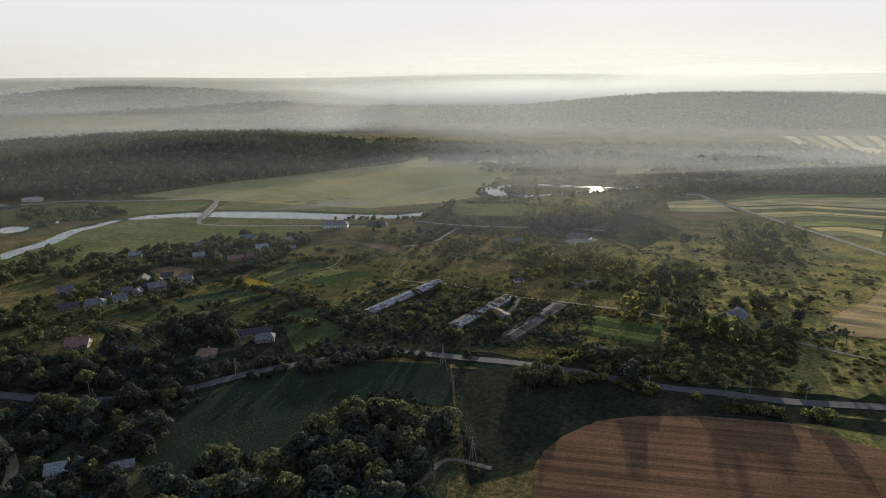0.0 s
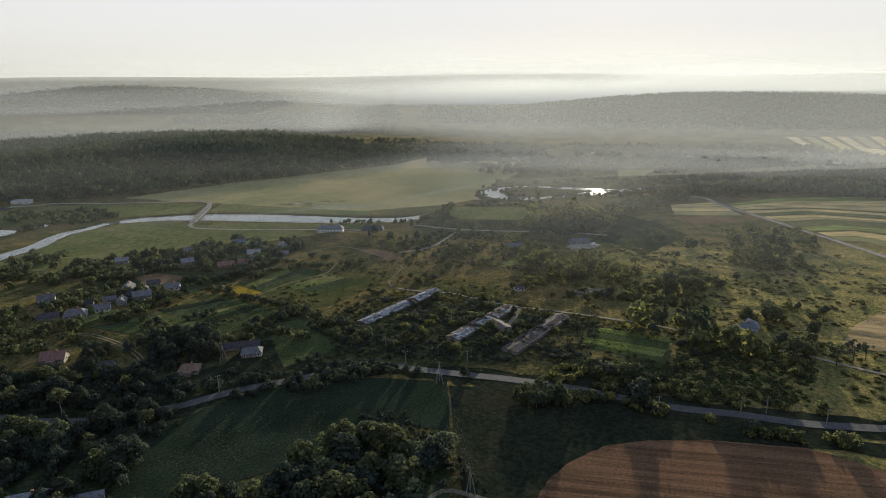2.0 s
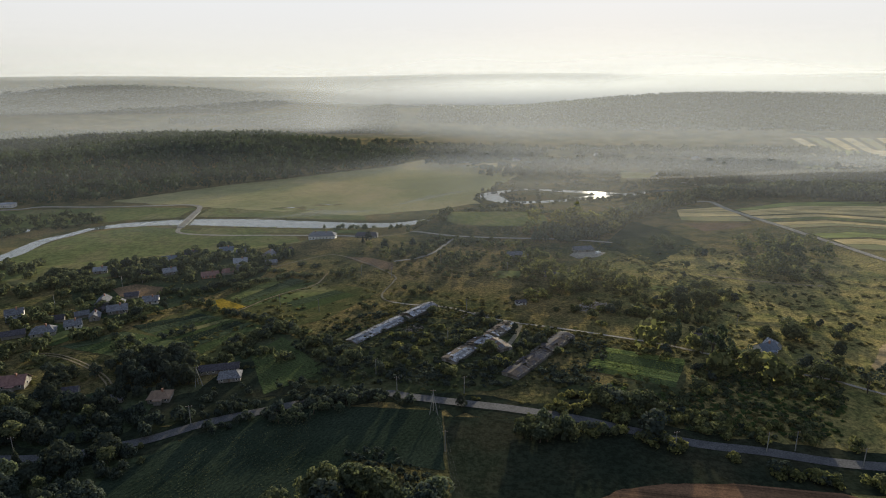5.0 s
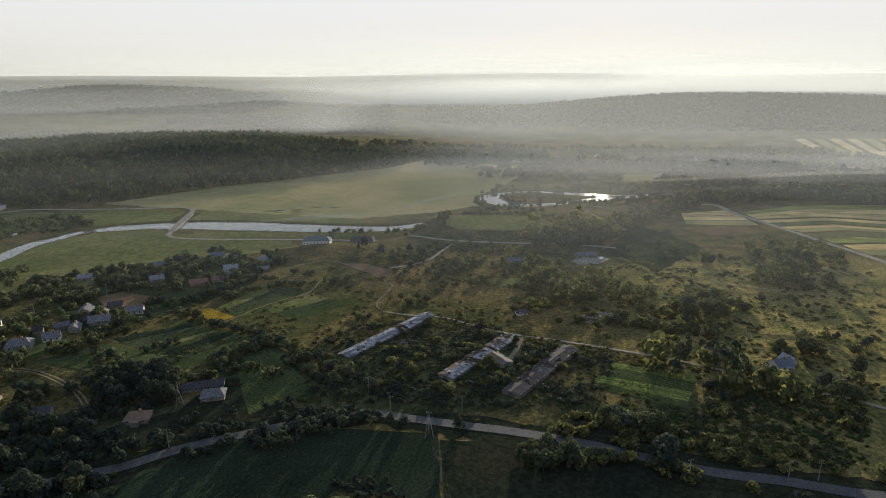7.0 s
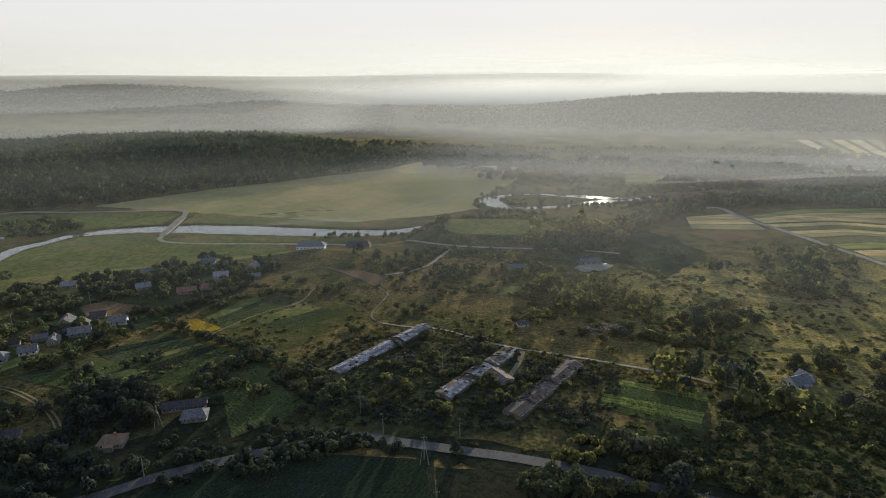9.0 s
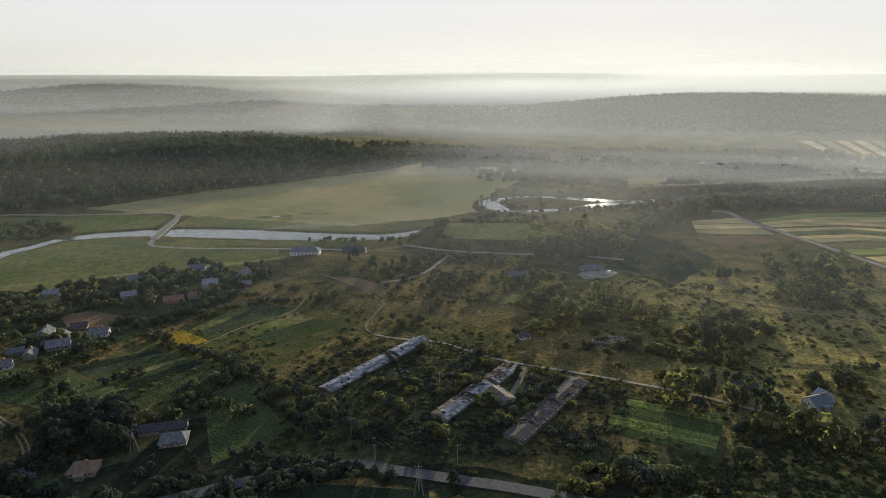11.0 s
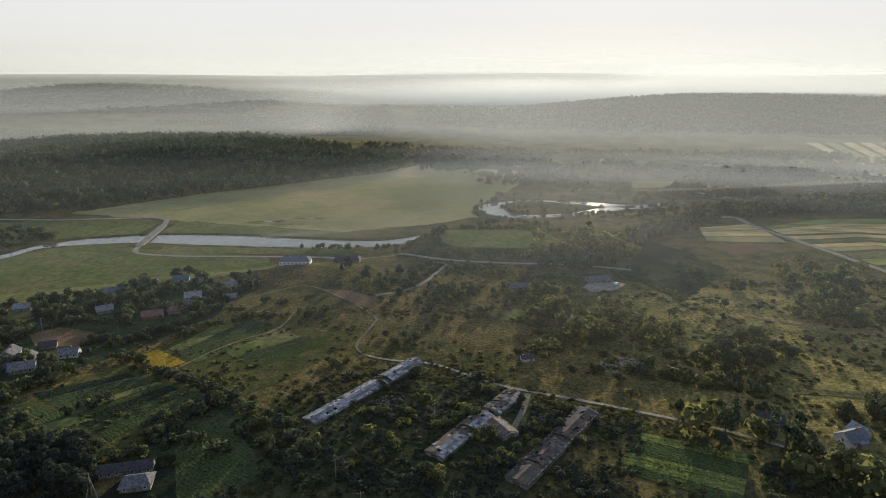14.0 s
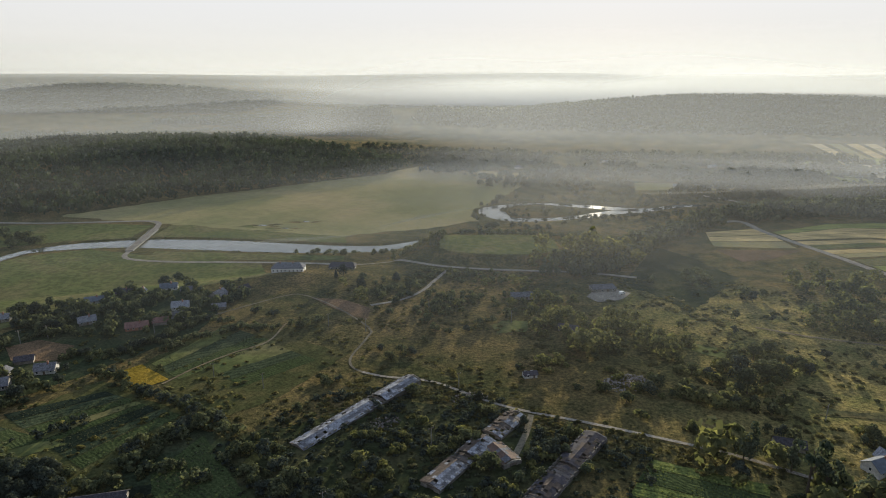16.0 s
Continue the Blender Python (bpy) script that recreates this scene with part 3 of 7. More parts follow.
beds([(-128.6, 417.8), (-100.2, 392.7)], [(-101.2, 444.6), (-72.9, 425)], 3, ("garden", "pasture", "garden_b"), "fallow garden strip below the track")
beds([(-241.4, 345.6), (-217.6, 333.2)], [(-236.8, 364.8), (-204.1, 358.2)], 3, ("pasture", "garden"), "grassy garden strip by the cottages")
plot("field", [(-99.3, 519.8), (-76.5, 516.5), (-57.1, 502.3)], [(-77.9, 498.6), (-65.7, 487.4), (-55.5, 482.1)], M["red_soil"], "freshly dug reddish strip")
strips([(232.3, 721.7), (289.1, 736.2)], [(221.1, 670.6), (290.2, 663.7)], 3, ("straw", "straw", "meadow"), "straw-coloured stubble strip on the hill")
plot("field", [(219.6, 661.1), (290.8, 659)], [(226.7, 625.7), (253.2, 633.6)], M["red_soil"], "bare brown strip on the hill")
strips([(295.3, 721.9), (362.9, 750.3), (511.8, 753.2)], [(300.3, 692.6), (371.1, 697.4), (450.3, 664.7)], 3, ("strip_green", "straw", "straw"), "pale stubble strip beside the road")
strips([(300.8, 687.5), (368.4, 692.5), (447.3, 660.3)], [(305.1, 660.5), (360.8, 668.5), (432.4, 638.9)], 2, ("straw", "pasture"), "green crop strip on the hill")
strips([(306.6, 658), (360.9, 663.7), (428.2, 632.8)], [(316.4, 634.9), (361.3, 641.1), (418.8, 619.2)], 2, ("straw", "meadow"), "straw-coloured strip on the hill")
strips([(316.8, 630.6), (361.4, 636.7), (416.2, 615.4)], [(324.4, 593.9), (364.7, 596.8), (390, 577.7)], 2, ("pasture", "strip_green"), "green crop strip on the hill")
strips([(326.9, 589.8), (362.3, 592.9), (386.1, 572.1)], [(329.3, 555), (348.2, 549.7), (352.3, 524.1)], 2, ("straw", "meadow"), "stubble strip beside the road")
plot("field", [(226.2, 342.7), (287, 413.3), (343.7, 455.5)], [(204.7, 316.8), (247.5, 336.1), (295.9, 359.4)], M["stubble"], "straw-coloured stubble field on a slope")
plot("field", [(-462, 806), (-356, 918), (-240, 1016), (-136, 1104), (-82, 1190)], [(-120, 730), (-30, 768), (15, 800), (10, 850), (40, 905), (120, 1120)], M["meadow"], "broad dry meadow in the misty valley", 0.15, 12, 9.0)
plot("field", [(-413, 470), (-414, 555), (-407, 615), (-390, 652), (-345, 676), (-272.9, 656), (-172.8, 640)], [(-300, 436), (-262, 460), (-233, 488), (-210, 511), (-190, 541), (-162, 556), (-138, 562)], M["pasture"], "green pasture beside the river", 0.15, 5.0, 2.0, guard=False)
plot("field", [(-640, 728), (-560, 748), (-460, 765), (-393, 772), (-330, 768)], [(-520, 640), (-470, 665), (-430, 680), (-385, 702), (-330, 716)], M["pasture"], "green pasture between river and forest road", 0.13, 6.0, 3.0, guard=False)
plot("field", [(-310, 722), (-227, 720), (-158, 711), (-112, 706)], [(-312, 802), (-240, 778), (-180, 754), (-118, 733)], M["pasture"], "damp green bank between river and meadow", 0.12, 6.0, 3.0, guard=False)
plot("field", [(-281.3, 671.6), (-200.2, 668.5), (-105.8, 663.6)], [(-277.3, 649.1), (-194, 648.6), (-103.6, 650.5)], M["pasture"], "strip of pasture between river and road", 0.12)
plot("field", [(-19, 634), (-4, 622), (31, 618), (64, 621), (80, 634)], [(-19, 660), (-4, 675), (31, 680), (64, 676), (80, 662)], M["pasture"], "flat green top of an earthwork", 0.2, 4.0, 2.0)
for i in range(5):
    plot("field", [(560 + 55 * i, 1060 - 20 * i), (620 + 60 * i, 1330)], [(600 + 55 * i, 1045 - 20 * i), (665 + 60 * i, 1330)], M["straw_pale" if i % 2 else "strip_green"], "long narrow field strip in the haze", 0.3, 20)

plot("field", [(-121.5, 291.5), (-117.9, 307.2), (-110, 319.1), (-92.5, 328.1)], [(-120, 276.3), (-98.9, 280.8), (-78.1, 288.2), (-51.7, 295.5)], M["dark_grass"], "dark farmyard grass", 0.14, 4.0, 2.0, guard=False)
# Sunlight on the ridge is put into this strip's golden colour
plot("field", [(152.3, 376.7), (168.6, 375.5), (196.8, 368.1)], [(159, 382.2), (170.2, 378.7), (203.2, 377.5)], M["slope_grass"], "grass strip coloured pale as if sunlit", 0.2, 4.0, 2.0, guard=False)
plot("field", [(17.7, 475.4), (29.1, 485.4), (40.9, 481.9)], [(21.2, 463.4), (29.5, 465.4), (37.9, 468.2)], M["pasture"], "patch of lush grass among bushes", 0.2, 3.0, 2.5, guard=False)
plot("field", [(108.3, 450.7), (126.6, 441.4), (140.9, 432.1)], [(111.7, 457), (134, 453), (148.5, 443.1)], M["pasture"], "patch of lush grass beside the tree belt", 0.2, 3.0, 2.5, guard=False)
# Terrace brightened by colour, standing in for sunlight
plot("field", [(207, 487.2), (232.1, 484.1), (258.4, 474.4)], [(212.6, 498.2), (243.1, 503.1), (271, 493.1)], M["slope_grass"], "short grass terrace coloured as if sunlit", 0.2, 4.0, 2.0, guard=False)

for i in range(7):
    plot("field", [(700 + 34 * i, 1310 + 6 * i), (770 + 40 * i, 1560)], [(722 + 34 * i, 1312 + 6 * i), (796 + 40 * i, 1560)], M[("straw_pale", "meadow", "straw")[i % 3]], "pale narrow field strip beyond the village", 0.35, 20)
plot("field", [(235, 985), (330, 990), (400, 1000)], [(245, 1045), (330, 1045), (410, 1040)], M["meadow"], "pale dry field beside the valley road", 0.3, 12, 6.0)
# Lawn in the same grass, its shade held by the colour
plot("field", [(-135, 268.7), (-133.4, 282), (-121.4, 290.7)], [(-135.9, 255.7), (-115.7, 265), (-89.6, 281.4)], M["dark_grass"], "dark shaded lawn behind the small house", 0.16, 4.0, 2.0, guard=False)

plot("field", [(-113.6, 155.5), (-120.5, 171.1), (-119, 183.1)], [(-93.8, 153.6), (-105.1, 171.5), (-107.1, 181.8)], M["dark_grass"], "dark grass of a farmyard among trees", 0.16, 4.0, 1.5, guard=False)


plot("field", [(213.1, 343.5), (243.6, 367.5), (300, 397.1)], [(193.2, 317.5), (207.4, 312.4), (233.2, 307.9)], M["stubble"], "pale stubble field on the slope", 0.24, 5.0, 1.5)

plot("field", [(-193.4, 348.6), (-182.8, 369.8), (-168.9, 396.7)], [(-147.4, 311.9), (-123.9, 314.6), (-116.6, 367.9)], M["garden_turf"], "green garden land with worn beds below the village", 0.10, 5.0, 3.0, guard=False)
plot("field", [(-160.9, 411.6), (-147.9, 455.4), (-104.8, 459.1)], [(-100.5, 364.8), (-81.7, 380.4), (-58.1, 433.0)], M["garden_turf"], "green garden land above the hedge", 0.10, 5.0, 3.0, guard=False)
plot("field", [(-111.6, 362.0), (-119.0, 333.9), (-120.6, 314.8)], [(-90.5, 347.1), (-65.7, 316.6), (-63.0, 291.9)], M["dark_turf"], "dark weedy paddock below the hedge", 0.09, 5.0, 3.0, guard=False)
# Yard shade is painted in with the dark turf
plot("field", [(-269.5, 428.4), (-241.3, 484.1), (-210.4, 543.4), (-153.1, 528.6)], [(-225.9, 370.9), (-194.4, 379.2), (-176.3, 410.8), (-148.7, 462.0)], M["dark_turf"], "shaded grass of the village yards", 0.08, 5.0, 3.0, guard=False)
plot("field", [(-85.9, 352.6), (-66.7, 358.9), (-33.0, 385.7), (9.2, 373.8), (37.0, 357.0)], [(-80.4, 294.5), (-42.2, 289.4), (-2.5, 290.8), (17.6, 294.6), (45.7, 332.8)], M["weedy_turf"], "dark overgrown ground round the cowsheds", 0.17, 5.0, 3.0, guard=False)
plot("field", [(40.9, 316.4), (58.6, 299.3), (103.7, 311.1)], [(40.2, 286.2), (55.6, 286.7), (94.2, 288.0)], M["weedy_turf"], "dark overgrown bank above the road", 0.17, 5.0, 3.0, guard=False)
# A shaded zone, given by the plot's dark weedy colour
plot("field", [(112, 560), (128, 545), (142, 502)], [(170, 668), (194, 628), (205, 580)], M["weedy_turf"], "weedy ground below the hill fields, darkened for shade", 0.17, 5.0, 4.0, guard=False)
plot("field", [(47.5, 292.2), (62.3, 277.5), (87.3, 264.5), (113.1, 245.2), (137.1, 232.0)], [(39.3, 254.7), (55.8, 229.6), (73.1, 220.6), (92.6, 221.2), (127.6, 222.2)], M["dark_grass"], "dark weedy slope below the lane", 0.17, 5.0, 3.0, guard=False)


# Tree shade is painted under the woods with dark turf
plot("field", [(-215, 222), (-167, 234), (-138, 246), (-112, 252)], [(-175, 150), (-150, 148), (-110, 150), (-100, 178)], M["dark_turf"], "ground under the roadside wood, darkened for shade", 0.1, 5.0, 3.0, guard=False)
plot("field", [(-106, 150), (-108, 182), (-84, 198), (-56, 220), (-30, 228)], [(-10, 150), (-8, 180), (-8, 196), (-8, 208), (-9, 220)], M["dark_turf"], "ground under the hillside wood, darkened for shade", 0.1, 5.0, 3.0, guard=False)
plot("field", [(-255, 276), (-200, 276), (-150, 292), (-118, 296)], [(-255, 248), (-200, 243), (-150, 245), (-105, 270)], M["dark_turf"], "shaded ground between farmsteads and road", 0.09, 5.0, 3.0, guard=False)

# roads and tracks
def beside(line, off):
    """A line that runs at a distance beside another."""
    p = [np.array(q, float) for q in line]
    out = []
    for i, q in enumerate(p):
        d = p[min(i + 1, len(p) - 1)] - p[max(0, i - 1)]
        d = d / np.linalg.norm(d)
        out.append((q[0] - d[1] * off, q[1] + d[0] * off))
    return out


ribbon("verge", [(-253.8, 245), (-230.3, 242.5), (-213.2, 240.9), (-189.8, 237.4), (-171.4, 236.7), (-152.1, 239), (-137.1, 245.3), (-124, 251.4), (-107, 263.4), (-87.6, 272.8), (-66.9, 282), (-39.1, 289.9), (-24.2, 286.9), (4.6, 281.1), (18.5, 278.4), (45.3, 271.2), (62.7, 264.2), (88.7, 254.6), (112.2, 250.1), (138.5, 243.4), (176.3, 239.8), (215.3, 235.4)], 17.0, M["dark_grass"], 0.13, 6, label="dark grassy verge of the country road", category="verge", jag=1.5, guard=False)
ribbon("road", [(-253.8, 245), (-230.3, 242.5), (-213.2, 240.9), (-189.8, 237.4), (-171.4, 236.7), (-152.1, 239), (-137.1, 245.3), (-124, 251.4), (-107, 263.4), (-87.6, 272.8), (-66.9, 282), (-39.1, 289.9), (-24.2, 286.9), (4.6, 281.1), (18.5, 278.4), (45.3, 271.2), (62.7, 264.2), (88.7, 254.6), (112.2, 250.1), (138.5, 243.4), (176.3, 239.8), (215.3, 235.4)], 5.4, M["asphalt"], 0.3, label="worn grey asphalt country road", category="road")
ribbon("lane", [(-47.5, 411.6), (-35.2, 406.7), (-12.8, 402.3), (8.7, 386.5), (25.6, 376.3), (56.2, 365), (100.9, 346.1), (119.1, 335.4), (133.7, 326), (145, 317.5), (167.6, 308.8), (178.3, 299.9), (198.2, 285.6)], 1.9, M["gravel"], 0.28, label="pale gravel lane behind the barns", category="lane")
ribbon("track", [(30.8, 371.9), (27, 355.9), (20.1, 336.7)], 2.6, M["track_grey"], 0.24, label="dirt track between the barns", category="track")
ribbon("track", [(-47.5, 411.6), (-53.5, 417.5), (-56.2, 430), (-51.6, 457.4), (-53.1, 469.2), (-78.4, 501.6), (-104.8, 524.6), (-118, 523.3), (-138.4, 500.1), (-158.7, 472), (-166.5, 450.2)], 1.3, M["track_grey"], 0.26, label="worn dirt track up to the village", category="track")
ribbon("road", [(-760, 700), (-640, 735), (-549, 756), (-525, 771), (-457, 772), (-393, 780), (-348, 786), (-329, 776), (-319, 745)], 6.0, M["gravel"], 0.35, label="pale gravel road along the wood", category="road")
ribbon("road", [(-305, 671), (-301, 655), (-287, 645), (-247, 640), (-192, 641), (-125, 640), (-75, 632), (-45, 618), (-12, 604), (30, 597), (90, 592), (130, 580)], 4.5, M["gravel"], 0.35, label="pale valley road below the village", category="road")
ribbon("road", [(-10.8, 596.5), (-19, 568.6), (-27.1, 539.9), (-39.2, 519.3), (-57.6, 506.9)], 2.8, M["gravel"], 0.3, label="short pale side road", category="road")
ribbon("road", [(203.7, 738.3), (231.2, 747), (249.6, 755.4), (282, 762.7), (288.4, 719.6), (308.4, 639.8), (321.4, 572.2), (326, 530.3), (331, 480), (338, 400)], 6.5, M["gravel"], 0.4, label="straight pale road over the hill", category="road")
ribbon("track", [(-221.2, 231.1), (-191.1, 208.2), (-179.1, 199), (-169.4, 188.7), (-162.7, 176.2)], 4.0, M["dirt"], 0.26, label="dirt drive under the trees", category="track")
for side in (-1.0, 1.0):
    ribbon("track", beside([(-219.6, 324.1), (-207.5, 322.7), (-189.2, 313.8), (-172, 301.4), (-161.2, 289.8)], side), 0.8, M["dirt"], 0.24, label="curving wheel rut of a village dirt track", category="track")
ribbon("track", [(-27.5, 170.9), (-19.1, 182.7), (-9.7, 197.6), (6.9, 193)], 2.2, M["track_grey"], 0.24, label="overgrown grassy farm track", category="track")
ribbon("road", [(288.9, 990), (319.4, 946.8), (353.7, 902.4)], 6.0, M["gravel"], 0.4, label="far pale road in the haze", category="road")
ribbon("track", [(-138.5, 394), (-130.4, 414), (-119, 432), (-105.6, 447.5), (-102.8, 473.4)], 1.2, M["dirt"], 0.36, label="footpath between garden plots", category="track")
ribbon("track", [(171.7, 479), (194.9, 465.2), (217.6, 457.7), (242.9, 450.6)], 2.2, M["dirt"], 0.24, label="eroded terrace track on the slope", category="track")


# ---- bridge ----
def box(bm, x0, x1, y0, y1, z0, z1):
    r = bmesh.ops.create_cube(bm, size=1.0)
    for v in r["verts"]:
        v.co = Vector((x0 + (v.co.x + 0.5) * (x1 - x0), y0 + (v.co.y + 0.5) * (y1 - y0), z0 + (v.co.z + 0.5) * (z1 - z0)))
    return r["verts"]


def beam(bm, a, b, w, h=None):
    """A square bar from a to b."""
    a, b = Vector(a), Vector(b)
    d = b - a
    m = Matrix.Translation((a + b) / 2) @ d.to_track_quat("Z", "Y").to_matrix().to_4x4() @ Matrix.Diagonal((w, h or w, d.length, 1))
    bmesh.ops.create_cube(bm, size=1.0, matrix=m)


def cone(bm, a, b, ra, rb, n=8):
    a, b = Vector(a), Vector(b)
    d = b - a
    m = Matrix.Translation((a + b) / 2) @ d.to_track_quat("Z", "Y").to_matrix().to_4x4()
    bmesh.ops.create_cone(bm, cap_ends=True, segments=n, radius1=ra, radius2=rb, depth=d.length, matrix=m)


def build_bridge():
    a, b = Vector((-306, 674, -19.6)), Vector((-319, 746, -19.6))
    d = (b - a)
    root = tagged(new("bridge"), "low concrete road bridge with steel railings over the river", "bridge")
    root.matrix_world = Matrix.Translation(a) @ pose(0, 0, 0, 0, 0, math.degrees(math.atan2(d.y, d.x)))
    n = d.length
    bm = bmesh.new()
    box(bm, -3, n + 3, -3.6, 3.6, -0.5, 0.35)
    part("deck", bm, M["concrete"], root)
    bm = bmesh.new()
    box(bm, -3, n + 3, -2.9, 2.9, 0.36, 0.42)
    part("carriageway", bm, M["gravel"], root)
    for s in (-3.3, 3.3):
        bm = bmesh.new()
        for z in (0.85, 1.35):
            beam(bm, (-2, s, z), (n + 2, s, z), 0.14)
        part("rail", bm, M["concrete"], root)
        for i in range(19):
            bm = bmesh.new()
            box(bm, -2.1 + i * (n + 4) / 18, -1.9 + i * (n + 4) / 18, s - 0.1, s + 0.1, 0.35, 1.4)
            part("post", bm, M["concrete"], root)
    for i in range(1, 5):
        bm = bmesh.new()
        box(bm, i * n / 5 - 0.5, i * n / 5 + 0.5, -3.0, 3.0, -5, -0.5)
        part("pier", bm, M["concrete"], root)


build_bridge()


# ---- houses ----
def set_on(root, x, y, rot, sink=0.0):
    root.matrix_world = pose(x, y, height(x, y) - sink, 0, 0, rot)


def window(parent, mat_frame, x, y, z, w, h, facing):
    """A framed window just proud of a wall; facing: the wall's normal along y (+1, -1) or x (+2, -2)."""
    s = 1 if facing > 0 else -1
    bm, gl = bmesh.new(), bmesh.new()
    if abs(facing) == 1:
        box(bm, x - w / 2, x + w / 2, y, y + 0.08 * s, z, z + h)
        box(gl, x - w / 2 + 0.12, x + w / 2 - 0.12, y + 0.06 * s, y + 0.1 * s, z + 0.12, z + h - 0.12)
    else:
        box(bm, y, y + 0.08 * s, x - w / 2, x + w / 2, z, z + h)
        box(gl, y + 0.06 * s, y + 0.1 * s, x - w / 2 + 0.12, x + w / 2 - 0.12, z + 0.12, z + h - 0.12)
    f = part("window", bm, mat_frame, parent)
    part("pane", gl, M["glass"], f, "dark glass")


def roof_solid(bm, l, w, base, rise, over, hip, thick=0.14):
    """A gabled or hipped roof as a thin solid shell with eaves."""
    X, Y = l / 2 + over, w / 2 + over
    lo = base - rise * over / (w / 2)
    k = (X - hip * w / 2) if hip else X
    pts = [(-X, -Y, lo), (X, -Y, lo), (X, Y, lo), (-X, Y, lo), (-k, 0, base + rise), (k, 0, base + rise)]
    top = [bm.verts.new((x, y, z + thick)) for x, y, z in pts]
    bot = [bm.verts.new(p) for p in pts]
    quads = [(0, 1, 5, 4), (2, 3, 4, 5)]
    if hip:
        quads += [(1, 2, 5), (3, 0, 4)]
    for q in quads:
        bm.faces.new([top[i] for i in q])
        bm.faces.new([bot[i] for i in reversed(q)])
    rim = [(0, 1), (2, 3)] + ([(1, 2), (3, 0)] if hip else [(1, 5), (5, 2), (3, 4), (4, 0)])
    for i, j in rim:
        bm.faces.new((top[j], top[i], bot[i], bot[j]))


def wall_solid(bm, l, w, h, rise, hip):
    box(bm, -l / 2, l / 2, -w / 2, w / 2, -1.6, h)
    if not hip:
        for s in (-1, 1):
            v = [bm.verts.new((s * l / 2, y, z)) for y, z in ((-w / 2, h), (w / 2, h), (0, h + rise))]
            u = [bm.verts.new((s * (l / 2 - 0.3), y, z)) for y, z in ((-w / 2, h), (w / 2, h), (0, h + rise))]
            bm.faces.new(v)
            bm.faces.new(u)
            for i in range(3):
                bm.faces.new((v[i], v[(i + 1) % 3], u[(i + 1) % 3], u[i]))


def house(x, y, rot, l, w, h, rise, roof, wall, label, hip=0.0, chimneys=1, windows=3, category="house", porch=False):
    h, l, w, rise = h * 0.88, l * 0.9, w * 0.9, rise * 0.92
    root = tagged(new("shed" if category == "shed" else "house"), label, category)
    set_on(root, x, y, rot)
    bm = bmesh.new()
    wall_solid(bm, l, w, h, rise, hip)
    part("wall", bm, M[wall], root)
    bm = bmesh.new()
    roof_solid(bm, l, w, h, rise, 0.5, hip)
    rf = part("roof", bm, M[roof], root)
    for i in range(chimneys):
        bm = bmesh.new()
        cx = l * (0.15 - 0.4 * i)
        box(bm, cx - 0.35, cx + 0.35, -0.9, -0.25, h + rise * 0.4, h + rise + 0.9)
        box(bm, cx - 0.42, cx + 0.42, -0.97, -0.18, h + rise + 0.9, h + rise + 1.05)
        part("chimney", bm, M["brick"], rf, "brick chimney")
    frame_mat = M["paint_white"]
    for i in range(windows):
        u = -l / 2 + l * (i + 0.5) / windows
        for s in (-1, 1):
            if s == -1 and i == windows // 2:
                bm = bmesh.new()
                box(bm, u - 0.5, u + 0.5, -w / 2 - 0.1, -w / 2, 0.1, 2.15)
                part("door", bm, M["wood"], root, "plank door")
            else:
                window(root, frame_mat, u, s * w / 2, 0.95, 1.1, 1.3, s)
    if windows:
        for s in (-2, 2):
            window(root, frame_mat, 0.0, (l / 2) * (1 if s > 0 else -1), 0.95, 1.1, 1.3, s)
    if porch:
        bm = bmesh.new()
        box(bm, -1.6, 1.6, -w / 2 - 2.0, -w / 2 - 0.02, -1.0, 2.2)
        part("porch", bm, M["plaster"], root)
        bm = bmesh.new()
        box(bm, -1.9, 1.9, -w / 2 - 2.3, -w / 2 + 0.05, 2.2, 2.35)
        part("porch_roof", bm, M[roof], root)
    return root


# the nearest farmsteads by the road
house(-134.8, 282, 10, 10, 8, 2.7, 2.3, "roof_tan", "plaster", "small house with a faded tan hipped roof", hip=0.9, porch=True)
house(-111, 301.4, 14, 11, 8, 2.6, 2.3, "slate", "plaster", "plastered outbuilding with a grey hipped slate roof", hip=0.7, chimneys=0, windows=3)
house(-118.9, 309, 15, 20, 6, 2.5, 1.9, "slate_dark", "plaster", "long plastered farm building with a patched grey roof", windows=7, chimneys=0)
house(-155.2, 279.4, 14, 10, 5, 2.4, 1.6, "slate", "plaster", "low grey shed under trees", chimneys=0, windows=0, category="shed")
house(-178.8, 285, 16, 10, 5.5, 2.4, 1.8, "slate_dark", "plaster", "low dark-roofed shed under trees", chimneys=0, windows=0, category="shed")
house(-208, 291.8, 14, 12, 9, 3, 3.2, "roof_red", "plaster", "plastered house with a faded plum-red roof", porch=True)
house(-148, 187, 22, 13, 7, 2.8, 2.6, "slate_pale", "plaster", "farmhouse with a pale grey sheet roof among trees", chimneys=1)
house(-129, 189, 22, 11, 5, 2.3, 1.6, "slate", "plaster", "low shed with a broken grey roof", chimneys=0, windows=0, category="shed")
# the village
house(-269, 376, 30, 10, 8, 3, 2.8, "slate", "white", "white cottage with a grey roof")
house(-262, 366, 30, 8, 5, 2.4, 1.8, "slate", "plaster", "small grey shed in a yard", chimneys=0, windows=0, category="shed")
house(-233, 349, 25, 13, 9, 3, 3.0, "slate", "plaster", "large farmhouse with a grey slate roof", hip=0.8)
house(-247, 345, 28, 12, 6, 2.5, 2.0, "slate_dark", "plaster", "dark-roofed barn in a yard", chimneys=0, windows=0, category="shed")
house(-223, 360, 25, 9, 7, 2.8, 2.6, "slate", "white", "white cottage with a slate roof")
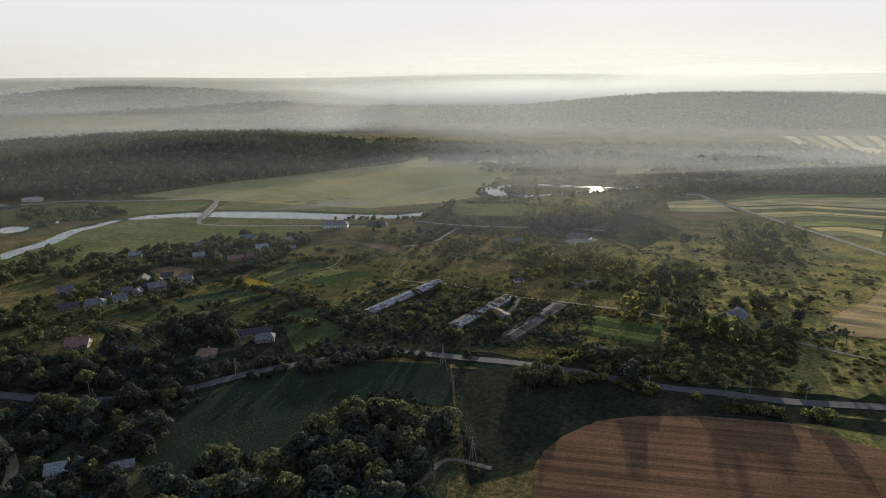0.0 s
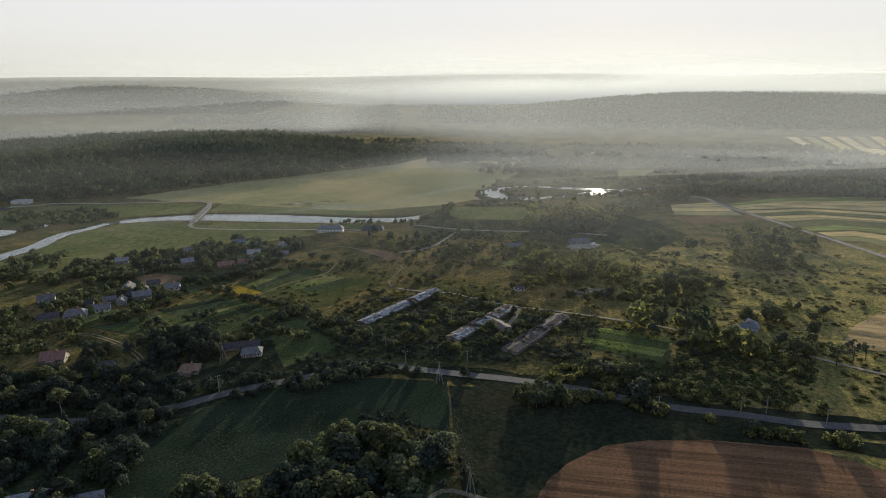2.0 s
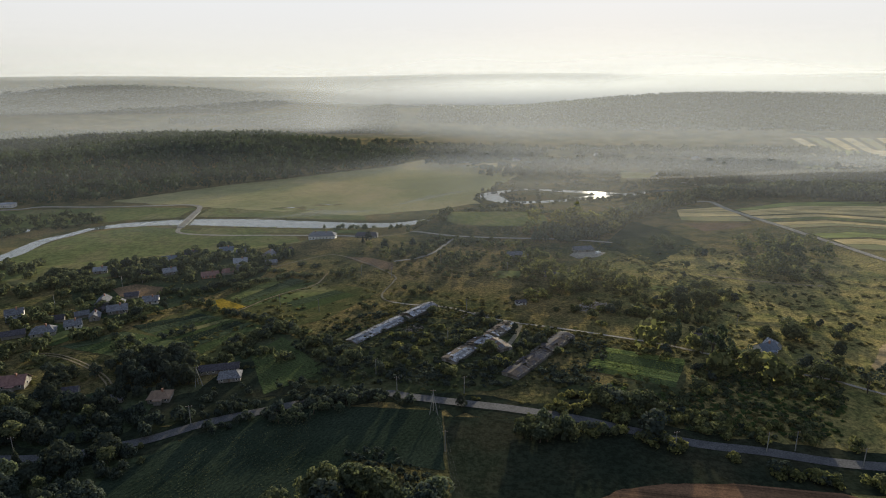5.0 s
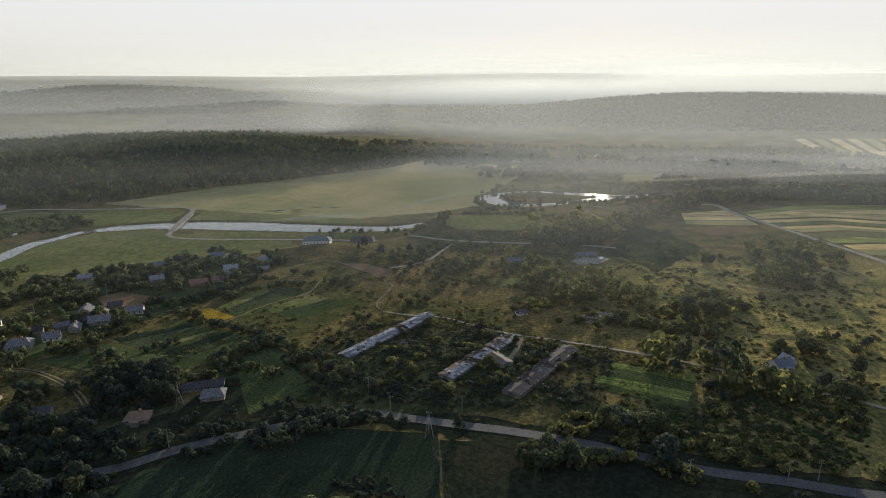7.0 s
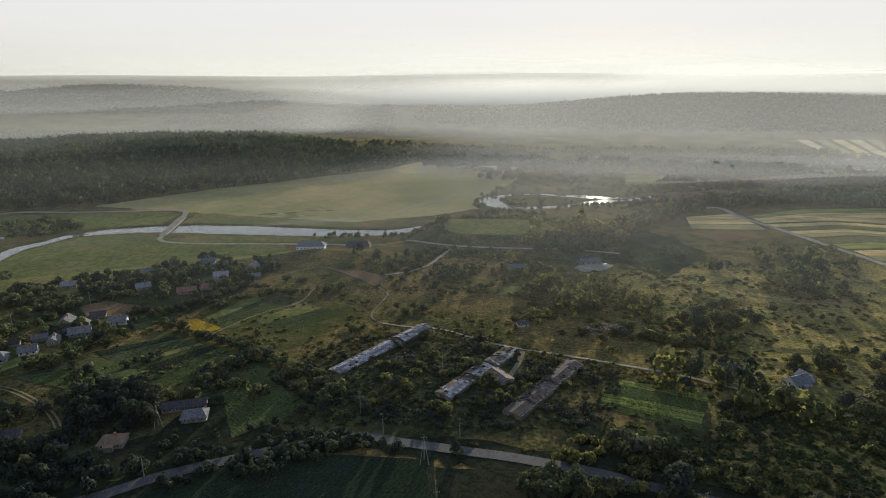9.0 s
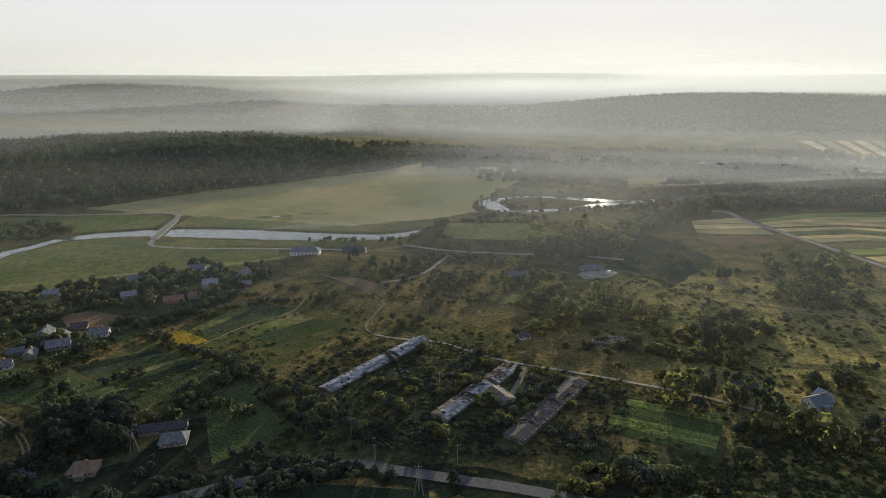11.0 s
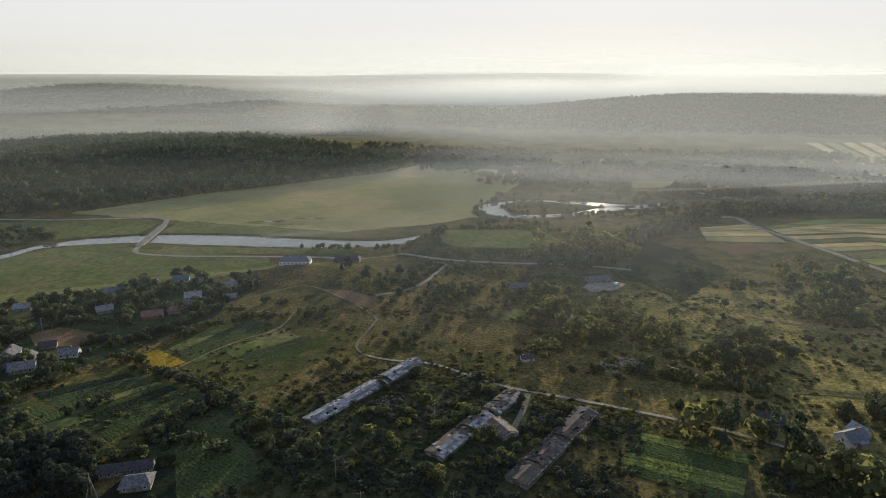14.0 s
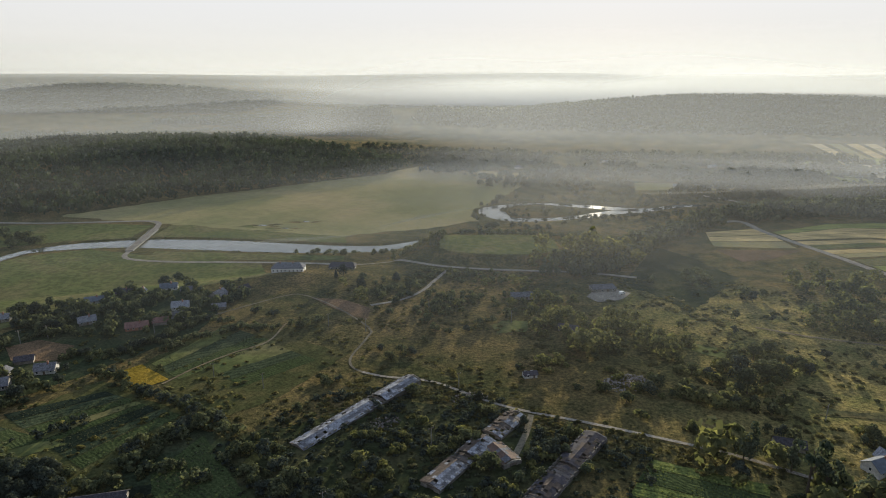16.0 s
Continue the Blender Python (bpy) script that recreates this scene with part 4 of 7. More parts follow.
house(-219, 374, 115, 9, 6, 2.6, 2.2, "slate", "plaster", "small cottage with a weathered grey roof", windows=2)
house(-212, 386, 25, 12, 8, 3, 2.8, "slate", "plaster", "cottage with a weathered grey roof")
house(-224, 392, 20, 10, 6, 2.5, 2.0, "slate_dark", "plaster", "dark outbuilding in a yard", chimneys=0, windows=0, category="shed")
house(-201, 405, 15, 10, 7.5, 2.8, 2.6, "slate", "white", "white cottage with a grey roof at the edge of the gardens")
house(-272, 470, 20, 10, 7, 2.8, 2.4, "slate_pale", "plaster", "cottage with a pale roof")
house(-176, 496, 18, 11, 8, 2.8, 2.8, "slate_pale", "white", "cottage with a bright pale sheet roof")
house(-161, 519, 75, 11, 8, 3, 3.0, "slate", "plaster", "grey gabled house with a porch", porch=True)
house(-152, 497, 20, 9, 5, 2.4, 1.8, "slate", "plaster", "low grey shed with patched roof", chimneys=0, windows=0, category="shed")
house(-202, 535, 18, 12, 7.5, 2.8, 2.6, "roof_blue", "white", "white cottage with a blue-grey roof")
house(-188, 531, 20, 8, 5, 2.4, 1.8, "slate", "plaster", "small grey shed in a yard", chimneys=0, windows=0, category="shed")
house(-215, 524, 110, 7, 5, 2.5, 2.2, "slate_pale", "white", "small outbuilding with a pale gable", windows=2)
house(-226, 522, 10, 11, 7, 2.6, 2.4, "slate_dark", "plaster", "dark-roofed cottage among fruit trees")
house(-236, 504, 25, 12, 7, 2.6, 2.2, "roof_blue", "white", "long cottage with a blue-grey roof")
house(-219, 468, 35, 10, 7, 2.7, 2.6, "slate_pale", "plaster", "cottage with a pale gabled roof")
house(-186, 462, 20, 13, 7, 2.5, 2.4, "roof_red", "brick", "brown-roofed farm building of old brick", windows=4)
house(-176, 470, 20, 9, 6, 2.5, 2.2, "roof_red", "plaster", "brown-roofed outbuilding with plaster walls", chimneys=0, windows=0, category="shed")
house(-171, 481, 20, 8, 5, 2.4, 1.8, "slate", "white", "little white shed with a grey roof", chimneys=0, windows=0, category="shed")
house(-219, 415, 25, 9, 5.5, 2.4, 1.9, "slate_dark", "plaster", "low dark shed beside bare soil", chimneys=0, windows=0, category="shed")
house(-230, 402, 110, 11, 8, 2.8, 2.8, "slate", "plaster", "plastered house with a grey roof")
house(-149, 533, 60, 8, 6, 2.5, 2.4, "slate_dark", "plaster", "dark hut above the lane", chimneys=0, windows=0, category="shed")
for (x, y), turn, roof in zip([(-238.8, 369.6), (-228.7, 377.1), (-217.3, 386.8), (-218, 399.3)], (20, 35, 15, 110), ("slate_dark", "slate", "slate_dark", "slate")):
    house(x, y, turn, 8, 5.5, 2.4, 1.9, roof, "plaster", "low grey farm shed in a village yard", chimneys=0, windows=0, category="shed")
# the long white house on the spur and its neighbour
house(-129, 573, 4, 26, 11, 4.0, 3.2, "slate", "paint_white", "long white house with a hipped slate roof on a spur", hip=0.8, windows=8, chimneys=2)
house(-92, 590, 2, 22, 10, 3.2, 2.6, "slate_dark", "plaster", "dark derelict building beside the long white house", hip=0.5, windows=5, chimneys=0)
house(-570, 770, 5, 24, 12, 5, 0.8, "slate_pale", "white", "long white flat-roofed building by the wood", hip=0.5, windows=10, chimneys=0, category="building")
# to the east
house(152, 337, 22, 10.5, 8, 2.8, 2.7, "roof_blue", "white", "white house with a blue-grey gabled roof beside a lane", porch=True)
house(158, 342, 112, 7, 6, 2.6, 2.5, "slate_pale", "white", "pale gabled annexe beside the white house", windows=2, chimneys=0)
house(127, 351, 165, 12, 6, 2.5, 2.0, "slate_dark", "plaster", "dark low barn among trees", chimneys=0, windows=2, category="shed")
house(171, 322, 15, 10, 6, 2.4, 1.8, "slate_dark", "plaster", "tumbledown shed behind fruit trees", chimneys=0, windows=0, category="shed")
house(34, 410, 15, 7, 4.5, 2.2, 1.2, "slate_dark", "white", "tiny white hut half hidden by bushes", chimneys=0, windows=2, category="shed")
house(62, 470, 160, 12, 6, 2.4, 1.8, "slate_dark", "plaster", "derelict shed among trees", chimneys=0, windows=2, category="shed")
house(98, 548, 10, 18, 10, 3.0, 2.0, "slate", "plaster", "grey-roofed workshop beside a yard", chimneys=0, windows=4, hip=0.3)
house(41, 527, 8, 18, 8, 3.0, 2.0, "slate", "plaster", "grey workshop under trees", chimneys=0, windows=4)


def far_house(x, y, rot, roof):
    house(x, y, rot, 12, 9, 3, 3, roof, "white", "distant village house in the morning haze", windows=2)


for i, (x, y) in enumerate([(300, 1010), (355, 1065), (410, 985), (470, 1040), (520, 960), (560, 1010), (610, 930), (640, 1000), (330, 1180), (250, 1250), (150, 1300), (420, 1200), (500, 1150), (90, 1180), (690, 960), (720, 1040)]):
    far_house(x, y, (i * 37) % 90 - 20, ("slate_pale", "slate", "roof_blue")[i % 3])

plot("yard", [(84, 531), (91, 546), (101.5, 557)], [(89, 520), (106, 525.5), (116, 541)], M["gravel"], "bare pale yard beside the workshop", 0.35, category="yard")


def parked_van(x, y, rot, label):
    """A small panel van: sloping bonnet and screen, side panes, four wheels."""
    root = tagged(new("van"), label, "van")
    set_on(root, x, y, rot)
    root.location.z += 0.35
    side = [(-2.4, 0.35), (2.4, 0.35), (2.4, 1.0), (1.75, 1.2), (1.05, 2.05), (0.8, 2.15), (-2.25, 2.15), (-2.4, 1.9)]
    bm = bmesh.new()
    rows = [[bm.verts.new((u, v, w)) for u, w in side] for v in (-0.9, 0.9)]
    bm.faces.new(rows[0])
    bm.faces.new(rows[1][::-1])
    for i in range(len(side)):
        j = (i + 1) % len(side)
        bm.faces.new((rows[0][j], rows[0][i], rows[1][i], rows[1][j]))
    bmesh.ops.bevel(bm, geom=bm.edges[:], offset=0.08, segments=2, affect="EDGES")
    part("body", bm, M["paint_white"], root)
    bm = bmesh.new()
    q = [(1.72, -0.75, 1.28), (1.72, 0.75, 1.28), (1.14, 0.72, 1.99), (1.14, -0.72, 1.99)]
    low = [bm.verts.new(p) for p in q]
    high = [bm.verts.new((p[0] + 0.03, p[1], p[2] + 0.025)) for p in q]
    bm.faces.new(high)
    for i in range(4):
        bm.faces.new((low[i], low[(i + 1) % 4], high[(i + 1) % 4], high[i]))
    part("windscreen", bm, M["glass"], root, "dark glass windscreen")
    for v in (-1, 1):
        bm = bmesh.new()
        box(bm, 0.15, 0.95, v * 0.905 - 0.012, v * 0.905 + 0.012, 1.3, 1.85)
        part("side_window", bm, M["glass"], root, "dark side glass")
        for u in (-1.5, 1.5):
            bm = bmesh.new()
            bmesh.ops.create_cone(bm, cap_ends=True, segments=14, radius1=0.36, radius2=0.36, depth=0.22)
            bmesh.ops.rotate(bm, verts=bm.verts, matrix=Matrix.Rotation(radians(90), 3, "X"))
            bmesh.ops.translate(bm, verts=bm.verts, vec=(u, v * 0.84, 0.36))
            bmesh.ops.bevel(bm, geom=[e for e in bm.edges if not e.is_boundary and e.calc_face_angle(0) > 1], offset=0.05, segments=1, affect="EDGES")
            part("wheel", bm, M["rubber"], root, "black rubber wheel")


parked_van(109, 538, 35, "white van parked on the pale yard")

# ---- ruined cowsheds ----
def cowshed(near, far, width, eave, rise, sheet, label, gaps, seed, missing, left=None, second="slate"):
    """A long ruined shed: walls with window gaps, rafters, and roof sheets of which some are gone or slipped. gaps: stretches with no roof."""
    rng = random.Random(seed)
    a, b = Vector((*near, 0)), Vector((*far, 0))
    d = b - a
    L = d.length
    root = tagged(new("cowshed"), label, "barn")
    z = height(*((a + b) / 2).xy)
    root.matrix_world = Matrix.Translation((near[0], near[1], z)) @ pose(0, 0, 0, 0, 0, math.degrees(math.atan2(d.y, d.x)))
    bay, w2 = 3.0, width / 2
    n = int(L / bay)
    for s in (-1, 1):
        bm = bmesh.new()
        y0, y1 = s * w2 - 0.2, s * w2 + 0.2
        box(bm, 0, L, y0, y1, -1.5, 1.2)
        for i in range(n + 1):
            top = eave if rng.random() > 0.08 else eave - 0.9
            x0 = max(0, i * bay - 0.75)
            box(bm, x0, min(L, i * bay + 0.75), y0, y1, 1.2, top)
            if rng.random() < 0.85 and i < n:
                box(bm, i * bay + 0.75, min(L, i * bay + 2.25), y0, y1, 2.1, eave)
        part("wall", bm, M["old_wall"], root, "shade-darkened stained wall with empty window holes")
    for x in (0, L):
        bm = bmesh.new()
        s = 0.35 if x == 0 else -0.35
        for y0, y1 in ((-w2, -1.5), (1.5, w2)):
            box(bm, min(x, x + s), max(x, x + s), y0, y1, -1.5, eave)
        vs = [(x, -w2, eave), (x, w2, eave), (x, 0.6, eave + rise * 0.9), (x, -0.6, eave + rise * 0.9)]
        v0 = [bm.verts.new(v) for v in vs]
        v1 = [bm.verts.new((v[0] + s, v[1], v[2])) for v in vs]
        bm.faces.new(v0)
        bm.faces.new(v1)
        for i in range(4):
            bm.faces.new((v0[i], v0[(i + 1) % 4], v1[(i + 1) % 4], v1[i]))
        part("gable", bm, M["plaster"], root, "broken gable wall with a doorway")
    for i in range(n + 1):
        bm = bmesh.new()
        for s in (-1, 1):
            beam(bm, (i * bay, s * (w2 + 0.3), eave - 0.1), (i * bay, 0, eave + rise - 0.1), 0.18)
        if i % 2 == 0:
            beam(bm, (i * bay, -w2, eave - 0.05), (i * bay, w2, eave - 0.05), 0.2)
        part("rafter", bm, M["wood"], root)
    bm = bmesh.new()
    box(bm, 0.4, L - 0.4, -w2 + 0.3, w2 - 0.3, -0.2, 0.25)
    part("floor", bm, M["rubble"], root, "rubble-strewn floor")
    # roof sheets, three rows a slope
    meshes = []
    half = math.hypot(w2 + 0.5, rise) / 6 * 1.06
    for k in range(4):
        bm = bmesh.new()
        r2 = random.Random(seed * 10 + k)
        cols = 4
        top, bot = [], []
        for i in range(cols + 1):
            u = -0.75 + 1.5 * i / cols
            rag0, rag1 = (r2.uniform(-0.16, 0.1) for _ in range(2))
            zz = 0.05 if i % 2 else 0.0
            top.append((bm.verts.new((u, -half + rag0, zz)), bm.verts.new((u, half + rag1, zz))))
            bot.append((bm.verts.new((u, -half + rag0, zz - 0.05)), bm.verts.new((u, half + rag1, zz - 0.05))))
        for i in range(cols):
            bm.faces.new((top[i][0], top[i + 1][0], top[i + 1][1], top[i][1]))
            bm.faces.new((bot[i][1], bot[i + 1][1], bot[i + 1][0], bot[i][0]))
        me = bpy.data.meshes.new("roof_sheet")
        bm.to_mesh(me)
        bm.free()
        meshes.append(me)
    slope = math.degrees(math.atan2(rise, w2))
    meshes_by = {}
    for i in range(int(L / 1.5)):
        x = (i + 0.5) * 1.5
        bare = any(g0 <= x <= g1 for g0, g1 in gaps)
        for s in (-1, 1):
            for row in range(3):
                lost = 0.85 if bare else missing + 0.3 * max(0.0, noise.noise((x * 0.16, row * 0.5, seed + s)))
                if rng.random() < lost:
                    continue
                me = meshes[rng.randrange(4)]
                pick = sheet if noise.noise((x * 0.22, row * 0.6, seed + s * 3)) + rng.uniform(-0.35, 0.35) < 0.12 else second
                if s > 0 and left:
                    pick = left if rng.random() < 0.88 else sheet
                key = (me.name, pick)
                if key not in meshes_by:
                    c = me.copy()
                    c.materials.clear()
                    c.materials.append(M[pick])
                    meshes_by[key] = c
                ob = new("roof_sheet", meshes_by[key])
                ob.parent = root
                f = (row + 0.5) / 3
                y = s * (w2 + 0.5) * (1 - f)
                zz = eave + rise * f - 0.05 - 0.25 * max(0, noise.noise((x * 0.12, 0.5, seed)))
                slip = -0.25 if rng.random() < 0.06 else 0
                ob.matrix_basis = pose(x, y, zz + 0.12 + 0.04 * row + slip, -s * slope + rng.gauss(0, 1.2), rng.gauss(0, 1.0), rng.gauss(0, 1.2))
    return root


cowshed((-61.5, 343.5), (-21, 401), 7.8, 1.6, 1.1, "slate_pale", "long ruined cowshed with a patchy pale slate roof", [(41, 46)], 3, 0.03, None, "slate")
cowshed((-9, 320.5), (11.5, 350.5), 8.0, 1.8, 1.0, "slate_pale", "ruined cowshed with half its pale roof fallen in", [(17, 22)], 5, 0.03, "bare_roof")
cowshed((13.5, 353.5), (25, 370), 8.0, 1.8, 1.0, "slate_pale", "roofless far end of a ruined cowshed", [(4, 9), (14, 21)], 8, 0.25, "bare_roof")
cowshed((13.5, 345.5), (20.5, 334.5), 7.5, 1.8, 1.0, "rust", "short ruined side wing with a rusty collapsing roof", [], 11, 0.05)
cowshed((20.4, 306), (54.6, 354.6), 8.6, 1.6, 0.9, "slate_dark", "long collapsed cowshed with a dark sagging roof", [(26, 34), (10, 14)], 7, 0.05, None, "bare_roof")


def rubble_heap(x, y, r, n, label, seed):
    rng = random.Random(seed)
    bm = bmesh.new()
    for i in range(n):
        a, q = rng.uniform(0, math.tau), r * math.sqrt(rng.random())
        px, py = q * math.cos(a) * 1.6, q * math.sin(a)
        s = rng.uniform(0.4, 1.4)
        m = pose(px, py, 0.2 + max(0, 1.0 - q / r) * rng.uniform(0, 1.2), rng.uniform(-40, 40), rng.uniform(-40, 40), rng.uniform(0, 180)) @ Matrix.Diagonal((s, s * rng.uniform(0.4, 1), s * rng.uniform(0.15, 0.5), 1))
        bmesh.ops.create_cube(bm, size=1.0, matrix=m)
    me = bpy.data.meshes.new("rubble_heap")
    bm.to_mesh(me)
    bm.free()
    me.materials.append(M["rubble"])
    ob = tagged(new("rubble_heap", me), label, "rubble", kind="stuff")
    ob.matrix_world = pose(x, y, height(x, y), 0, 0, 25)


rubble_heap(78, 404, 8, 260, "heap of rubble and slabs of a fallen building", 1)
rubble_heap(5, 386, 5, 140, "low heap of broken slabs beside the lane", 2)
rubble_heap(-30, 363, 4, 90, "fallen bricks beside the long cowshed", 4)
rubble_heap(150, 312, 3, 60, "pale debris beside the lane", 6)


# ---- vegetation ----
def crown_points(rng, n, lobes, leaf, sx=1.0, sz=1.0, core=0.75):
    """Leaf clumps as small bent quads scattered over the lobes of a crown."""
    c = np.array([l[:3] for l in lobes])
    r = np.array([l[3] for l in lobes])
    which = rng.choice(len(lobes), n, p=r ** 2 / (r ** 2).sum())
    d = rng.normal(size=(n, 3))
    d /= np.linalg.norm(d, axis=1)[:, None]
    d[:, 2] = np.where(d[:, 2] < -0.55, -d[:, 2], d[:, 2])
    rad = r[which] * rng.uniform(core, 1.08, n)
    p = c[which] + d * rad[:, None] * np.array((sx, sx, sz))
    out = d + rng.normal(size=(n, 3)) * 0.45
    out /= np.linalg.norm(out, axis=1)[:, None]
    t = np.cross(out, rng.normal(size=(n, 3)))
    t /= np.linalg.norm(t, axis=1)[:, None]
    b = np.cross(out, t)
    s = leaf * rng.uniform(0.6, 1.35, n)[:, None]
    V = np.stack([p - t * s - b * s * 0.5, p + t * s * 0.2 - b * s + out * s * 0.2, p + t * s + b * s * 0.5, p - t * s * 0.2 + b * s + out * s * 0.25], 1)
    soft = d + out * 0.6 + np.array((0, 0, 0.25))
    soft /= np.linalg.norm(soft, axis=1)[:, None]
    return V.reshape(-1, 3), np.repeat(soft, 4, axis=0)


def leafy(name, V, N, mat, parent=None):
    """Links leaf quads that shade as one soft crown."""
    ob = link_mesh(name, V, quads(len(V) // 4), mat, parent, soft=True)
    ob.data.normals_split_custom_set_from_vertices(N)
    return ob


def quads(n):
    return np.arange(n * 4).reshape(-1, 4)


def lobes_for(rng, kind):
    """Lobes of a crown of unit height, standing on its trunk."""
    L = []
    if kind == "round":
        L.append((0, 0, 0.62, 0.25))
        for i in range(8):
            a = i / 8 * math.tau + rng.uniform(-0.4, 0.4)
            q = rng.uniform(0.14, 0.26)
            L.append((q * math.cos(a), q * math.sin(a), rng.uniform(0.17, 0.76), rng.uniform(0.14, 0.22)))
        L.append((rng.uniform(-0.06, 0.06), rng.uniform(-0.06, 0.06), 0.86, 0.14))
    elif kind == "tall":
        for i in range(9):
            a, f = rng.uniform(0, math.tau), i / 8
            q = 0.09 * math.sin(math.pi * (f * 0.8 + 0.15))
            L.append((q * math.cos(a), q * math.sin(a), 0.22 + 0.68 * f, 0.13 * (1.15 - 0.6 * f)))
    elif kind == "conifer":
        for i in range(9):
            f = i / 8
            L.append((0, 0, 0.16 + 0.76 * f, 0.17 * (1.08 - f)))
    elif kind == "open":
        for i in range(9):
            a = rng.uniform(0, math.tau)
            q = rng.uniform(0.12, 0.32)
            L.append((q * math.cos(a), q * math.sin(a), rng.uniform(0.42, 0.92), rng.uniform(0.06, 0.13)))
    else:
        for i in range(6):
            a = rng.uniform(0, math.tau)
            q = rng.uniform(0.0, 0.45)
            L.append((q * math.cos(a), q * math.sin(a), rng.uniform(0.25, 0.6), rng.uniform(0.22, 0.38)))
    return L


def trunk_bm(lobes, kind):
    bm = bmesh.new()
    top = 0.72 if kind != "conifer" else 0.9
    cone(bm, (0, 0, -0.06), (0.01, 0, 0.3), 0.028, 0.02, 7)
    cone(bm, (0.01, 0, 0.3), (0, 0.01, top), 0.02, 0.007, 6)
    for l in lobes[1:6]:
        cone(bm, (0.008, 0, min(0.3, l[2] * 0.7)), (l[0] * 0.9, l[1] * 0.9, l[2]), 0.01, 0.003, 5)
    return bm


TREES = {}


def tree_model(name, kind, n, leaf, mat, label, seed, category="tree"):
    rng = np.random.default_rng(seed)
    lobes = lobes_for(rng, kind)
    root = tagged(new(category), label, category)
    part("trunk", trunk_bm(lobes, kind), M["bark"], root)
    V, N = crown_points(rng, n, lobes, leaf, sz=0.95)
    leafy("crown", V, N, M[mat], root)
    TREES[name] = root
    return root


tree_model("round_a", "round", 1100, 0.032, "leaf", "bushy broadleaved tree with a dark green crown", 1)
tree_model("round_b", "round", 1000, 0.034, "leaf_dark", "dense dark broadleaved tree with round crown", 2)
tree_model("round_c", "round", 1000, 0.034, "leaf_light", "broadleaved tree with lighter yellow-green leaves", 3)
tree_model("round_d", "round", 1100, 0.032, "leaf", "spreading broadleaved tree with an uneven crown", 4)
tree_model("tall_a", "tall", 800, 0.03, "leaf_light", "slender tall tree with pale green leaves", 5)
tree_model("tall_b", "tall", 800, 0.03, "leaf", "narrow upright tree with dense foliage", 6)
tree_model("conifer", "conifer", 900, 0.026, "leaf_dark", "dark pointed spruce with drooping branches", 7)
tree_model("open_a", "open", 480, 0.03, "leaf_light", "sparse tree with open branches and light foliage", 8)
tree_model("open_b", "open", 420, 0.03, "leaf", "thin-crowned half-bare tree with dead twigs", 9)

# Both crowns take the leaf colour that has sunlight put in
tree_model("round_e", "round", 900, 0.036, "sunlit_leaf", "broadleaved hillside tree with olive-green crown", 14)
tree_model("round_f", "round", 900, 0.036, "sunlit_leaf", "wide leafy tree in warm low light", 15)
tree_model("bush_a", "bush", 430, 0.058, "thicket_dark", "dense round dark green bush", 21, "bush")
tree_model("bush_b", "bush", 430, 0.058, "thicket", "rounded olive-green bush catching low sun", 22, "bush")
tree_model("bush_c", "bush", 430, 0.058, "leaf", "dark bushy shrub with a broken outline", 23, "bush")


def plant(name, x, y, h, rng, spread=1.0):
    m = pose(x, y, base_height(x, y) if abs(x) > 700 else height(x, y), rng.uniform(-3, 3), rng.uniform(-3, 3), rng.uniform(0, 360))
    return copy_thing(TREES[name], m @ Matrix.Diagonal((h * spread, h * spread, h, 1)))


def inside(poly, x, y):
    hit = False
    for (ax, ay), (bx, by) in zip(poly, poly[1:] + poly[:1]):
        if (ay > y) != (by > y) and x < (bx - ax) * (y - ay) / (by - ay) + ax:
            hit = not hit
    return hit


def spots(poly, n, gap, seed, avoid=(), clump=0.0):
    """Random places in an outline, no two nearer than gap."""
    rng = random.Random(seed)
    xs, ys = [p[0] for p in poly], [p[1] for p in poly]
    out, tries = [], 0
    while len(out) < n and tries < n * 40:
        tries += 1
        x, y = rng.uniform(min(xs), max(xs)), rng.uniform(min(ys), max(ys))
        if inside(poly, x, y) and not is_taken(x, y) and (not clump or noise.noise((x * clump, y * clump, seed % 7)) + 0.5 * noise.noise((x * clump * 3, y * clump * 3, 3)) > rng.uniform(-0.15, 0.35)) and all((x - a) ** 2 + (y - b) ** 2 > gap * gap for a, b in out) and all((x - a) ** 2 + (y - b) ** 2 > r * r for a, b, r in avoid):
            out.append((x, y))
    return out


def grove(poly, n, lo, hi, kinds, group, seed, gap=3.0, avoid=(), spread=1.0):
    rng = random.Random(seed)
    for x, y in spots(poly, n, gap, seed, avoid):
        plant(rng.choice(kinds), x, y, rng.uniform(lo, hi), rng, spread * rng.uniform(0.85, 1.2))["group"] = group


MIXED = ("round_a", "round_e", "round_b", "round_d", "round_b", "round_f")
DARK = ("round_b", "round_b", "round_a", "round_d")
HOMES = [(-134, 279, 9), (-104, 296, 9), (-113, 305, 10), (-126, 280, 8), (-163, 285, 8), (-172, 286, 9), (-148, 187, 9), (-129, 189, 7), (152, 336, 9), (127, 351, 8)]
grove([(-102.6, 153.4), (-106.4, 180.3), (-83.5, 195.6), (-66.6, 196), (-53.8, 217.2), (-31.6, 224), (-10.4, 218.3), (-12.7, 195.8), (-13.5, 156)], 62, 10, 14.5, ("round_e", "round_d", "round_f", "round_a", "round_c", "round_e"), "trees of the hillside wood", 11, 4.0, (), 1.15)
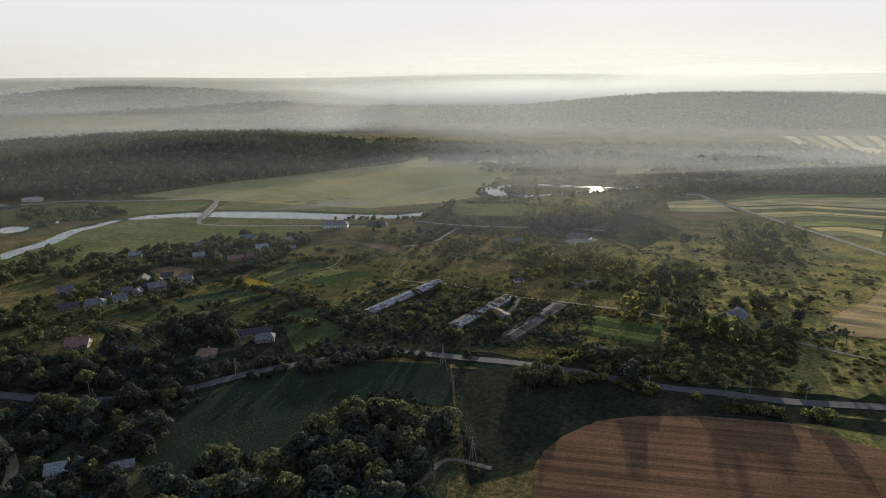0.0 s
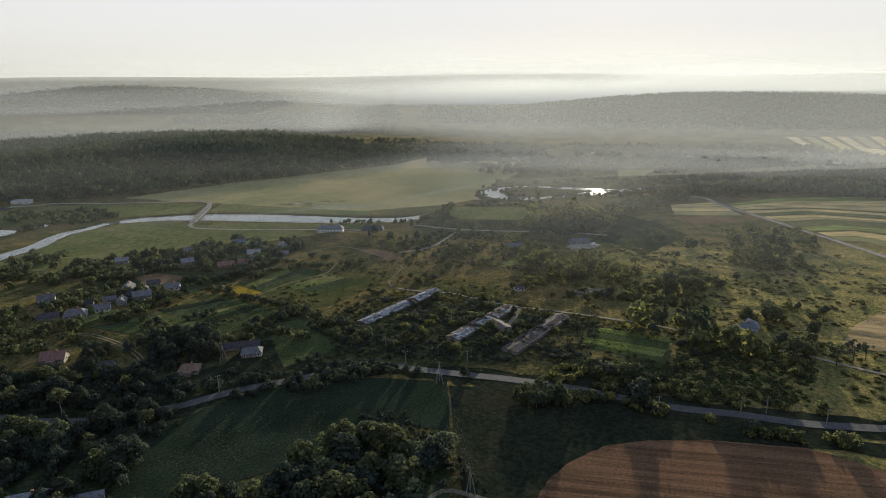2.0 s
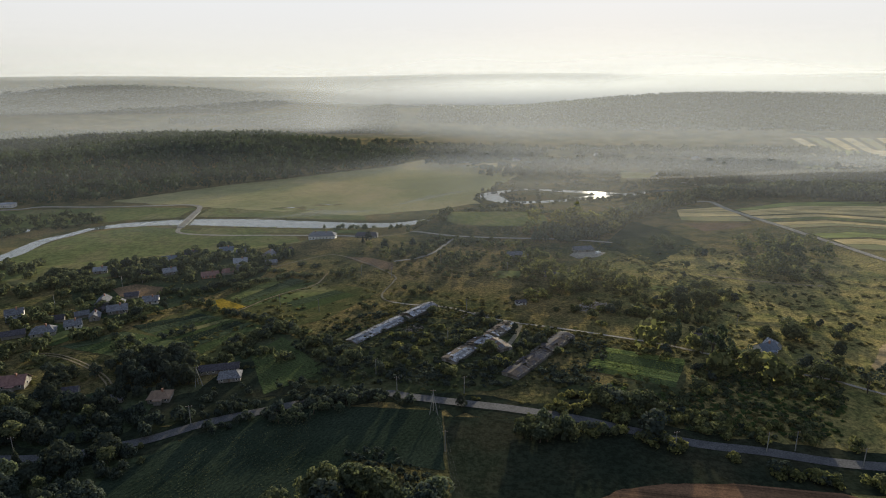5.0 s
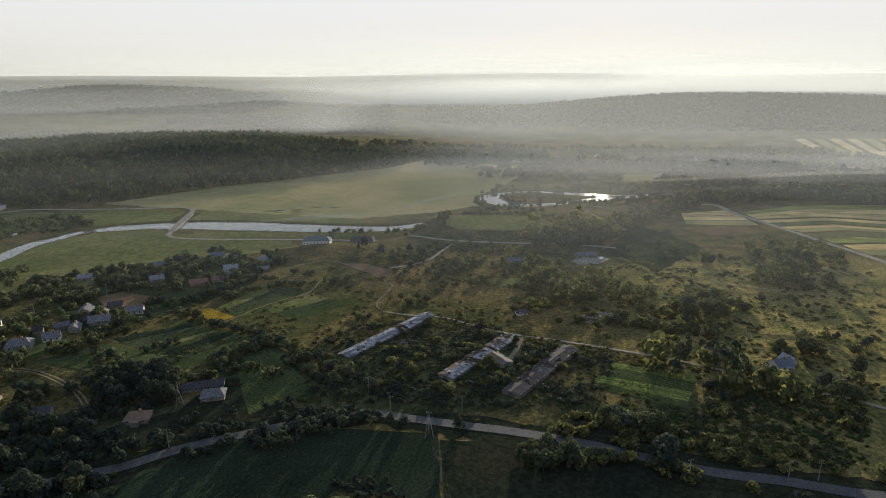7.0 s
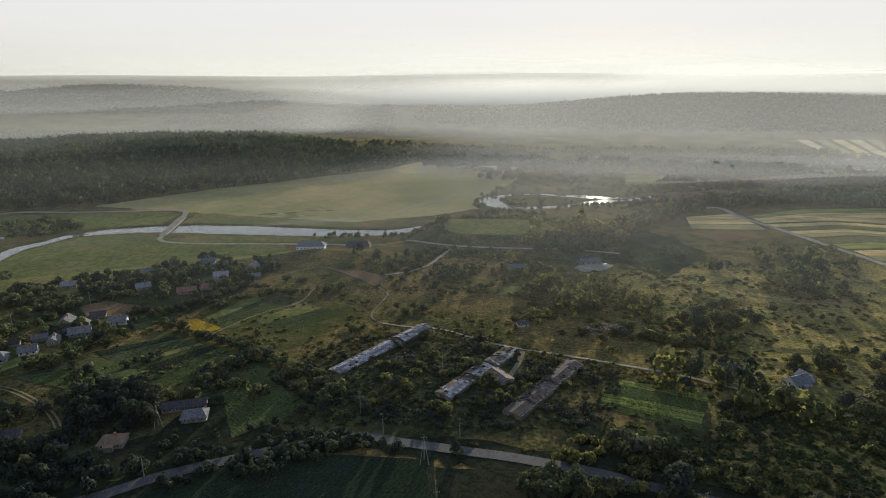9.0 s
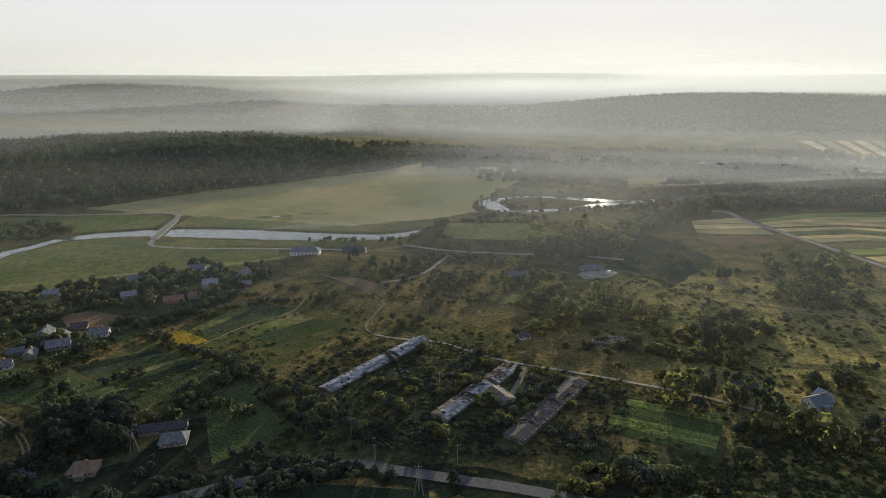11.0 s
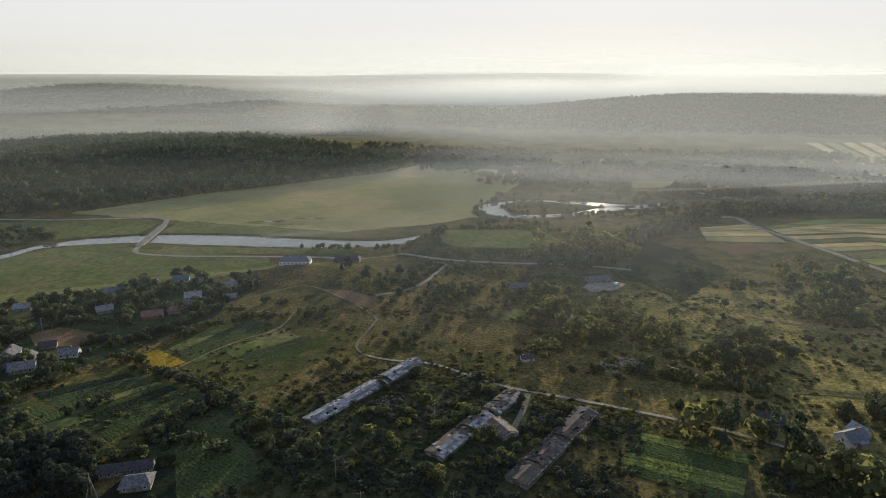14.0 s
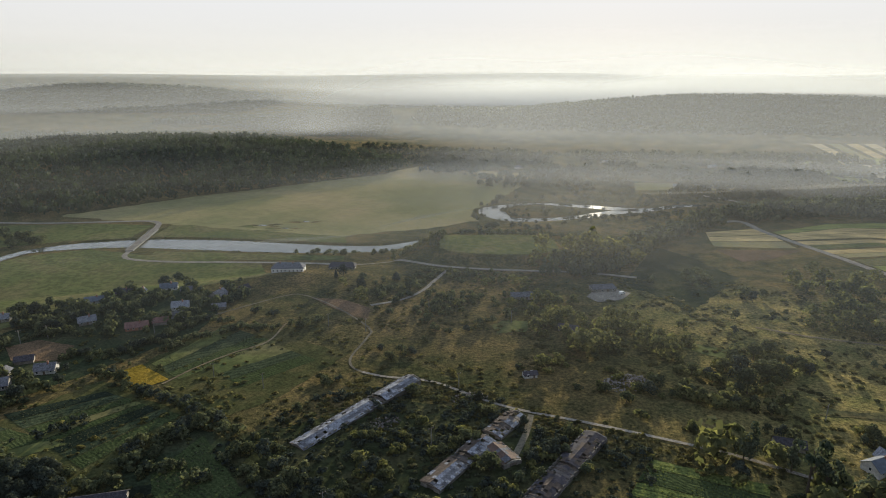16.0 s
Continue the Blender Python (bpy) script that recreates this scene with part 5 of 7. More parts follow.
grove([(-207.5, 220.2), (-167.1, 229.7), (-138.3, 242.3), (-122.9, 242.6), (-121.1, 211.4), (-121.3, 189.5), (-106.1, 153.3), (-154.1, 152.3)], 40, 8, 12, MIXED, "trees of the roadside wood", 12, 4.0, HOMES, 1.15)
grove([(-249.3, 273.4), (-201.2, 271.4), (-151.4, 275.6), (-137.5, 263.8), (-151.2, 247.1), (-175.8, 244.1), (-227.5, 245.7)], 32, 7, 11, MIXED, "trees north of the road", 13, 4.2, HOMES, 1.15)
grove([(-198.3, 301.6), (-170.3, 302.3), (-157.2, 275.4), (-185.8, 274.8)], 10, 7, 10, DARK, "farmyard trees", 15, 5, HOMES)
grove([(-169.1, 311.8), (-159, 320.3), (-140.2, 320.9), (-125.8, 313.1), (-124.6, 293.2), (-156.4, 292.2)], 20, 8, 11, DARK, "dense dark farm trees", 16, 4.5, HOMES)
grove([(-81.2, 270), (-67.9, 274.7), (-60.5, 281.9), (-42.1, 283.3), (-25.2, 288.1), (-24.8, 284.6), (-41.3, 278.3), (-65.5, 265.9), (-79.6, 261.8)], 28, 3.5, 6.5, ("round_a", "round_c", "tall_a", "open_a"), "roadside trees", 17, 2.5, (), 1.1)
grove([(16.6, 261.9), (27.7, 266.9), (40.3, 265.5), (42.7, 255.2), (24, 252.1)], 18, 6, 9.5, ("round_c", "round_e", "round_f", "tall_a"), "clump of roadside trees", 18, 3)
rng0 = random.Random(5)
for x, y, h, k in [(-86, 563, 9, "round_b"), (-68, 536, 9, "round_b"), (-90, 556, 8, "conifer"), (-47, 557, 8, "round_a"), (66, 583, 16, "tall_a"), (71, 583, 15, "tall_a"), (61, 584, 15, "tall_a"), (84, 580, 16, "tall_a"), (90, 578, 15, "tall_a"), (188, 300, 11, "open_b"), (196, 303, 10, "open_a"), (178, 296, 12, "open_b"), (170, 306, 9, "open_a"), (184, 330, 9, "round_b"), (27, 363, 5, "round_a"), (9, 384, 5, "round_b"), (41, 343, 5, "round_c"), (46, 331, 5, "round_c"), (13, 333, 6, "round_a"), (22, 325, 5, "round_c"), (37, 345, 6, "round_a"), (-40, 306, 6, "round_b"), (-2, 279, 6.5, "round_b")]:
    plant(k, x, y, h, rng0)


YOUNG = {}


def planted(places, kinds, group, seed, spread=1.0, young=0):
    """Single trees or bushes at known places (x, y and height); notes places for young growth at their feet."""
    rng = random.Random(seed)
    for x, y, h in places:
        plant(rng.choice(kinds), x, y, h, rng, spread * rng.uniform(0.85, 1.15))["group"] = group
        for k in range(young):
            a, d = rng.uniform(0, math.tau), h * rng.uniform(0.45, 0.85)
            YOUNG.setdefault(group, []).append((x + d * math.cos(a), y + d * math.sin(a), h))


planted([(-36, 376, 4.2), (-33, 373, 3.2), (-40, 381, 2.8)], ("bush_a", "bush_c"), "bushes in the gap of the long cowshed", 199, 1.0, 1)
planted([(-175, 407, 4.4), (-168, 404, 5.0), (-159, 396, 6.7), (-153, 389, 4.1), (-147, 387, 4.1), (-142, 385, 4.6), (-136, 382, 4.6), (-130, 378, 5.0), (-125, 376, 4.4), (-118, 374, 5.5), (-112, 368, 5.3)], ("bush_a", "bush_c", "bush_c"), "hedge below the yellow plot", 200, 1.05, 2)
planted([(-200, 423, 5.4), (-195, 426, 4.8), (-187, 423, 4.7), (-182, 426, 4.7), (-177, 429, 5.3), (-174, 435, 5.4), (-172, 439, 5.4), (-168, 442, 5.4), (-164, 446, 5.4), (-163, 452, 6.2), (-162, 462, 5.0), (-158, 467, 5.0), (-155, 474, 5.0), (-150, 477, 5.0), (-142, 473, 4.2), (-138, 477, 3.5), (-127, 491, 4.3), (-114, 487, 4.6), (-126, 466, 2.8)], ("bush_a", "bush_c", "bush_c"), "village hedge", 201, 1.05, 2)
planted([(-194, 374, 8.5), (-185, 390, 6.8), (-202, 389, 5.7), (-191, 346, 4.0), (-178, 337, 5.9), (-177, 327, 4.8), (-162, 326, 5.1), (-156, 324, 5.6), (-170, 332, 5.3), (-244, 409, 5.6), (-248, 422, 6.5), (-284, 459, 6.4), (-255, 459, 7.7), (-254, 475, 10.3), (-234, 455, 8.2), (-228, 455, 7.4), (-231, 470, 7.7), (-226, 475, 6.1), (-223, 484, 6.2), (-219, 492, 6.3), (-224, 513, 8.2), (-223, 525, 8.4), (-209, 542, 8.5), (-221, 588, 8.4), (-188, 539, 5.9), (-206, 516, 4.9)], ("round_a", "round_b", "round_c", "round_d", "bush_b", "bush_c"), "garden trees below the cottages", 202, 1.12, 1)
planted([(-122, 319, 5.2), (-121, 329, 5.9), (-122, 337, 6.5), (-121, 342, 6.6), (-112, 328, 3.9), (-113, 337, 4.4), (-113, 348, 6.6), (-110, 350, 6.6), (-109, 357, 6.8), (-104, 356, 7.2), (-102, 360, 6.2), (-98, 360, 6.1), (-92, 351, 5.9), (-83, 338, 6.2), (-78, 339, 5.7), (-72, 326, 5.4), (-72, 338, 7.0), (-64, 329, 6.4), (-58, 324, 5.8), (-66, 318, 4.9), (-59, 315, 5.2), (-55, 325, 4.5), (-103, 328, 4.8), (-90, 322, 4.1)], ("bush_a", "bush_c", "bush_c"), "hedge of round bushes", 203, 1.05, 2)
planted([(-37, 430, 4.8), (-31, 436, 5.5), (-25, 435, 4.2), (-42, 439, 3.7), (-20, 388, 6.4), (-66, 402, 4.0), (-60, 396, 3.9), (-57, 401, 3.3), (-69, 373, 3.7), (-10, 382, 3.7), (12, 372, 5.0), (6, 376, 3.6), (19, 480, 4.8), (11, 476, 5.3), (4, 467, 4.0), (-13, 467, 3.2), (-6, 463, 3.9), (-19, 482, 6.1), (-16, 496, 5.6), (24, 509, 4.3), (-45, 494, 4.2), (-71, 556, 5.6), (-34, 527, 3.8), (29, 420, 2.3), (54, 397, 2.8), (-20, 453, 3.1)], ("bush_a", "bush_a", "bush_c", "bush_b"), "bushes of the fallow", 204, 1.05, 1)
planted([(-1, 348, 5.1), (3, 352, 5.2), (7, 350, 5.7), (-6, 342, 4.6), (-31, 330, 6.2), (-26, 326, 5.3), (-27, 320, 4.8), (-35, 334, 5.0), (-38, 351, 3.9), (-34, 351, 4.3), (12, 332, 8.5), (28, 339, 5.5), (30, 329, 4.4), (35, 341, 6.0), (15, 320, 4.8), (11, 317, 4.7), (20, 317, 4.2), (-7, 309, 5.4), (-11, 312, 4.6), (44, 355, 5.8), (40, 350, 4.8), (46, 332, 3.6), (-19, 351, 3.3), (-16, 362, 3.4), (-23, 343, 3.7), (-39, 319, 4.3), (-42, 313, 4.7)], ("bush_a", "bush_a", "bush_c", "bush_b"), "bushes round the cowsheds", 205, 1.05, 2)
planted([(67, 395, 5.0), (74, 385, 5.9), (82, 397, 5.0), (87, 394, 6.7), (93, 403, 6.3), (76, 409, 4.0), (75, 417, 3.0), (78, 372, 3.7), (95, 361, 3.6), (96, 391, 3.9)], ("bush_a", "bush_a", "bush_c", "bush_b"), "bushes on the rubble", 207, 1.05, 2)
planted([(113, 416, 6.7), (119, 410, 6.6), (130, 421, 7.5), (139, 431, 8.9), (132, 407, 13.8), (127, 396, 6.4), (131, 396, 12.8), (151, 435, 9.7), (160, 439, 9.3), (142, 407, 12.1), (149, 409, 11.6), (156, 414, 7.5), (165, 426, 7.1), (169, 425, 7.1), (170, 417, 6.4), (104, 393, 6.2), (108, 389, 6.1), (111, 385, 6.1), (116, 385, 6.1), (120, 383, 6.1), (128, 383, 5.6), (134, 378, 6.1), (102, 397, 5.1), (143, 387, 4.7), (121, 408, 5.4)], ("round_e", "round_f", "round_e", "round_c", "bush_b", "round_d"), "tree belt on the slope", 208, 1.12, 2)
planted([(190, 535, 9.1), (190, 524, 8.1), (199, 531, 7.4), (164, 489, 7.4), (184, 485, 5.2), (155, 468, 5.0), (188, 435, 5.4), (189, 440, 4.1), (205, 425, 4.8), (211, 439, 4.2), (210, 423, 4.0), (217, 418, 3.4), (165, 577, 8.7), (164, 560, 7.7), (178, 570, 7.8), (181, 591, 6.3), (136, 566, 5.9), (176, 358, 11.8), (162, 353, 7.7), (157, 354, 5.0), (150, 391, 4.1), (132, 356, 6.3), (127, 357, 5.8), (123, 360, 4.8)], ("round_e", "round_f", "round_e", "round_c", "bush_b", "round_d"), "scattered trees on the terraces", 209, 1.12, 0)
planted([(41, 263, 5.4), (46, 262, 5.0), (50, 262, 5.9), (54, 260, 5.0), (59, 260, 4.0), (64, 268, 5.6), (74, 260, 11.4), (75, 255, 6.3), (79, 251, 5.0), (70, 256, 5.9), (81, 250, 3.6), (112, 238, 5.9), (114, 236, 4.5), (121, 233, 3.6), (125, 232, 4.1), (129, 233, 4.1), (143, 230, 7.0), (98, 244, 2.7), (133, 259, 5.9), (149, 253, 3.5)], ("bush_a", "bush_a", "bush_c", "bush_b"), "bushes at the foot of the road bank", 211, 1.05, 2)
planted([(60, 283, 8.3), (63, 284, 9.3), (59, 289, 6.9), (67, 282, 7.3), (72, 282, 8.8), (75, 281, 7.4), (78, 283, 7.9), (80, 279, 5.9), (84, 277, 5.4), (89, 275, 4.9), (92, 270, 4.3), (97, 272, 5.4), (103, 270, 5.4), (96, 264, 4.8), (84, 269, 3.9), (102, 262, 3.9), (105, 297, 6.8), (113, 306, 5.4), (114, 258, 3.3), (111, 266, 3.4), (122, 267, 3.5), (144, 291, 4.4), (153, 286, 3.8)], ("bush_a", "bush_a", "bush_c", "bush_b"), "shrubs below the vegetable plot", 212, 1.05, 2)
planted([(109, 344, 15.8), (105, 340, 12.5), (120, 324, 22.6), (120, 335, 14.6), (125, 322, 16.2), (133, 315, 14.1), (136, 312, 14.1)], ("tall_a", "round_c", "open_a"), "tall trees by the lane", 213, 0.80, 1)
planted([(173, 353, 11.1), (161, 356, 7.7), (161, 316, 8.9), (162, 305, 11.5), (168, 307, 8.7), (179, 322, 7.4), (100, 331, 6.8), (94, 332, 4.6), (109, 313, 5.5), (198, 355, 5.4), (208, 362, 6.9), (197, 370, 5.6)], ("round_e", "round_f", "round_e", "round_c", "bush_b", "round_d"), "trees round the white house", 214, 1.12, 1)


# the first of each kind stands in the roadside wood
for i, (x, y, h) in enumerate([(-182, 224, 11), (-172, 214, 10), (-160, 222, 11), (-150, 206, 10), (-176, 200, 9), (-140, 228, 10), (-164, 232, 10), (-134, 204, 8), (-186, 212, 9), (-128, 214, 8), (-144, 216, 9), (-120, 236, 3), (-125, 246, 3), (-128, 228, 3)]):
    list(TREES.values())[i].matrix_world = pose(x, y, height(x, y), 0, 0, 40 * i) @ Matrix.Diagonal((h, h, h, 1))
WOODS = [(-148, 187, 8), (-129, 189, 7), (-134, 279, 8), (-104, 296, 8), (-113, 305, 9), (-163, 285, 7), (-172, 286, 8)]


def thicket(name, places, lo, hi, mat, label, seed, n=60, leaf=0.2, flat=0.85, category="bushes", kind="bush", wide=1.0):
    """Many shrubs or far trees that nobody could count, as one mesh; a place may carry its own size."""
    rng = np.random.default_rng(seed)
    models = []
    if n >= 100:
        n, leaf = int(n * 0.8), leaf * 1.1
    for k in range(6):
        models.append(crown_points(rng, n, lobes_for(rng, kind), leaf, sz=flat))
    out, turned = [], []
    for i, (x, y, *own) in enumerate(places):
        s = rng.uniform(lo, hi) * (own[0] if own else 1.0)
        a = rng.uniform(0, math.tau)
        c, q = math.cos(a), math.sin(a)
        w = s * wide
        v, nn = models[i % 6]
        out.append(np.stack([(v[:, 0] * c - v[:, 1] * q) * w + x, (v[:, 0] * q + v[:, 1] * c) * w + y, v[:, 2] * s * rng.uniform(0.85, 1.2) + height(x, y) - 0.03 * s], 1))
        turned.append(np.stack([nn[:, 0] * c - nn[:, 1] * q, nn[:, 0] * q + nn[:, 1] * c, nn[:, 2]], 1))
    if not out:
        return None
    return tagged(leafy(name, np.concatenate(out), np.concatenate(turned), M[mat]), label, category, kind="stuff")


def along(line, n, width, seed):
    rng = random.Random(seed)
    pts = curve_points(line, 2.0)
    out = []
    for i in range(n):
        q = rng.choice(pts)
        out.append((q[0] + rng.gauss(0, width / 2), q[1] + rng.gauss(0, width / 2)))
    return out


def rim(line, n, seed):
    """Places along both banks of a water, in clusters."""
    rng = random.Random(seed)
    out = []
    while len(out) < n:
        i = rng.randrange(len(line) - 1)
        u = rng.random()
        (ax, ay, aw), (bx, by, bw) = line[i], line[i + 1]
        x, y, w = ax + (bx - ax) * u, ay + (by - ay) * u, aw + (bw - aw) * u
        d = math.hypot(bx - ax, by - ay)
        o = rng.choice((-1, 1)) * (w + rng.uniform(1.5, 7))
        x, y = x - (by - ay) / d * o, y + (bx - ax) / d * o
        if noise.noise((x * 0.05, y * 0.05, seed)) > -0.1 and from_line(line, x, y) > 1:
            out.append((x, y))
    return out


# young growth at the feet of single trees and bushes
for k, (group, places) in enumerate(YOUNG.items()):
    size = sum(p[2] for p in places) / len(places)
    thicket("scrub", [p[:2] for p in places], size * 0.55, size * 0.95, "hill_leaf" if k > 5 else "thicket_dark", "low growth among " + group, 300 + k, 150, 0.1, wide=1.1)

thicket("trees", [(41, 418, 6.9), (50, 425, 5.9), (43, 464, 8.5), (51, 476, 8.7), (57, 482, 6.8), (59, 461, 6.5), (65, 437, 12.2), (61, 444, 7.5), (72, 443, 8.7), (80, 443, 8.2), (79, 465, 7.3), (89, 469, 7.4), (95, 466, 7.4), (98, 448, 8.4), (102, 437, 8.8), (107, 433, 9.4), (114, 448, 7.8), (111, 461, 6.0), (103, 482, 5.6), (96, 488, 7.0), (88, 481, 7.6), (71, 477, 6.1), (122, 450, 7.2), (106, 468, 6.1), (125, 467, 6.1)], 1.1, 1.45, "hill_leaf", "young trees behind the hut in hazy low light", 206, 320, 0.055, 1.0, category="trees", kind="round", wide=1.25)
thicket("scrub", [(x + 3, y - 3, h * 0.5) for x, y, h in [(41, 418, 6.9), (50, 425, 5.9), (43, 464, 8.5), (51, 476, 8.7), (57, 482, 6.8), (59, 461, 6.5), (65, 437, 12.2), (61, 444, 7.5), (72, 443, 8.7), (80, 443, 8.2), (79, 465, 7.3), (89, 469, 7.4), (95, 466, 7.4), (98, 448, 8.4), (102, 437, 8.8), (107, 433, 9.4), (114, 448, 7.8), (111, 461, 6.0), (103, 482, 5.6), (96, 488, 7.0), (88, 481, 7.6), (71, 477, 6.1), (122, 450, 7.2), (106, 468, 6.1), (125, 467, 6.1)]], 0.8, 1.2, "hill_leaf", "undergrowth below the young trees behind the hut", 256, 150, 0.1, wide=1.3)
thicket("trees", [(237, 565, 10.8), (232, 541, 10.3), (252, 561, 10.0), (245, 531, 9.5), (258, 547, 8.9), (269, 584, 8.6), (265, 595, 8.7), (265, 542, 12.4), (263, 531, 10.4), (260, 517, 10.2), (241, 491, 11.2), (232, 489, 9.5), (233, 504, 10.5), (222, 495, 9.5), (221, 473, 9.1), (226, 468, 9.0), (230, 463, 8.3), (211, 473, 7.5), (210, 492, 8.6), (201, 476, 5.9), (248, 470, 8.6), (284, 526, 7.9), (291, 532, 7.2), (278, 530, 7.9), (302, 577, 6.8)], 1.1, 1.45, "hill_leaf", "copse by the hill road in hazy low light", 210, 320, 0.055, 1.0, category="trees", kind="round", wide=1.25)
thicket("scrub", [(x + 3, y - 3, h * 0.5) for x, y, h in [(237, 565, 10.8), (232, 541, 10.3), (252, 561, 10.0), (245, 531, 9.5), (258, 547, 8.9), (269, 584, 8.6), (265, 595, 8.7), (265, 542, 12.4), (263, 531, 10.4), (260, 517, 10.2), (241, 491, 11.2), (232, 489, 9.5), (233, 504, 10.5), (222, 495, 9.5), (221, 473, 9.1), (226, 468, 9.0), (230, 463, 8.3), (211, 473, 7.5), (210, 492, 8.6), (201, 476, 5.9), (248, 470, 8.6), (284, 526, 7.9), (291, 532, 7.2), (278, 530, 7.9), (302, 577, 6.8)]], 0.8, 1.2, "hill_leaf", "undergrowth below the copse by the hill road", 260, 150, 0.1, wide=1.3)
thicket("trees", [(91, 648, 11.7), (96, 621, 14.9), (106, 630, 17.0), (110, 617, 17.8), (119, 622, 16.9), (127, 630, 15.3), (139, 648, 11.9), (64, 627, 11.0), (57, 609, 9.9), (138, 611, 10.1), (157, 657, 9.2)], 1.1, 1.45, "hill_leaf", "tall trees beside the earthwork in hazy low light", 240, 320, 0.055, 1.0, category="trees", kind="round", wide=1.25)
thicket("trees", [(37, 559, 6.0), (44, 546, 6.5), (49, 514, 8.2), (55, 510, 8.7), (43, 489, 7.6), (60, 501, 7.9), (64, 489, 7.7), (32, 509, 4.7), (72, 514, 6.8), (17, 555, 5.1), (8, 522, 4.8), (-2, 508, 4.7), (-12, 522, 4.8), (-66, 519, 7.6), (-82, 542, 5.8), (-52, 519, 4.1)], 1.1, 1.45, "hill_leaf", "trees round the workshops in hazy low light", 241, 320, 0.055, 1.0, category="trees", kind="round", wide=1.25)

# understorey of the woods
thicket("trees", spots([(-102.6, 153.4), (-106.4, 180.3), (-83.5, 195.6), (-66.6, 196), (-53.8, 217.2), (-31.6, 224), (-10.4, 218.3), (-12.7, 195.8), (-13.5, 156)], 60, 3.5, 91, WOODS), 6, 9, "leaf", "young growth under the hillside wood", 91, 420, 0.06, category="trees", wide=0.75)
thicket("trees", spots([(-207.5, 220.2), (-167.1, 229.7), (-138.3, 242.3), (-122.9, 242.6), (-121.1, 211.4), (-121.3, 189.5), (-106.1, 153.3), (-154.1, 152.3)], 70, 3.5, 92, WOODS), 5, 8, "leaf", "young growth under the roadside wood", 92, 420, 0.06, category="trees", wide=0.75)
thicket("trees", spots([(-249.3, 273.4), (-201.2, 271.4), (-151.4, 275.6), (-137.5, 263.8), (-151.2, 247.1), (-175.8, 244.1), (-227.5, 245.7)], 60, 3.5, 93, WOODS), 4.5, 7.5, "leaf_dark", "young growth north of the road", 93, 360, 0.065, category="trees", wide=0.75)
thicket("trees", spots([(-220, 274.7), (-183.9, 283.3), (-152.8, 265.9), (-131.6, 268.3), (-116, 266.9), (-106.5, 256.9), (-131, 247.9), (-195.6, 243.6)], 70, 3.0, 97, [(-134, 279, 5), (-126, 280, 4), (-163, 285, 5)]), 4.5, 8, "leaf", "garden trees between the farmsteads and the road", 97, 360, 0.065, category="trees", wide=0.75)
thicket("scrub", spots([(-111, 267.9), (-96.8, 283), (-87.5, 278.2), (-88.7, 266.2), (-101.5, 254.9)], 16, 3.5, 98, [(-103, 297, 7)]), 3, 5.5, "leaf", "bushes beside the farmstead and road", 98, 260, 0.08, wide=0.8)
thicket("trees", spots([(-172.3, 305.3), (-169.6, 321.2), (-156, 325.9), (-134, 314.3), (-124.7, 303.3), (-127.5, 292.9), (-128.3, 280.4), (-143.8, 276.9), (-159.6, 282.3)], 46, 3.0, 111, [(-134, 279, 6), (-104, 296, 7), (-113, 305, 8), (-126, 280, 5), (-163, 285, 5)]), 4.5, 8, "leaf_dark", "dense dark trees around the farmsteads", 111, 380, 0.065, category="trees", wide=0.75)
thicket("scrub", along([(-73.8, 281.7), (-62.3, 289.3), (-50.9, 292.3), (-42.1, 288.8)], 18, 2.5, 112), 2.5, 4.5, "leaf", "bushes on the road bank", 112, 220, 0.085)
thicket("scrub", along([(-81.6, 271.1), (-67.5, 278.3), (-51, 285.5), (-36.5, 284.7), (-25.4, 282.9)], 50, 3.0, 113), 2.8, 5.5, "leaf", "row of bushes beside the country road", 113, 200, 0.085, wide=0.9)
thicket("scrub", along([(-113, 273), (-107.6, 280.8), (-98.2, 286), (-86.3, 291.8), (-71.1, 296.6)], 16, 6.0, 115), 2.5, 4.5, "leaf", "bushes beside the farm gardens", 115, 220, 0.085, wide=0.9)
thicket("scrub", along([(-225.2, 377.7), (-215.5, 388.9), (-202.1, 401.2), (-188, 411.8)], 16, 3.0, 117), 1.5, 3.2, "leaf", "round bushes along a garden edge", 117, 150, 0.1)
thicket("scrub", along([(-174.8, 344.1), (-160.2, 350), (-153.9, 362.9)], 12, 3.0, 118), 1.5, 3.5, "leaf", "garden bushes beside the beds", 118, 150, 0.1)
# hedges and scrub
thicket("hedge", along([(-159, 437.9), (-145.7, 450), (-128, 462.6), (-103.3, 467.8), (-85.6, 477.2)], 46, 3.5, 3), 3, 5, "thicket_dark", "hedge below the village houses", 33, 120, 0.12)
thicket("scrub", spots([(41.7, 289.2), (63.3, 292), (95.5, 278.5), (93.4, 267.1), (59.9, 267.9), (31.2, 278.5)], 60, 1.5, 4), 2, 4.5, "scrub", "scrub bank above the road", 34, 120, 0.12)
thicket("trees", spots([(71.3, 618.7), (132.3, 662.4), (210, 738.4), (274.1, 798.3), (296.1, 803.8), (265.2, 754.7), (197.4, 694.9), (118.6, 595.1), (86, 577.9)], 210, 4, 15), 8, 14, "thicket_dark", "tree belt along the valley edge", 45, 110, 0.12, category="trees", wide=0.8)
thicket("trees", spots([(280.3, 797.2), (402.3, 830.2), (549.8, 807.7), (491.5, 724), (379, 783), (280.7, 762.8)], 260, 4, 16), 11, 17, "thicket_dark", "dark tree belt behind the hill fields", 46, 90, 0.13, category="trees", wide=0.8)
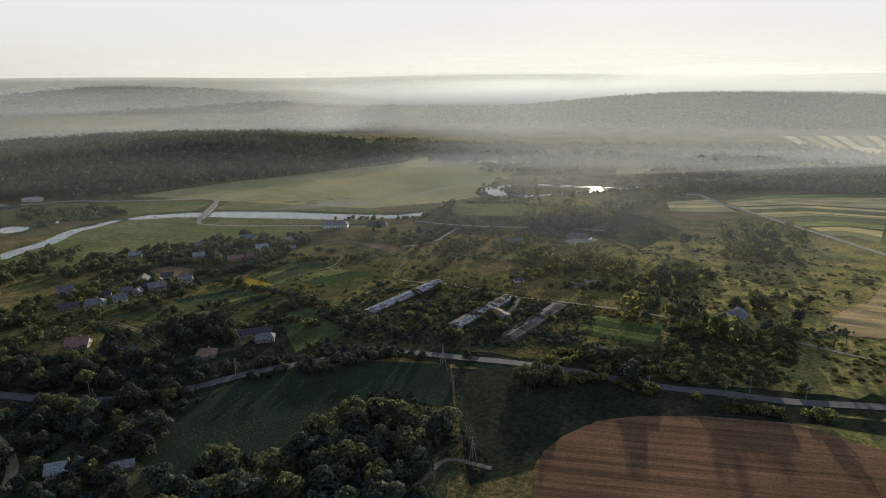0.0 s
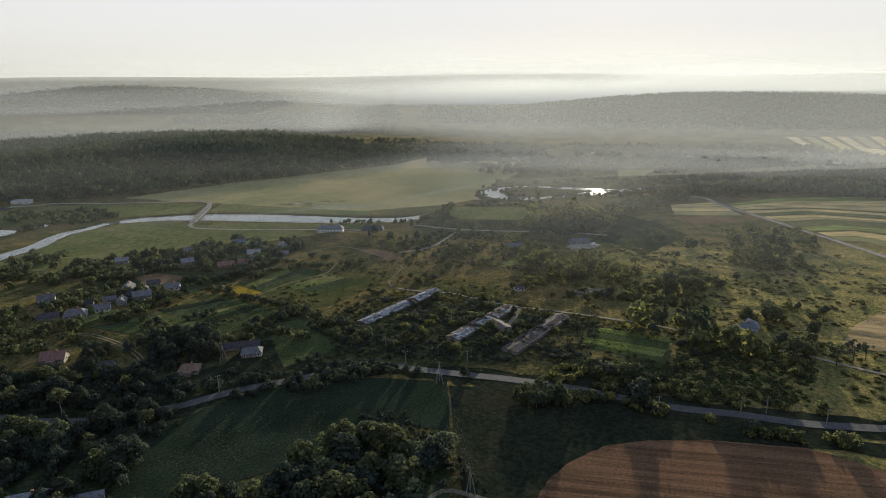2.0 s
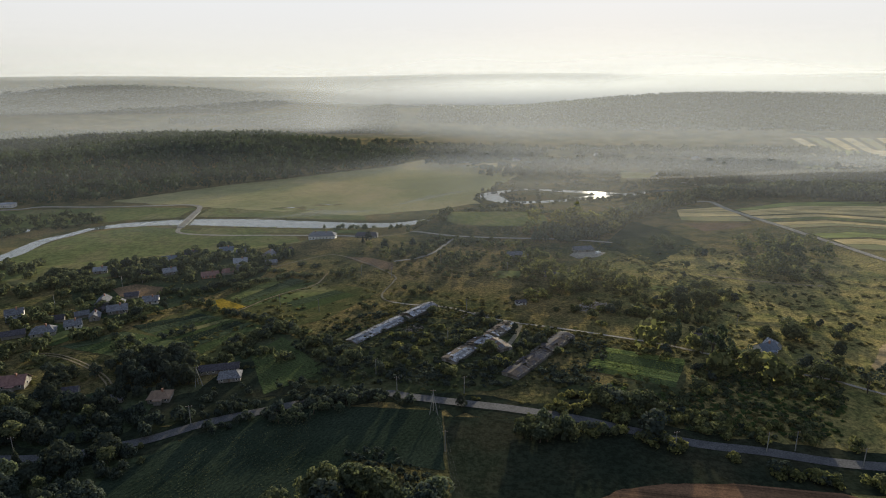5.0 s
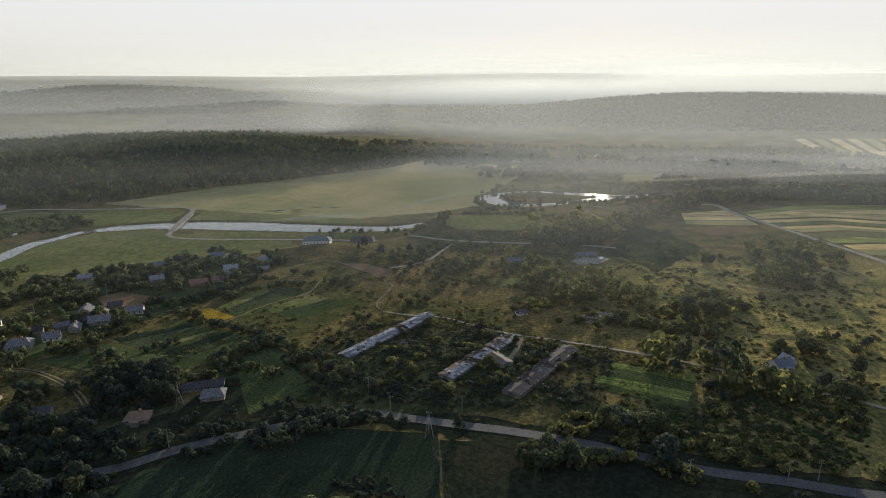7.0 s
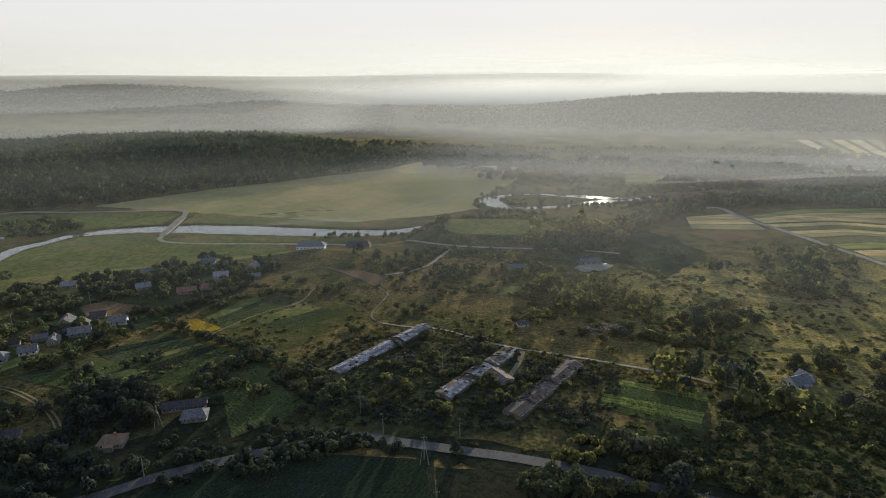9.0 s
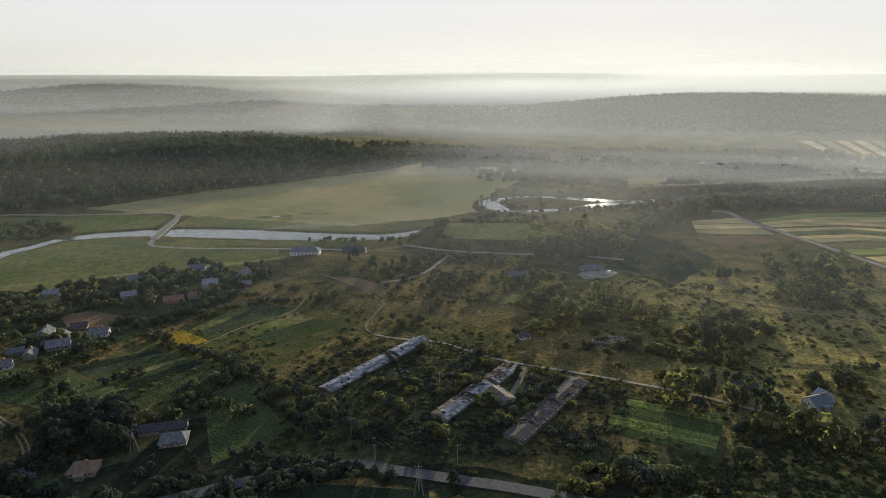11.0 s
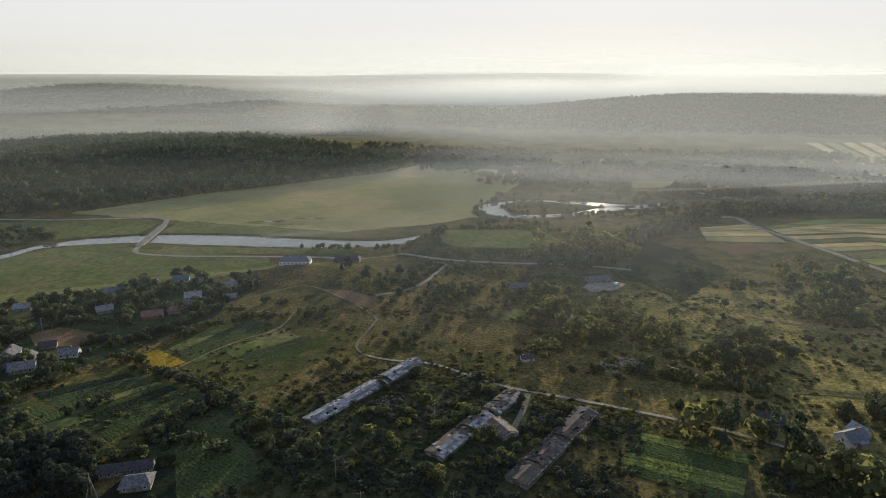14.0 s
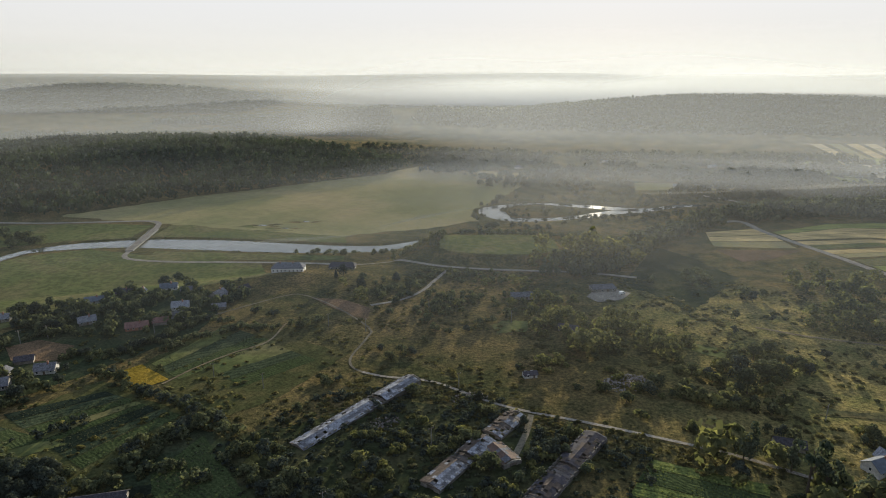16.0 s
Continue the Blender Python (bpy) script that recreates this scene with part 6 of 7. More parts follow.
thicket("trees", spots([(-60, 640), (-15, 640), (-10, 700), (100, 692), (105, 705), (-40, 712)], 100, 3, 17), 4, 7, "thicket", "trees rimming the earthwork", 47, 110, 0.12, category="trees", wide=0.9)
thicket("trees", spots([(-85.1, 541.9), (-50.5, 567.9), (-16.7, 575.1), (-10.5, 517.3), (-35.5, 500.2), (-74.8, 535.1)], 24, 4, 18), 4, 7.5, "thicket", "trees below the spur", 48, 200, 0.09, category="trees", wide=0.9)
VILLAGE = [(-269, 376, 6), (-233, 349, 6), (-247, 345, 6), (-223, 360, 5), (-219, 374, 5), (-212, 386, 6), (-201, 405, 6), (-262, 456, 6), (-176, 496, 7), (-161, 519, 6), (-202, 535, 7), (-215, 524, 4), (-226, 522, 5), (-236, 504, 6), (-219, 468, 6), (-186, 462, 6), (-213, 414, 6), (-219, 415, 5), (-230, 402, 6), (-271, 471, 6), (-129, 573, 18)]
VILLAGE = [(x, y - 3, r + 2.5) for x, y, r in VILLAGE]
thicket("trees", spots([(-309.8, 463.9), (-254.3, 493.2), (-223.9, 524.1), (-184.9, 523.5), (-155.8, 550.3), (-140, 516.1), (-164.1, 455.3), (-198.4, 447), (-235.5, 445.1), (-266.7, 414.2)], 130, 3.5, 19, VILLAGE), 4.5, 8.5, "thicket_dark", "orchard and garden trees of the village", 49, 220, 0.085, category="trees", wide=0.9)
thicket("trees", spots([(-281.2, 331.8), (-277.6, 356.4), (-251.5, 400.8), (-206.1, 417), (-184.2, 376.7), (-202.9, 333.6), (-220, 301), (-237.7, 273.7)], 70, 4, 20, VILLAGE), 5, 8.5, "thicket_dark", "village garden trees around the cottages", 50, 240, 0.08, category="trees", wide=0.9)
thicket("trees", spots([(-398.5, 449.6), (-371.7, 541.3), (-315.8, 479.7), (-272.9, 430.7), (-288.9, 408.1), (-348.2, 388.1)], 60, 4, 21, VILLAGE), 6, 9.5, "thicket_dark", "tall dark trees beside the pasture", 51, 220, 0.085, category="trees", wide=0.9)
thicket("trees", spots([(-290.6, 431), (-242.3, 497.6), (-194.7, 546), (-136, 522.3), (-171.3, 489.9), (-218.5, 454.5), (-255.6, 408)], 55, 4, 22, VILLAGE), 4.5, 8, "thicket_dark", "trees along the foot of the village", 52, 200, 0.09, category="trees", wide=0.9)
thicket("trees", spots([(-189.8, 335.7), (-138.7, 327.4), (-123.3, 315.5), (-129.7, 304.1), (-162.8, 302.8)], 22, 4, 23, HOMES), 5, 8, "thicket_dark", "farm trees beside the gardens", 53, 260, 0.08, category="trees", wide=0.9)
thicket("scrub", spots([(-33.7, 590.9), (36, 594.5), (52.4, 513.3), (29.2, 491.2), (-18, 471.1), (-43.3, 520.1)], 120, 2, 25, (), 0.03), 2, 5.5, "thicket", "scrub in the hollow below the earthwork", 55, 130, 0.12)
thicket("scrub", spots([(51.8, 314.8), (164.4, 341.9), (243.2, 311.9), (201, 251), (98.6, 269.6)], 60, 1.6, 26, HOMES, 0.03), 0.7, 2.2, "scrub", "rough scrub on the slope above the road", 56, 60, 0.18, 0.7, wide=1.7)
thicket("scrub", spots([(176.7, 509), (304.3, 455.7), (228.2, 347.4), (176.2, 374.9), (140.7, 409.8)], 40, 2, 27, (), 0.03), 0.7, 2.2, "scrub", "scattered scrub on the terraced slope", 57, 60, 0.18, 0.7, wide=1.7)
thicket("scrub", spots([(-64, 386.2), (-32.6, 425.2), (9.9, 394.9), (44.8, 370), (102.1, 339.8), (77.1, 325.9), (40.9, 344.6), (9.1, 359.5), (-42.6, 331)], 420, 1.4, 28, [(20, 350, 16), (38, 331, 12), (-42, 368, 8), (2, 336, 9), (72, 327, 15), (92, 315, 15)], 0.04), 0.6, 1.5, "weeds", "tall weeds between the cowsheds", 58, 46, 0.2, 0.6, wide=1.7)
thicket("scrub", spots([(-48.8, 242), (-29.4, 250.1), (-8.2, 224.7), (9, 193.1), (-7.3, 186.1), (-12.6, 218.3)], 60, 1.5, 31), 1.2, 3, "leaf", "brambles at the edge of the wood", 61, 110, 0.12)
thicket("scrub", spots([(-260, 400), (-150, 390), (-60, 300), (-70, 340), (-150, 440), (-250, 430)], 50, 2.5, 32, VILLAGE + HOMES), 1, 3, "thicket", "garden bushes between the plots", 62, 80, 0.15)
thicket("reeds", along([(x, y + w + 2) for x, y, w in RIVER] , 200, 3, 33), 0.6, 1.5, "reed", "reeds on the far bank", 63, 36, 0.2, 0.8, category="reeds")
thicket("reeds", along([(x, y - w - 2) for x, y, w in RIVER], 220, 3, 34), 0.6, 1.4, "reed", "reeds on the near bank", 64, 36, 0.2, 0.8, category="reeds")
thicket("trees", along([(-150, 668), (-110, 668), (-60, 672), (-40, 676)], 22, 6, 35), 4, 7, "thicket_dark", "riverside willows and alders", 65, 140, 0.1, category="trees", wide=0.9)
thicket("trees", spots([(3.7, 817.7), (28, 926.3), (142.9, 950.2), (258.3, 929.3), (301.3, 872.8), (231.3, 767.8), (109.5, 732.8), (32.9, 697.5)], 110, 4, 36, [(x, y - 9, w + 15) for x, y, w in OXBOW] + [(170, 990, 24)]), 4, 7.5, "valley_tree", "alders and willows around the oxbow", 66, 70, 0.14, category="trees", wide=0.9)
thicket("trees", rim(OXBOW, 48, 40), 2.5, 4.5, "valley_tree", "alders leaning over the oxbow water", 74, 90, 0.13, category="trees", wide=0.85)
thicket("trees", spots([(-539, 704), (-468, 732), (-399, 704), (-430, 640), (-476, 624)], 60, 5, 37, [(x, y, w + 4) for x, y, w in RIVER]), 6, 10, "thicket_dark", "dark trees on the far river bank", 67, 110, 0.12, category="trees", wide=0.9)
thicket("trees", spots([(-60, 1150), (75, 1100), (274, 985), (430, 930), (544, 900), (900, 1050), (700, 1330), (229, 1400), (-40, 1380)], 1500, 4, 38, [(170, 985, 28), (320, 1015, 60), (13, 1215, 40)], 0.008), 7, 13, "valley_tree", "hazy village trees beyond the river", 68, 30, 0.2, category="trees", wide=0.9)
thicket("trees", spots([(-150, 1250), (-60, 1190), (60, 1190), (110, 1330), (-60, 1400), (-220, 1420)], 260, 5, 122), 6, 11, "valley_tree", "hazy trees behind the forest spur", 122, 34, 0.19, category="trees", wide=1.0)
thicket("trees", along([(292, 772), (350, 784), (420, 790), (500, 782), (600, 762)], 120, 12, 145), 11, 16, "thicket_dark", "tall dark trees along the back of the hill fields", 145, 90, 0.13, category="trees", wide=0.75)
thicket("trees", spots([(262, 925), (330, 915), (395, 925), (480, 1010), (600, 1180), (520, 1210), (400, 1120), (300, 1010)], 190, 7, 140), 11, 18, "valley_tree", "tall hazy grove beside the far village", 140, 70, 0.14, category="trees", wide=0.8)
thicket("trees", spots([(440, 930), (530, 870), (640, 960), (700, 1080), (600, 1060)], 80, 8, 141), 10, 16, "valley_tree", "hazy trees round the far houses", 141, 70, 0.14, category="trees", wide=0.8)
thicket("trees", spots([(-75, 1130), (-10, 1110), (40, 1120), (20, 1230), (-60, 1230)], 45, 8, 142, [(13, 1240, 26)]), 10, 16, "valley_tree", "hazy trees beside the far pool", 142, 70, 0.14, category="trees", wide=0.8)
thicket("trees", spots([(10, 1010), (110, 985), (205, 1000), (250, 1080), (200, 1150), (60, 1100)], 80, 9, 143, [(200, 1016, 22)]), 8, 14, "valley_tree", "hazy trees along the meadow's end", 143, 60, 0.15, category="trees", wide=0.8)
thicket("trees", [(62, 876, 5), (74, 880, 6), (86, 884, 5), (98, 882, 4), (118, 879, 6), (128, 876, 5), (135, 818, 5), (142, 822, 6), (150, 828, 5), (158, 832, 4), (224, 858, 6), (231, 862, 7), (240, 866, 6), (248, 872, 5), (70, 803, 3), (88, 804, 4), (112, 812, 4), (46, 860, 4), (60, 850, 5), (75, 855, 4), (100, 850, 5), (195, 852, 4), (40, 800, 4), (20, 820, 5), (14, 842, 5), (22, 878, 6), (38, 892, 6)], 0.9, 1.2, "valley_tree", "alders breaking up the oxbow's banks", 144, 90, 0.13, category="trees", wide=0.9)
thicket("trees", along([(-20, 1130), (60, 1050), (150, 980), (280, 920)], 60, 14, 39), 5, 9, "valley_tree", "trees along the misty meadow", 69, 50, 0.16, category="trees", wide=0.9)


YARD = [(-105, 330), (-62, 385), (-15, 405), (40, 372), (75, 345), (60, 300), (5, 296), (-60, 300)]
SHEDS = [(-61 + 8 * i, 344 + 11.4 * i, 5.5) for i in range(6)] + [(-9 + 5.7 * i, 320 + 8.3 * i, 5.5) for i in range(7)] + [(20 + 6.8 * i, 306 + 9.7 * i, 6) for i in range(6)] + [(20, 336, 5), (24, 350, 4)]
thicket("scrub", spots(YARD, 420, 1.6, 120, SHEDS, 0.05), 1.2, 2.9, "leaf", "dense dark shrubs overgrowing the cowshed yard", 120, 90, 0.13, 0.8, wide=1.2)
thicket("weeds", spots(YARD, 700, 1.2, 121, SHEDS), 0.6, 1.4, "crop", "tall weeds round the cowsheds", 121, 40, 0.24, 0.6, category="weeds", wide=1.7)

SLOPE = [(58, 303), (97, 289), (112, 322), (148.2, 316.9), (180.8, 314.9), (144.4, 257.1), (95.9, 260.5), (69.8, 272.9), (53.6, 285.8)]
thicket("scrub", spots(SLOPE, 360, 1.7, 123, HOMES, 0.05), 0.9, 2.6, "thicket_dark", "dense shrubs on the slope below the lane", 123, 90, 0.13, 0.8, wide=1.25)
thicket("weeds", spots(SLOPE, 450, 1.4, 124, HOMES), 0.6, 1.5, "tussock_green", "tall green weeds on the slope below the lane", 124, 36, 0.26, 0.6, category="weeds", wide=1.8)

FALLOW = [(-150, 300), (-20, 290), (120, 262), (260, 260), (300, 520), (130, 600), (-40, 590), (-130, 480)]
thicket("weeds", spots(FALLOW, 1500, 1.5, 94, [(20, 350, 14), (38, 331, 10), (-42, 368, 8), (2, 336, 8), (72, 327, 15), (92, 315, 15)], 0.03), 0.5, 1.1, "weeds", "low hummocks of dry weeds over the fallow", 94, 26, 0.34, 0.36, category="weeds", wide=2.6)
thicket("weeds", spots(FALLOW, 300, 1.5, 95, [(20, 350, 14), (38, 331, 10), (-42, 368, 8), (2, 336, 8), (72, 327, 15), (92, 315, 15)], 0.025), 0.5, 1.3, "scrub", "green weed patches over the fallow", 95, 30, 0.32, 0.5, category="weeds", wide=2.4)
thicket("weeds", spots([(-270, 280), (-110, 290), (-100, 400), (-150, 500), (-260, 500)], 220, 1.5, 96, VILLAGE), 0.5, 1.2, "scrub", "weeds and nettles between the gardens", 96, 30, 0.32, 0.5, category="weeds", wide=2.2)


def crop_rows(poly, angle, spacing, step, size, mat, label, seed, sparse=0.25):
    """Rows of low crop plants, each a small cluster of leaves, with gaps where they failed."""
    rng = np.random.default_rng(seed)
    ca, sa = math.cos(radians(angle)), math.sin(radians(angle))
    u = [x * ca + y * sa for x, y in poly]
    v = [-x * sa + y * ca for x, y in poly]
    P = []
    for r in np.arange(min(v), max(v), spacing):
        for q in np.arange(min(u), max(u), step):
            a, b = q + rng.normal(0, step * 0.45), r + rng.normal(0, spacing * 0.15)
            x, y = a * ca - b * sa, a * sa + b * ca
            if inside(poly, x, y) and rng.random() > sparse + 1.1 * noise.noise((x * 0.09, y * 0.09, seed)):
                P.append((x, y, height(x, y) + 0.15))
    P = np.array(P)
    n, each = len(P), 5
    d = rng.normal(size=(n * each, 3)) * np.array((1, 1, 0.5)) + np.array((0, 0, 0.9))
    d /= np.linalg.norm(d, axis=1)[:, None]
    s = (size * rng.uniform(0.6, 1.3, n * each))[:, None]
    c = np.repeat(P, each, axis=0) + d * s * 0.7
    t = np.cross(d, rng.normal(size=(n * each, 3)))
    t /= np.linalg.norm(t, axis=1)[:, None]
    b = np.cross(d, t)
    V = np.stack([c - t * s * 0.7 - b * s * 0.4, c + t * s * 0.2 - b * s * 0.7, c + t * s * 0.7 + b * s * 0.4, c - t * s * 0.2 + b * s * 0.7], 1).reshape(-1, 3)
    soft = d + np.array((0, 0, 0.6))
    soft /= np.linalg.norm(soft, axis=1)[:, None]
    tagged(leafy("crop", V, np.repeat(soft, 4, axis=0), M[mat]), label, "crop", kind="stuff")


crop_rows([(-117.5, 203.7), (-117.4, 224), (-105.1, 243), (-82.4, 264), (-64.6, 270.3), (-57.9, 225.5), (-83.4, 208.4), (-94.7, 202.4)], 62, 1.7, 0.75, 0.26, "crop", "rows of low green crop in the dark field", 101, 0.5)
crop_rows([(-106.5, 321.9), (-99.3, 346.9), (-68.4, 309.5), (-89.8, 288.8)], 145, 1.7, 1.1, 0.4, "crop", "rows of potato plants", 102, 0.45)
crop_rows([(72, 340), (108, 326), (94, 299), (57, 316)], 158, 2.2, 1.1, 0.4, "lush_crop", "rows of vegetables by the lane", 103, 0.6)
crop_rows([(-188.8, 361.2), (-160.2, 384), (-116.9, 363.6), (-135.4, 328.6)], 30, 1.9, 1.2, 0.38, "crop", "rows of garden vegetables and weeds", 104, 0.55)
crop_rows([(-153.4, 416.8), (-137.1, 465.6), (-101.8, 446.9), (-132.9, 401.7)], 40, 1.9, 1.2, 0.36, "crop", "rows of garden plants on the slope", 105, 0.55)


def woodland(name, poly, n, lo, hi, mat, label, seed, quads_each, leaf, kind="round", wide=1.0):
    rng = random.Random(seed)
    xs, ys = [p[0] for p in poly], [p[1] for p in poly]
    places = []
    while len(places) < n:
        x, y = rng.uniform(min(xs), max(xs)), rng.uniform(min(ys), max(ys))
        if inside(poly, x, y):
            places.append((x, y))
    thicket(name, places, lo, hi, mat, label, seed, quads_each, leaf, category="woodland", kind=kind, wide=wide)


woodland("forest", [(-1300, 560), (-700, 720), (-560, 778), (-470, 800), (-345, 915), (-230, 1010), (-130, 1095), (-95, 1170), (-120, 1230), (-260, 1330), (-430, 1480), (-1000, 1560), (-1600, 1400)], 8500, 13, 19, "forest", "broad dark mixed forest on a low hill", 71, 22, 0.13, wide=0.85)
woodland("forest", [(-900, 1150), (-560, 1120), (-345, 1010), (-230, 1090), (-160, 1160), (-300, 1300), (-480, 1420), (-900, 1480)], 1100, 17, 23, "forest", "pointed spruces standing above the forest", 76, 30, 0.07, kind="conifer", wide=0.9)
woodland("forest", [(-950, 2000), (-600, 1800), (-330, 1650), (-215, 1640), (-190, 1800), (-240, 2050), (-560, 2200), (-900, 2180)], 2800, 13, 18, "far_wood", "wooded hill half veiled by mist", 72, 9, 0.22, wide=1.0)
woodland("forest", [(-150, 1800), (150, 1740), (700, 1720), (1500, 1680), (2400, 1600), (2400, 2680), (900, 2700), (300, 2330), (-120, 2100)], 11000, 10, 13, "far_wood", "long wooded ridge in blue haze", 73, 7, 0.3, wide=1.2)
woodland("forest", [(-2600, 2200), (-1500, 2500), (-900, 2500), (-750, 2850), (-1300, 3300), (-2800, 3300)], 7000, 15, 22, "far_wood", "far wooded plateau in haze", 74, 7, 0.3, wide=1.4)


for k, (y, a, b) in enumerate([(2880, -420, 500), (3060, -250, 900), (3240, -700, 650), (3380, 300, 1500), (3020, 1050, 1900)]):
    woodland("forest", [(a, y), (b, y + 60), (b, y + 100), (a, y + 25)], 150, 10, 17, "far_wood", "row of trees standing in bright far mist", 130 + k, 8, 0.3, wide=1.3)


# ---- poles and wires ----
def pole(x, y, h, rot, label="grey concrete power pole beside the road", arms=True):
    root = tagged(new("power_pole"), label, "pole", "power poles")
    set_on(root, x, y, rot)
    bm = bmesh.new()
    cone(bm, (0, 0, -0.5), (0, 0, h), 0.2, 0.13, 8)
    part("shaft", bm, M["concrete"], root)
    if arms:
        bm = bmesh.new()
        beam(bm, (-1.1, 0, h - 0.5), (1.1, 0, h - 0.5), 0.12)
        arm = part("crossarm", bm, M["rust"], root)
        for u in (-1.0, 0.0, 1.0):
            bm = bmesh.new()
            cone(bm, (u, 0, h - 0.44), (u, 0, h - 0.2), 0.07, 0.05, 6)
            part("insulator", bm, M["white"], arm, "white insulator")
    return root


def braced_pole(x, y, h, rot, out):
    root = pole(x, y, h, rot, "concrete power pole with two slanting braces")
    for s in (-1, 1):
        bm = bmesh.new()
        cone(bm, (s * 1.8, -out, -0.5), (0, 0, h - 1.2), 0.16, 0.11, 7)
        part("brace", bm, M["concrete"], root)
    return root


def wires(name, a, b, offsets, sag, label):
    d = (Vector(b) - Vector(a)).xy.normalized()
    n = Vector((-d.y, d.x, 0))
    root = tagged(new(name), label, "wire")
    for o in offsets:
        bm = bmesh.new()
        prev = None
        for i in range(13):
            t = i / 12
            p = Vector(a).lerp(Vector(b), t) + n * o - Vector((0, 0, sag * 4 * t * (1 - t)))
            if prev is not None:
                beam(bm, prev, p, 0.016)
            prev = p
        part("strand", bm, M["wire"], root)


def top_of(x, y, h):
    return (x, y, height(x, y) + h - 0.2)


braced_pole(-14, 276, 10, 5, 3.5)
braced_pole(0, 198, 10, 5, 3.0)
pole(-8, 247, 9, 5)
pole(-27, 175, 9.5, 5)
braced_pole(-124, 296, 9, 30, 3)
for x, y in [(124, 251), (143, 241), (113, 250), (-170, 239), (-212, 262), (-113, 263), (-31, 290), (79, 250), (-1, 291)]:
    pole(x, y, 8.5, 15)
for x, y in [(-43, 308), (-117, 402), (-54, 464), (-77, 471), (-173, 456), (-258, 396), (0, 396), (-90, 392), (152, 371), (-10, 347), (-228, 446), (-238, 438), (30, 480), (-20, 500)]:
    pole(x, y, 8, 40, "thin weathered power pole in the fields")
wires("power_line", top_of(-14, 276, 10), top_of(0, 198, 10), (-1, 0, 1), 1.4, "three sagging wires over the dark field")
wires("power_line", top_of(0, 198, 10), top_of(-27, 175, 9.5), (-1, 0, 1), 0.6, "three wires above the wood edge")
wires("power_line", top_of(-14, 276, 10), top_of(-43, 308, 8), (-0.8, 0.8), 0.7, "two wires towards the cowsheds")
wires("power_line", top_of(113, 250, 8.5), top_of(143, 241, 8.5), (-0.8, 0.8), 0.5, "two wires along the road")


# ---- morning mist and haze, added as see-through sheets ----
def mist(name, x0, x1, y0, y1, level, mat, label, amount, step=45.0):
    """A sheet of mist; level gives its height at a place, amount how thick it is there."""
    nx, ny = int((x1 - x0) / step) + 1, int((y1 - y0) / step) + 1
    V, F, D = [], [], []
    for j in range(ny):
        for i in range(nx):
            x, y = x0 + (x1 - x0) * i / (nx - 1), y0 + (y1 - y0) * j / (ny - 1)
            V.append((x, y, level(x, y)))
            D.append(amount(x, y))
    for j in range(ny - 1):
        for i in range(nx - 1):
            f = (j * nx + i, j * nx + i + 1, (j + 1) * nx + i + 1, (j + 1) * nx + i)
            if max(D[k] for k in f) > 0:
                F.append(f)
    ob = link_mesh(name, V, F, mat, soft=True)
    at = ob.data.attributes.new("mist_amount", "FLOAT", "POINT")
    at.data.foreach_set("value", np.array(D, np.float32))
    return tagged(ob, label, "mist", kind="stuff")


def in_wood(x, y):
    back = min(1560, max(1230, 1230 - 0.75 * (x + 120)))
    return smooth(60, -120, x - 0.8 * (y - 1150)) * smooth(70, -50, y - back)


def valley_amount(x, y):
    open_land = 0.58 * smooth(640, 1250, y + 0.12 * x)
    # The veil is added haze over the near slopes, lifting dark tones
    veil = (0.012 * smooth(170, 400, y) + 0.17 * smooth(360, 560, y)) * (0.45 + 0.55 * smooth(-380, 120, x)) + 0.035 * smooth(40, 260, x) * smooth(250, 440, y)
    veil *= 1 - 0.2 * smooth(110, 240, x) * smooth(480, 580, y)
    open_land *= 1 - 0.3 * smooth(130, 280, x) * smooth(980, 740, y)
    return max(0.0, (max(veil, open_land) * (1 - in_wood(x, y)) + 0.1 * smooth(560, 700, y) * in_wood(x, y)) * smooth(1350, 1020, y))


mist("mist", -1900, 2100, 160, 1930, lambda x, y: base_height(x, y) + 14 + 12 * smooth(430, 560, y) * smooth(1060, 760, y) + 6 * in_wood(x, y), mat_mist("valley_mist", 0.52, 0.003, 0.22), "haze sheet added over slopes, valley meadow and wood", valley_amount)

# Each curtain is an added sheet with aerial haze put into its opacity
def curtain(radius, amount, rise, top, label, first=-62, last=62, clear=(6.0, 3.5), mat=None):
    """Hazy air standing across the valley: thin at the ground, thickest some way up, clear again above; amount varies with the bearing in degrees."""
    levels = (0.0, 0.12, 0.3, 0.6, 1.0, 1.6, 2.4, 3.4, 4.6, 6.0)
    bearings = np.arange(first, last + 0.1, 1.0)
    V, D = [], []
    for a in bearings:
        x, y = radius * math.sin(radians(a)), 70 + radius * math.cos(radians(a))
        floor = base_height(x, y)
        k = amount(a) * (1 + 0.25 * noise.noise((a * 0.09, radius * 0.01, 0.5)))
        for u in levels:
            z = floor + u * rise
            V.append((x, y, z))
            D.append(max(0.0, k * smooth(0, 1.0, u) * smooth(top, -25, z) * smooth(clear[0], clear[1], u)))
    n = len(levels)
    F = [(i * n + j, (i + 1) * n + j, (i + 1) * n + j + 1, i * n + j + 1) for i in range(len(bearings) - 1) for j in range(n - 1)]
    F = [f for f in F if max(D[i] for i in f) > 0.002]
    ob = link_mesh("mist", V, F, mat or AIR, soft=True)
    at = ob.data.attributes.new("mist_amount", "FLOAT", "POINT")
    at.data.foreach_set("value", np.array(D, np.float32))
    tagged(ob, label, "mist", kind="stuff")


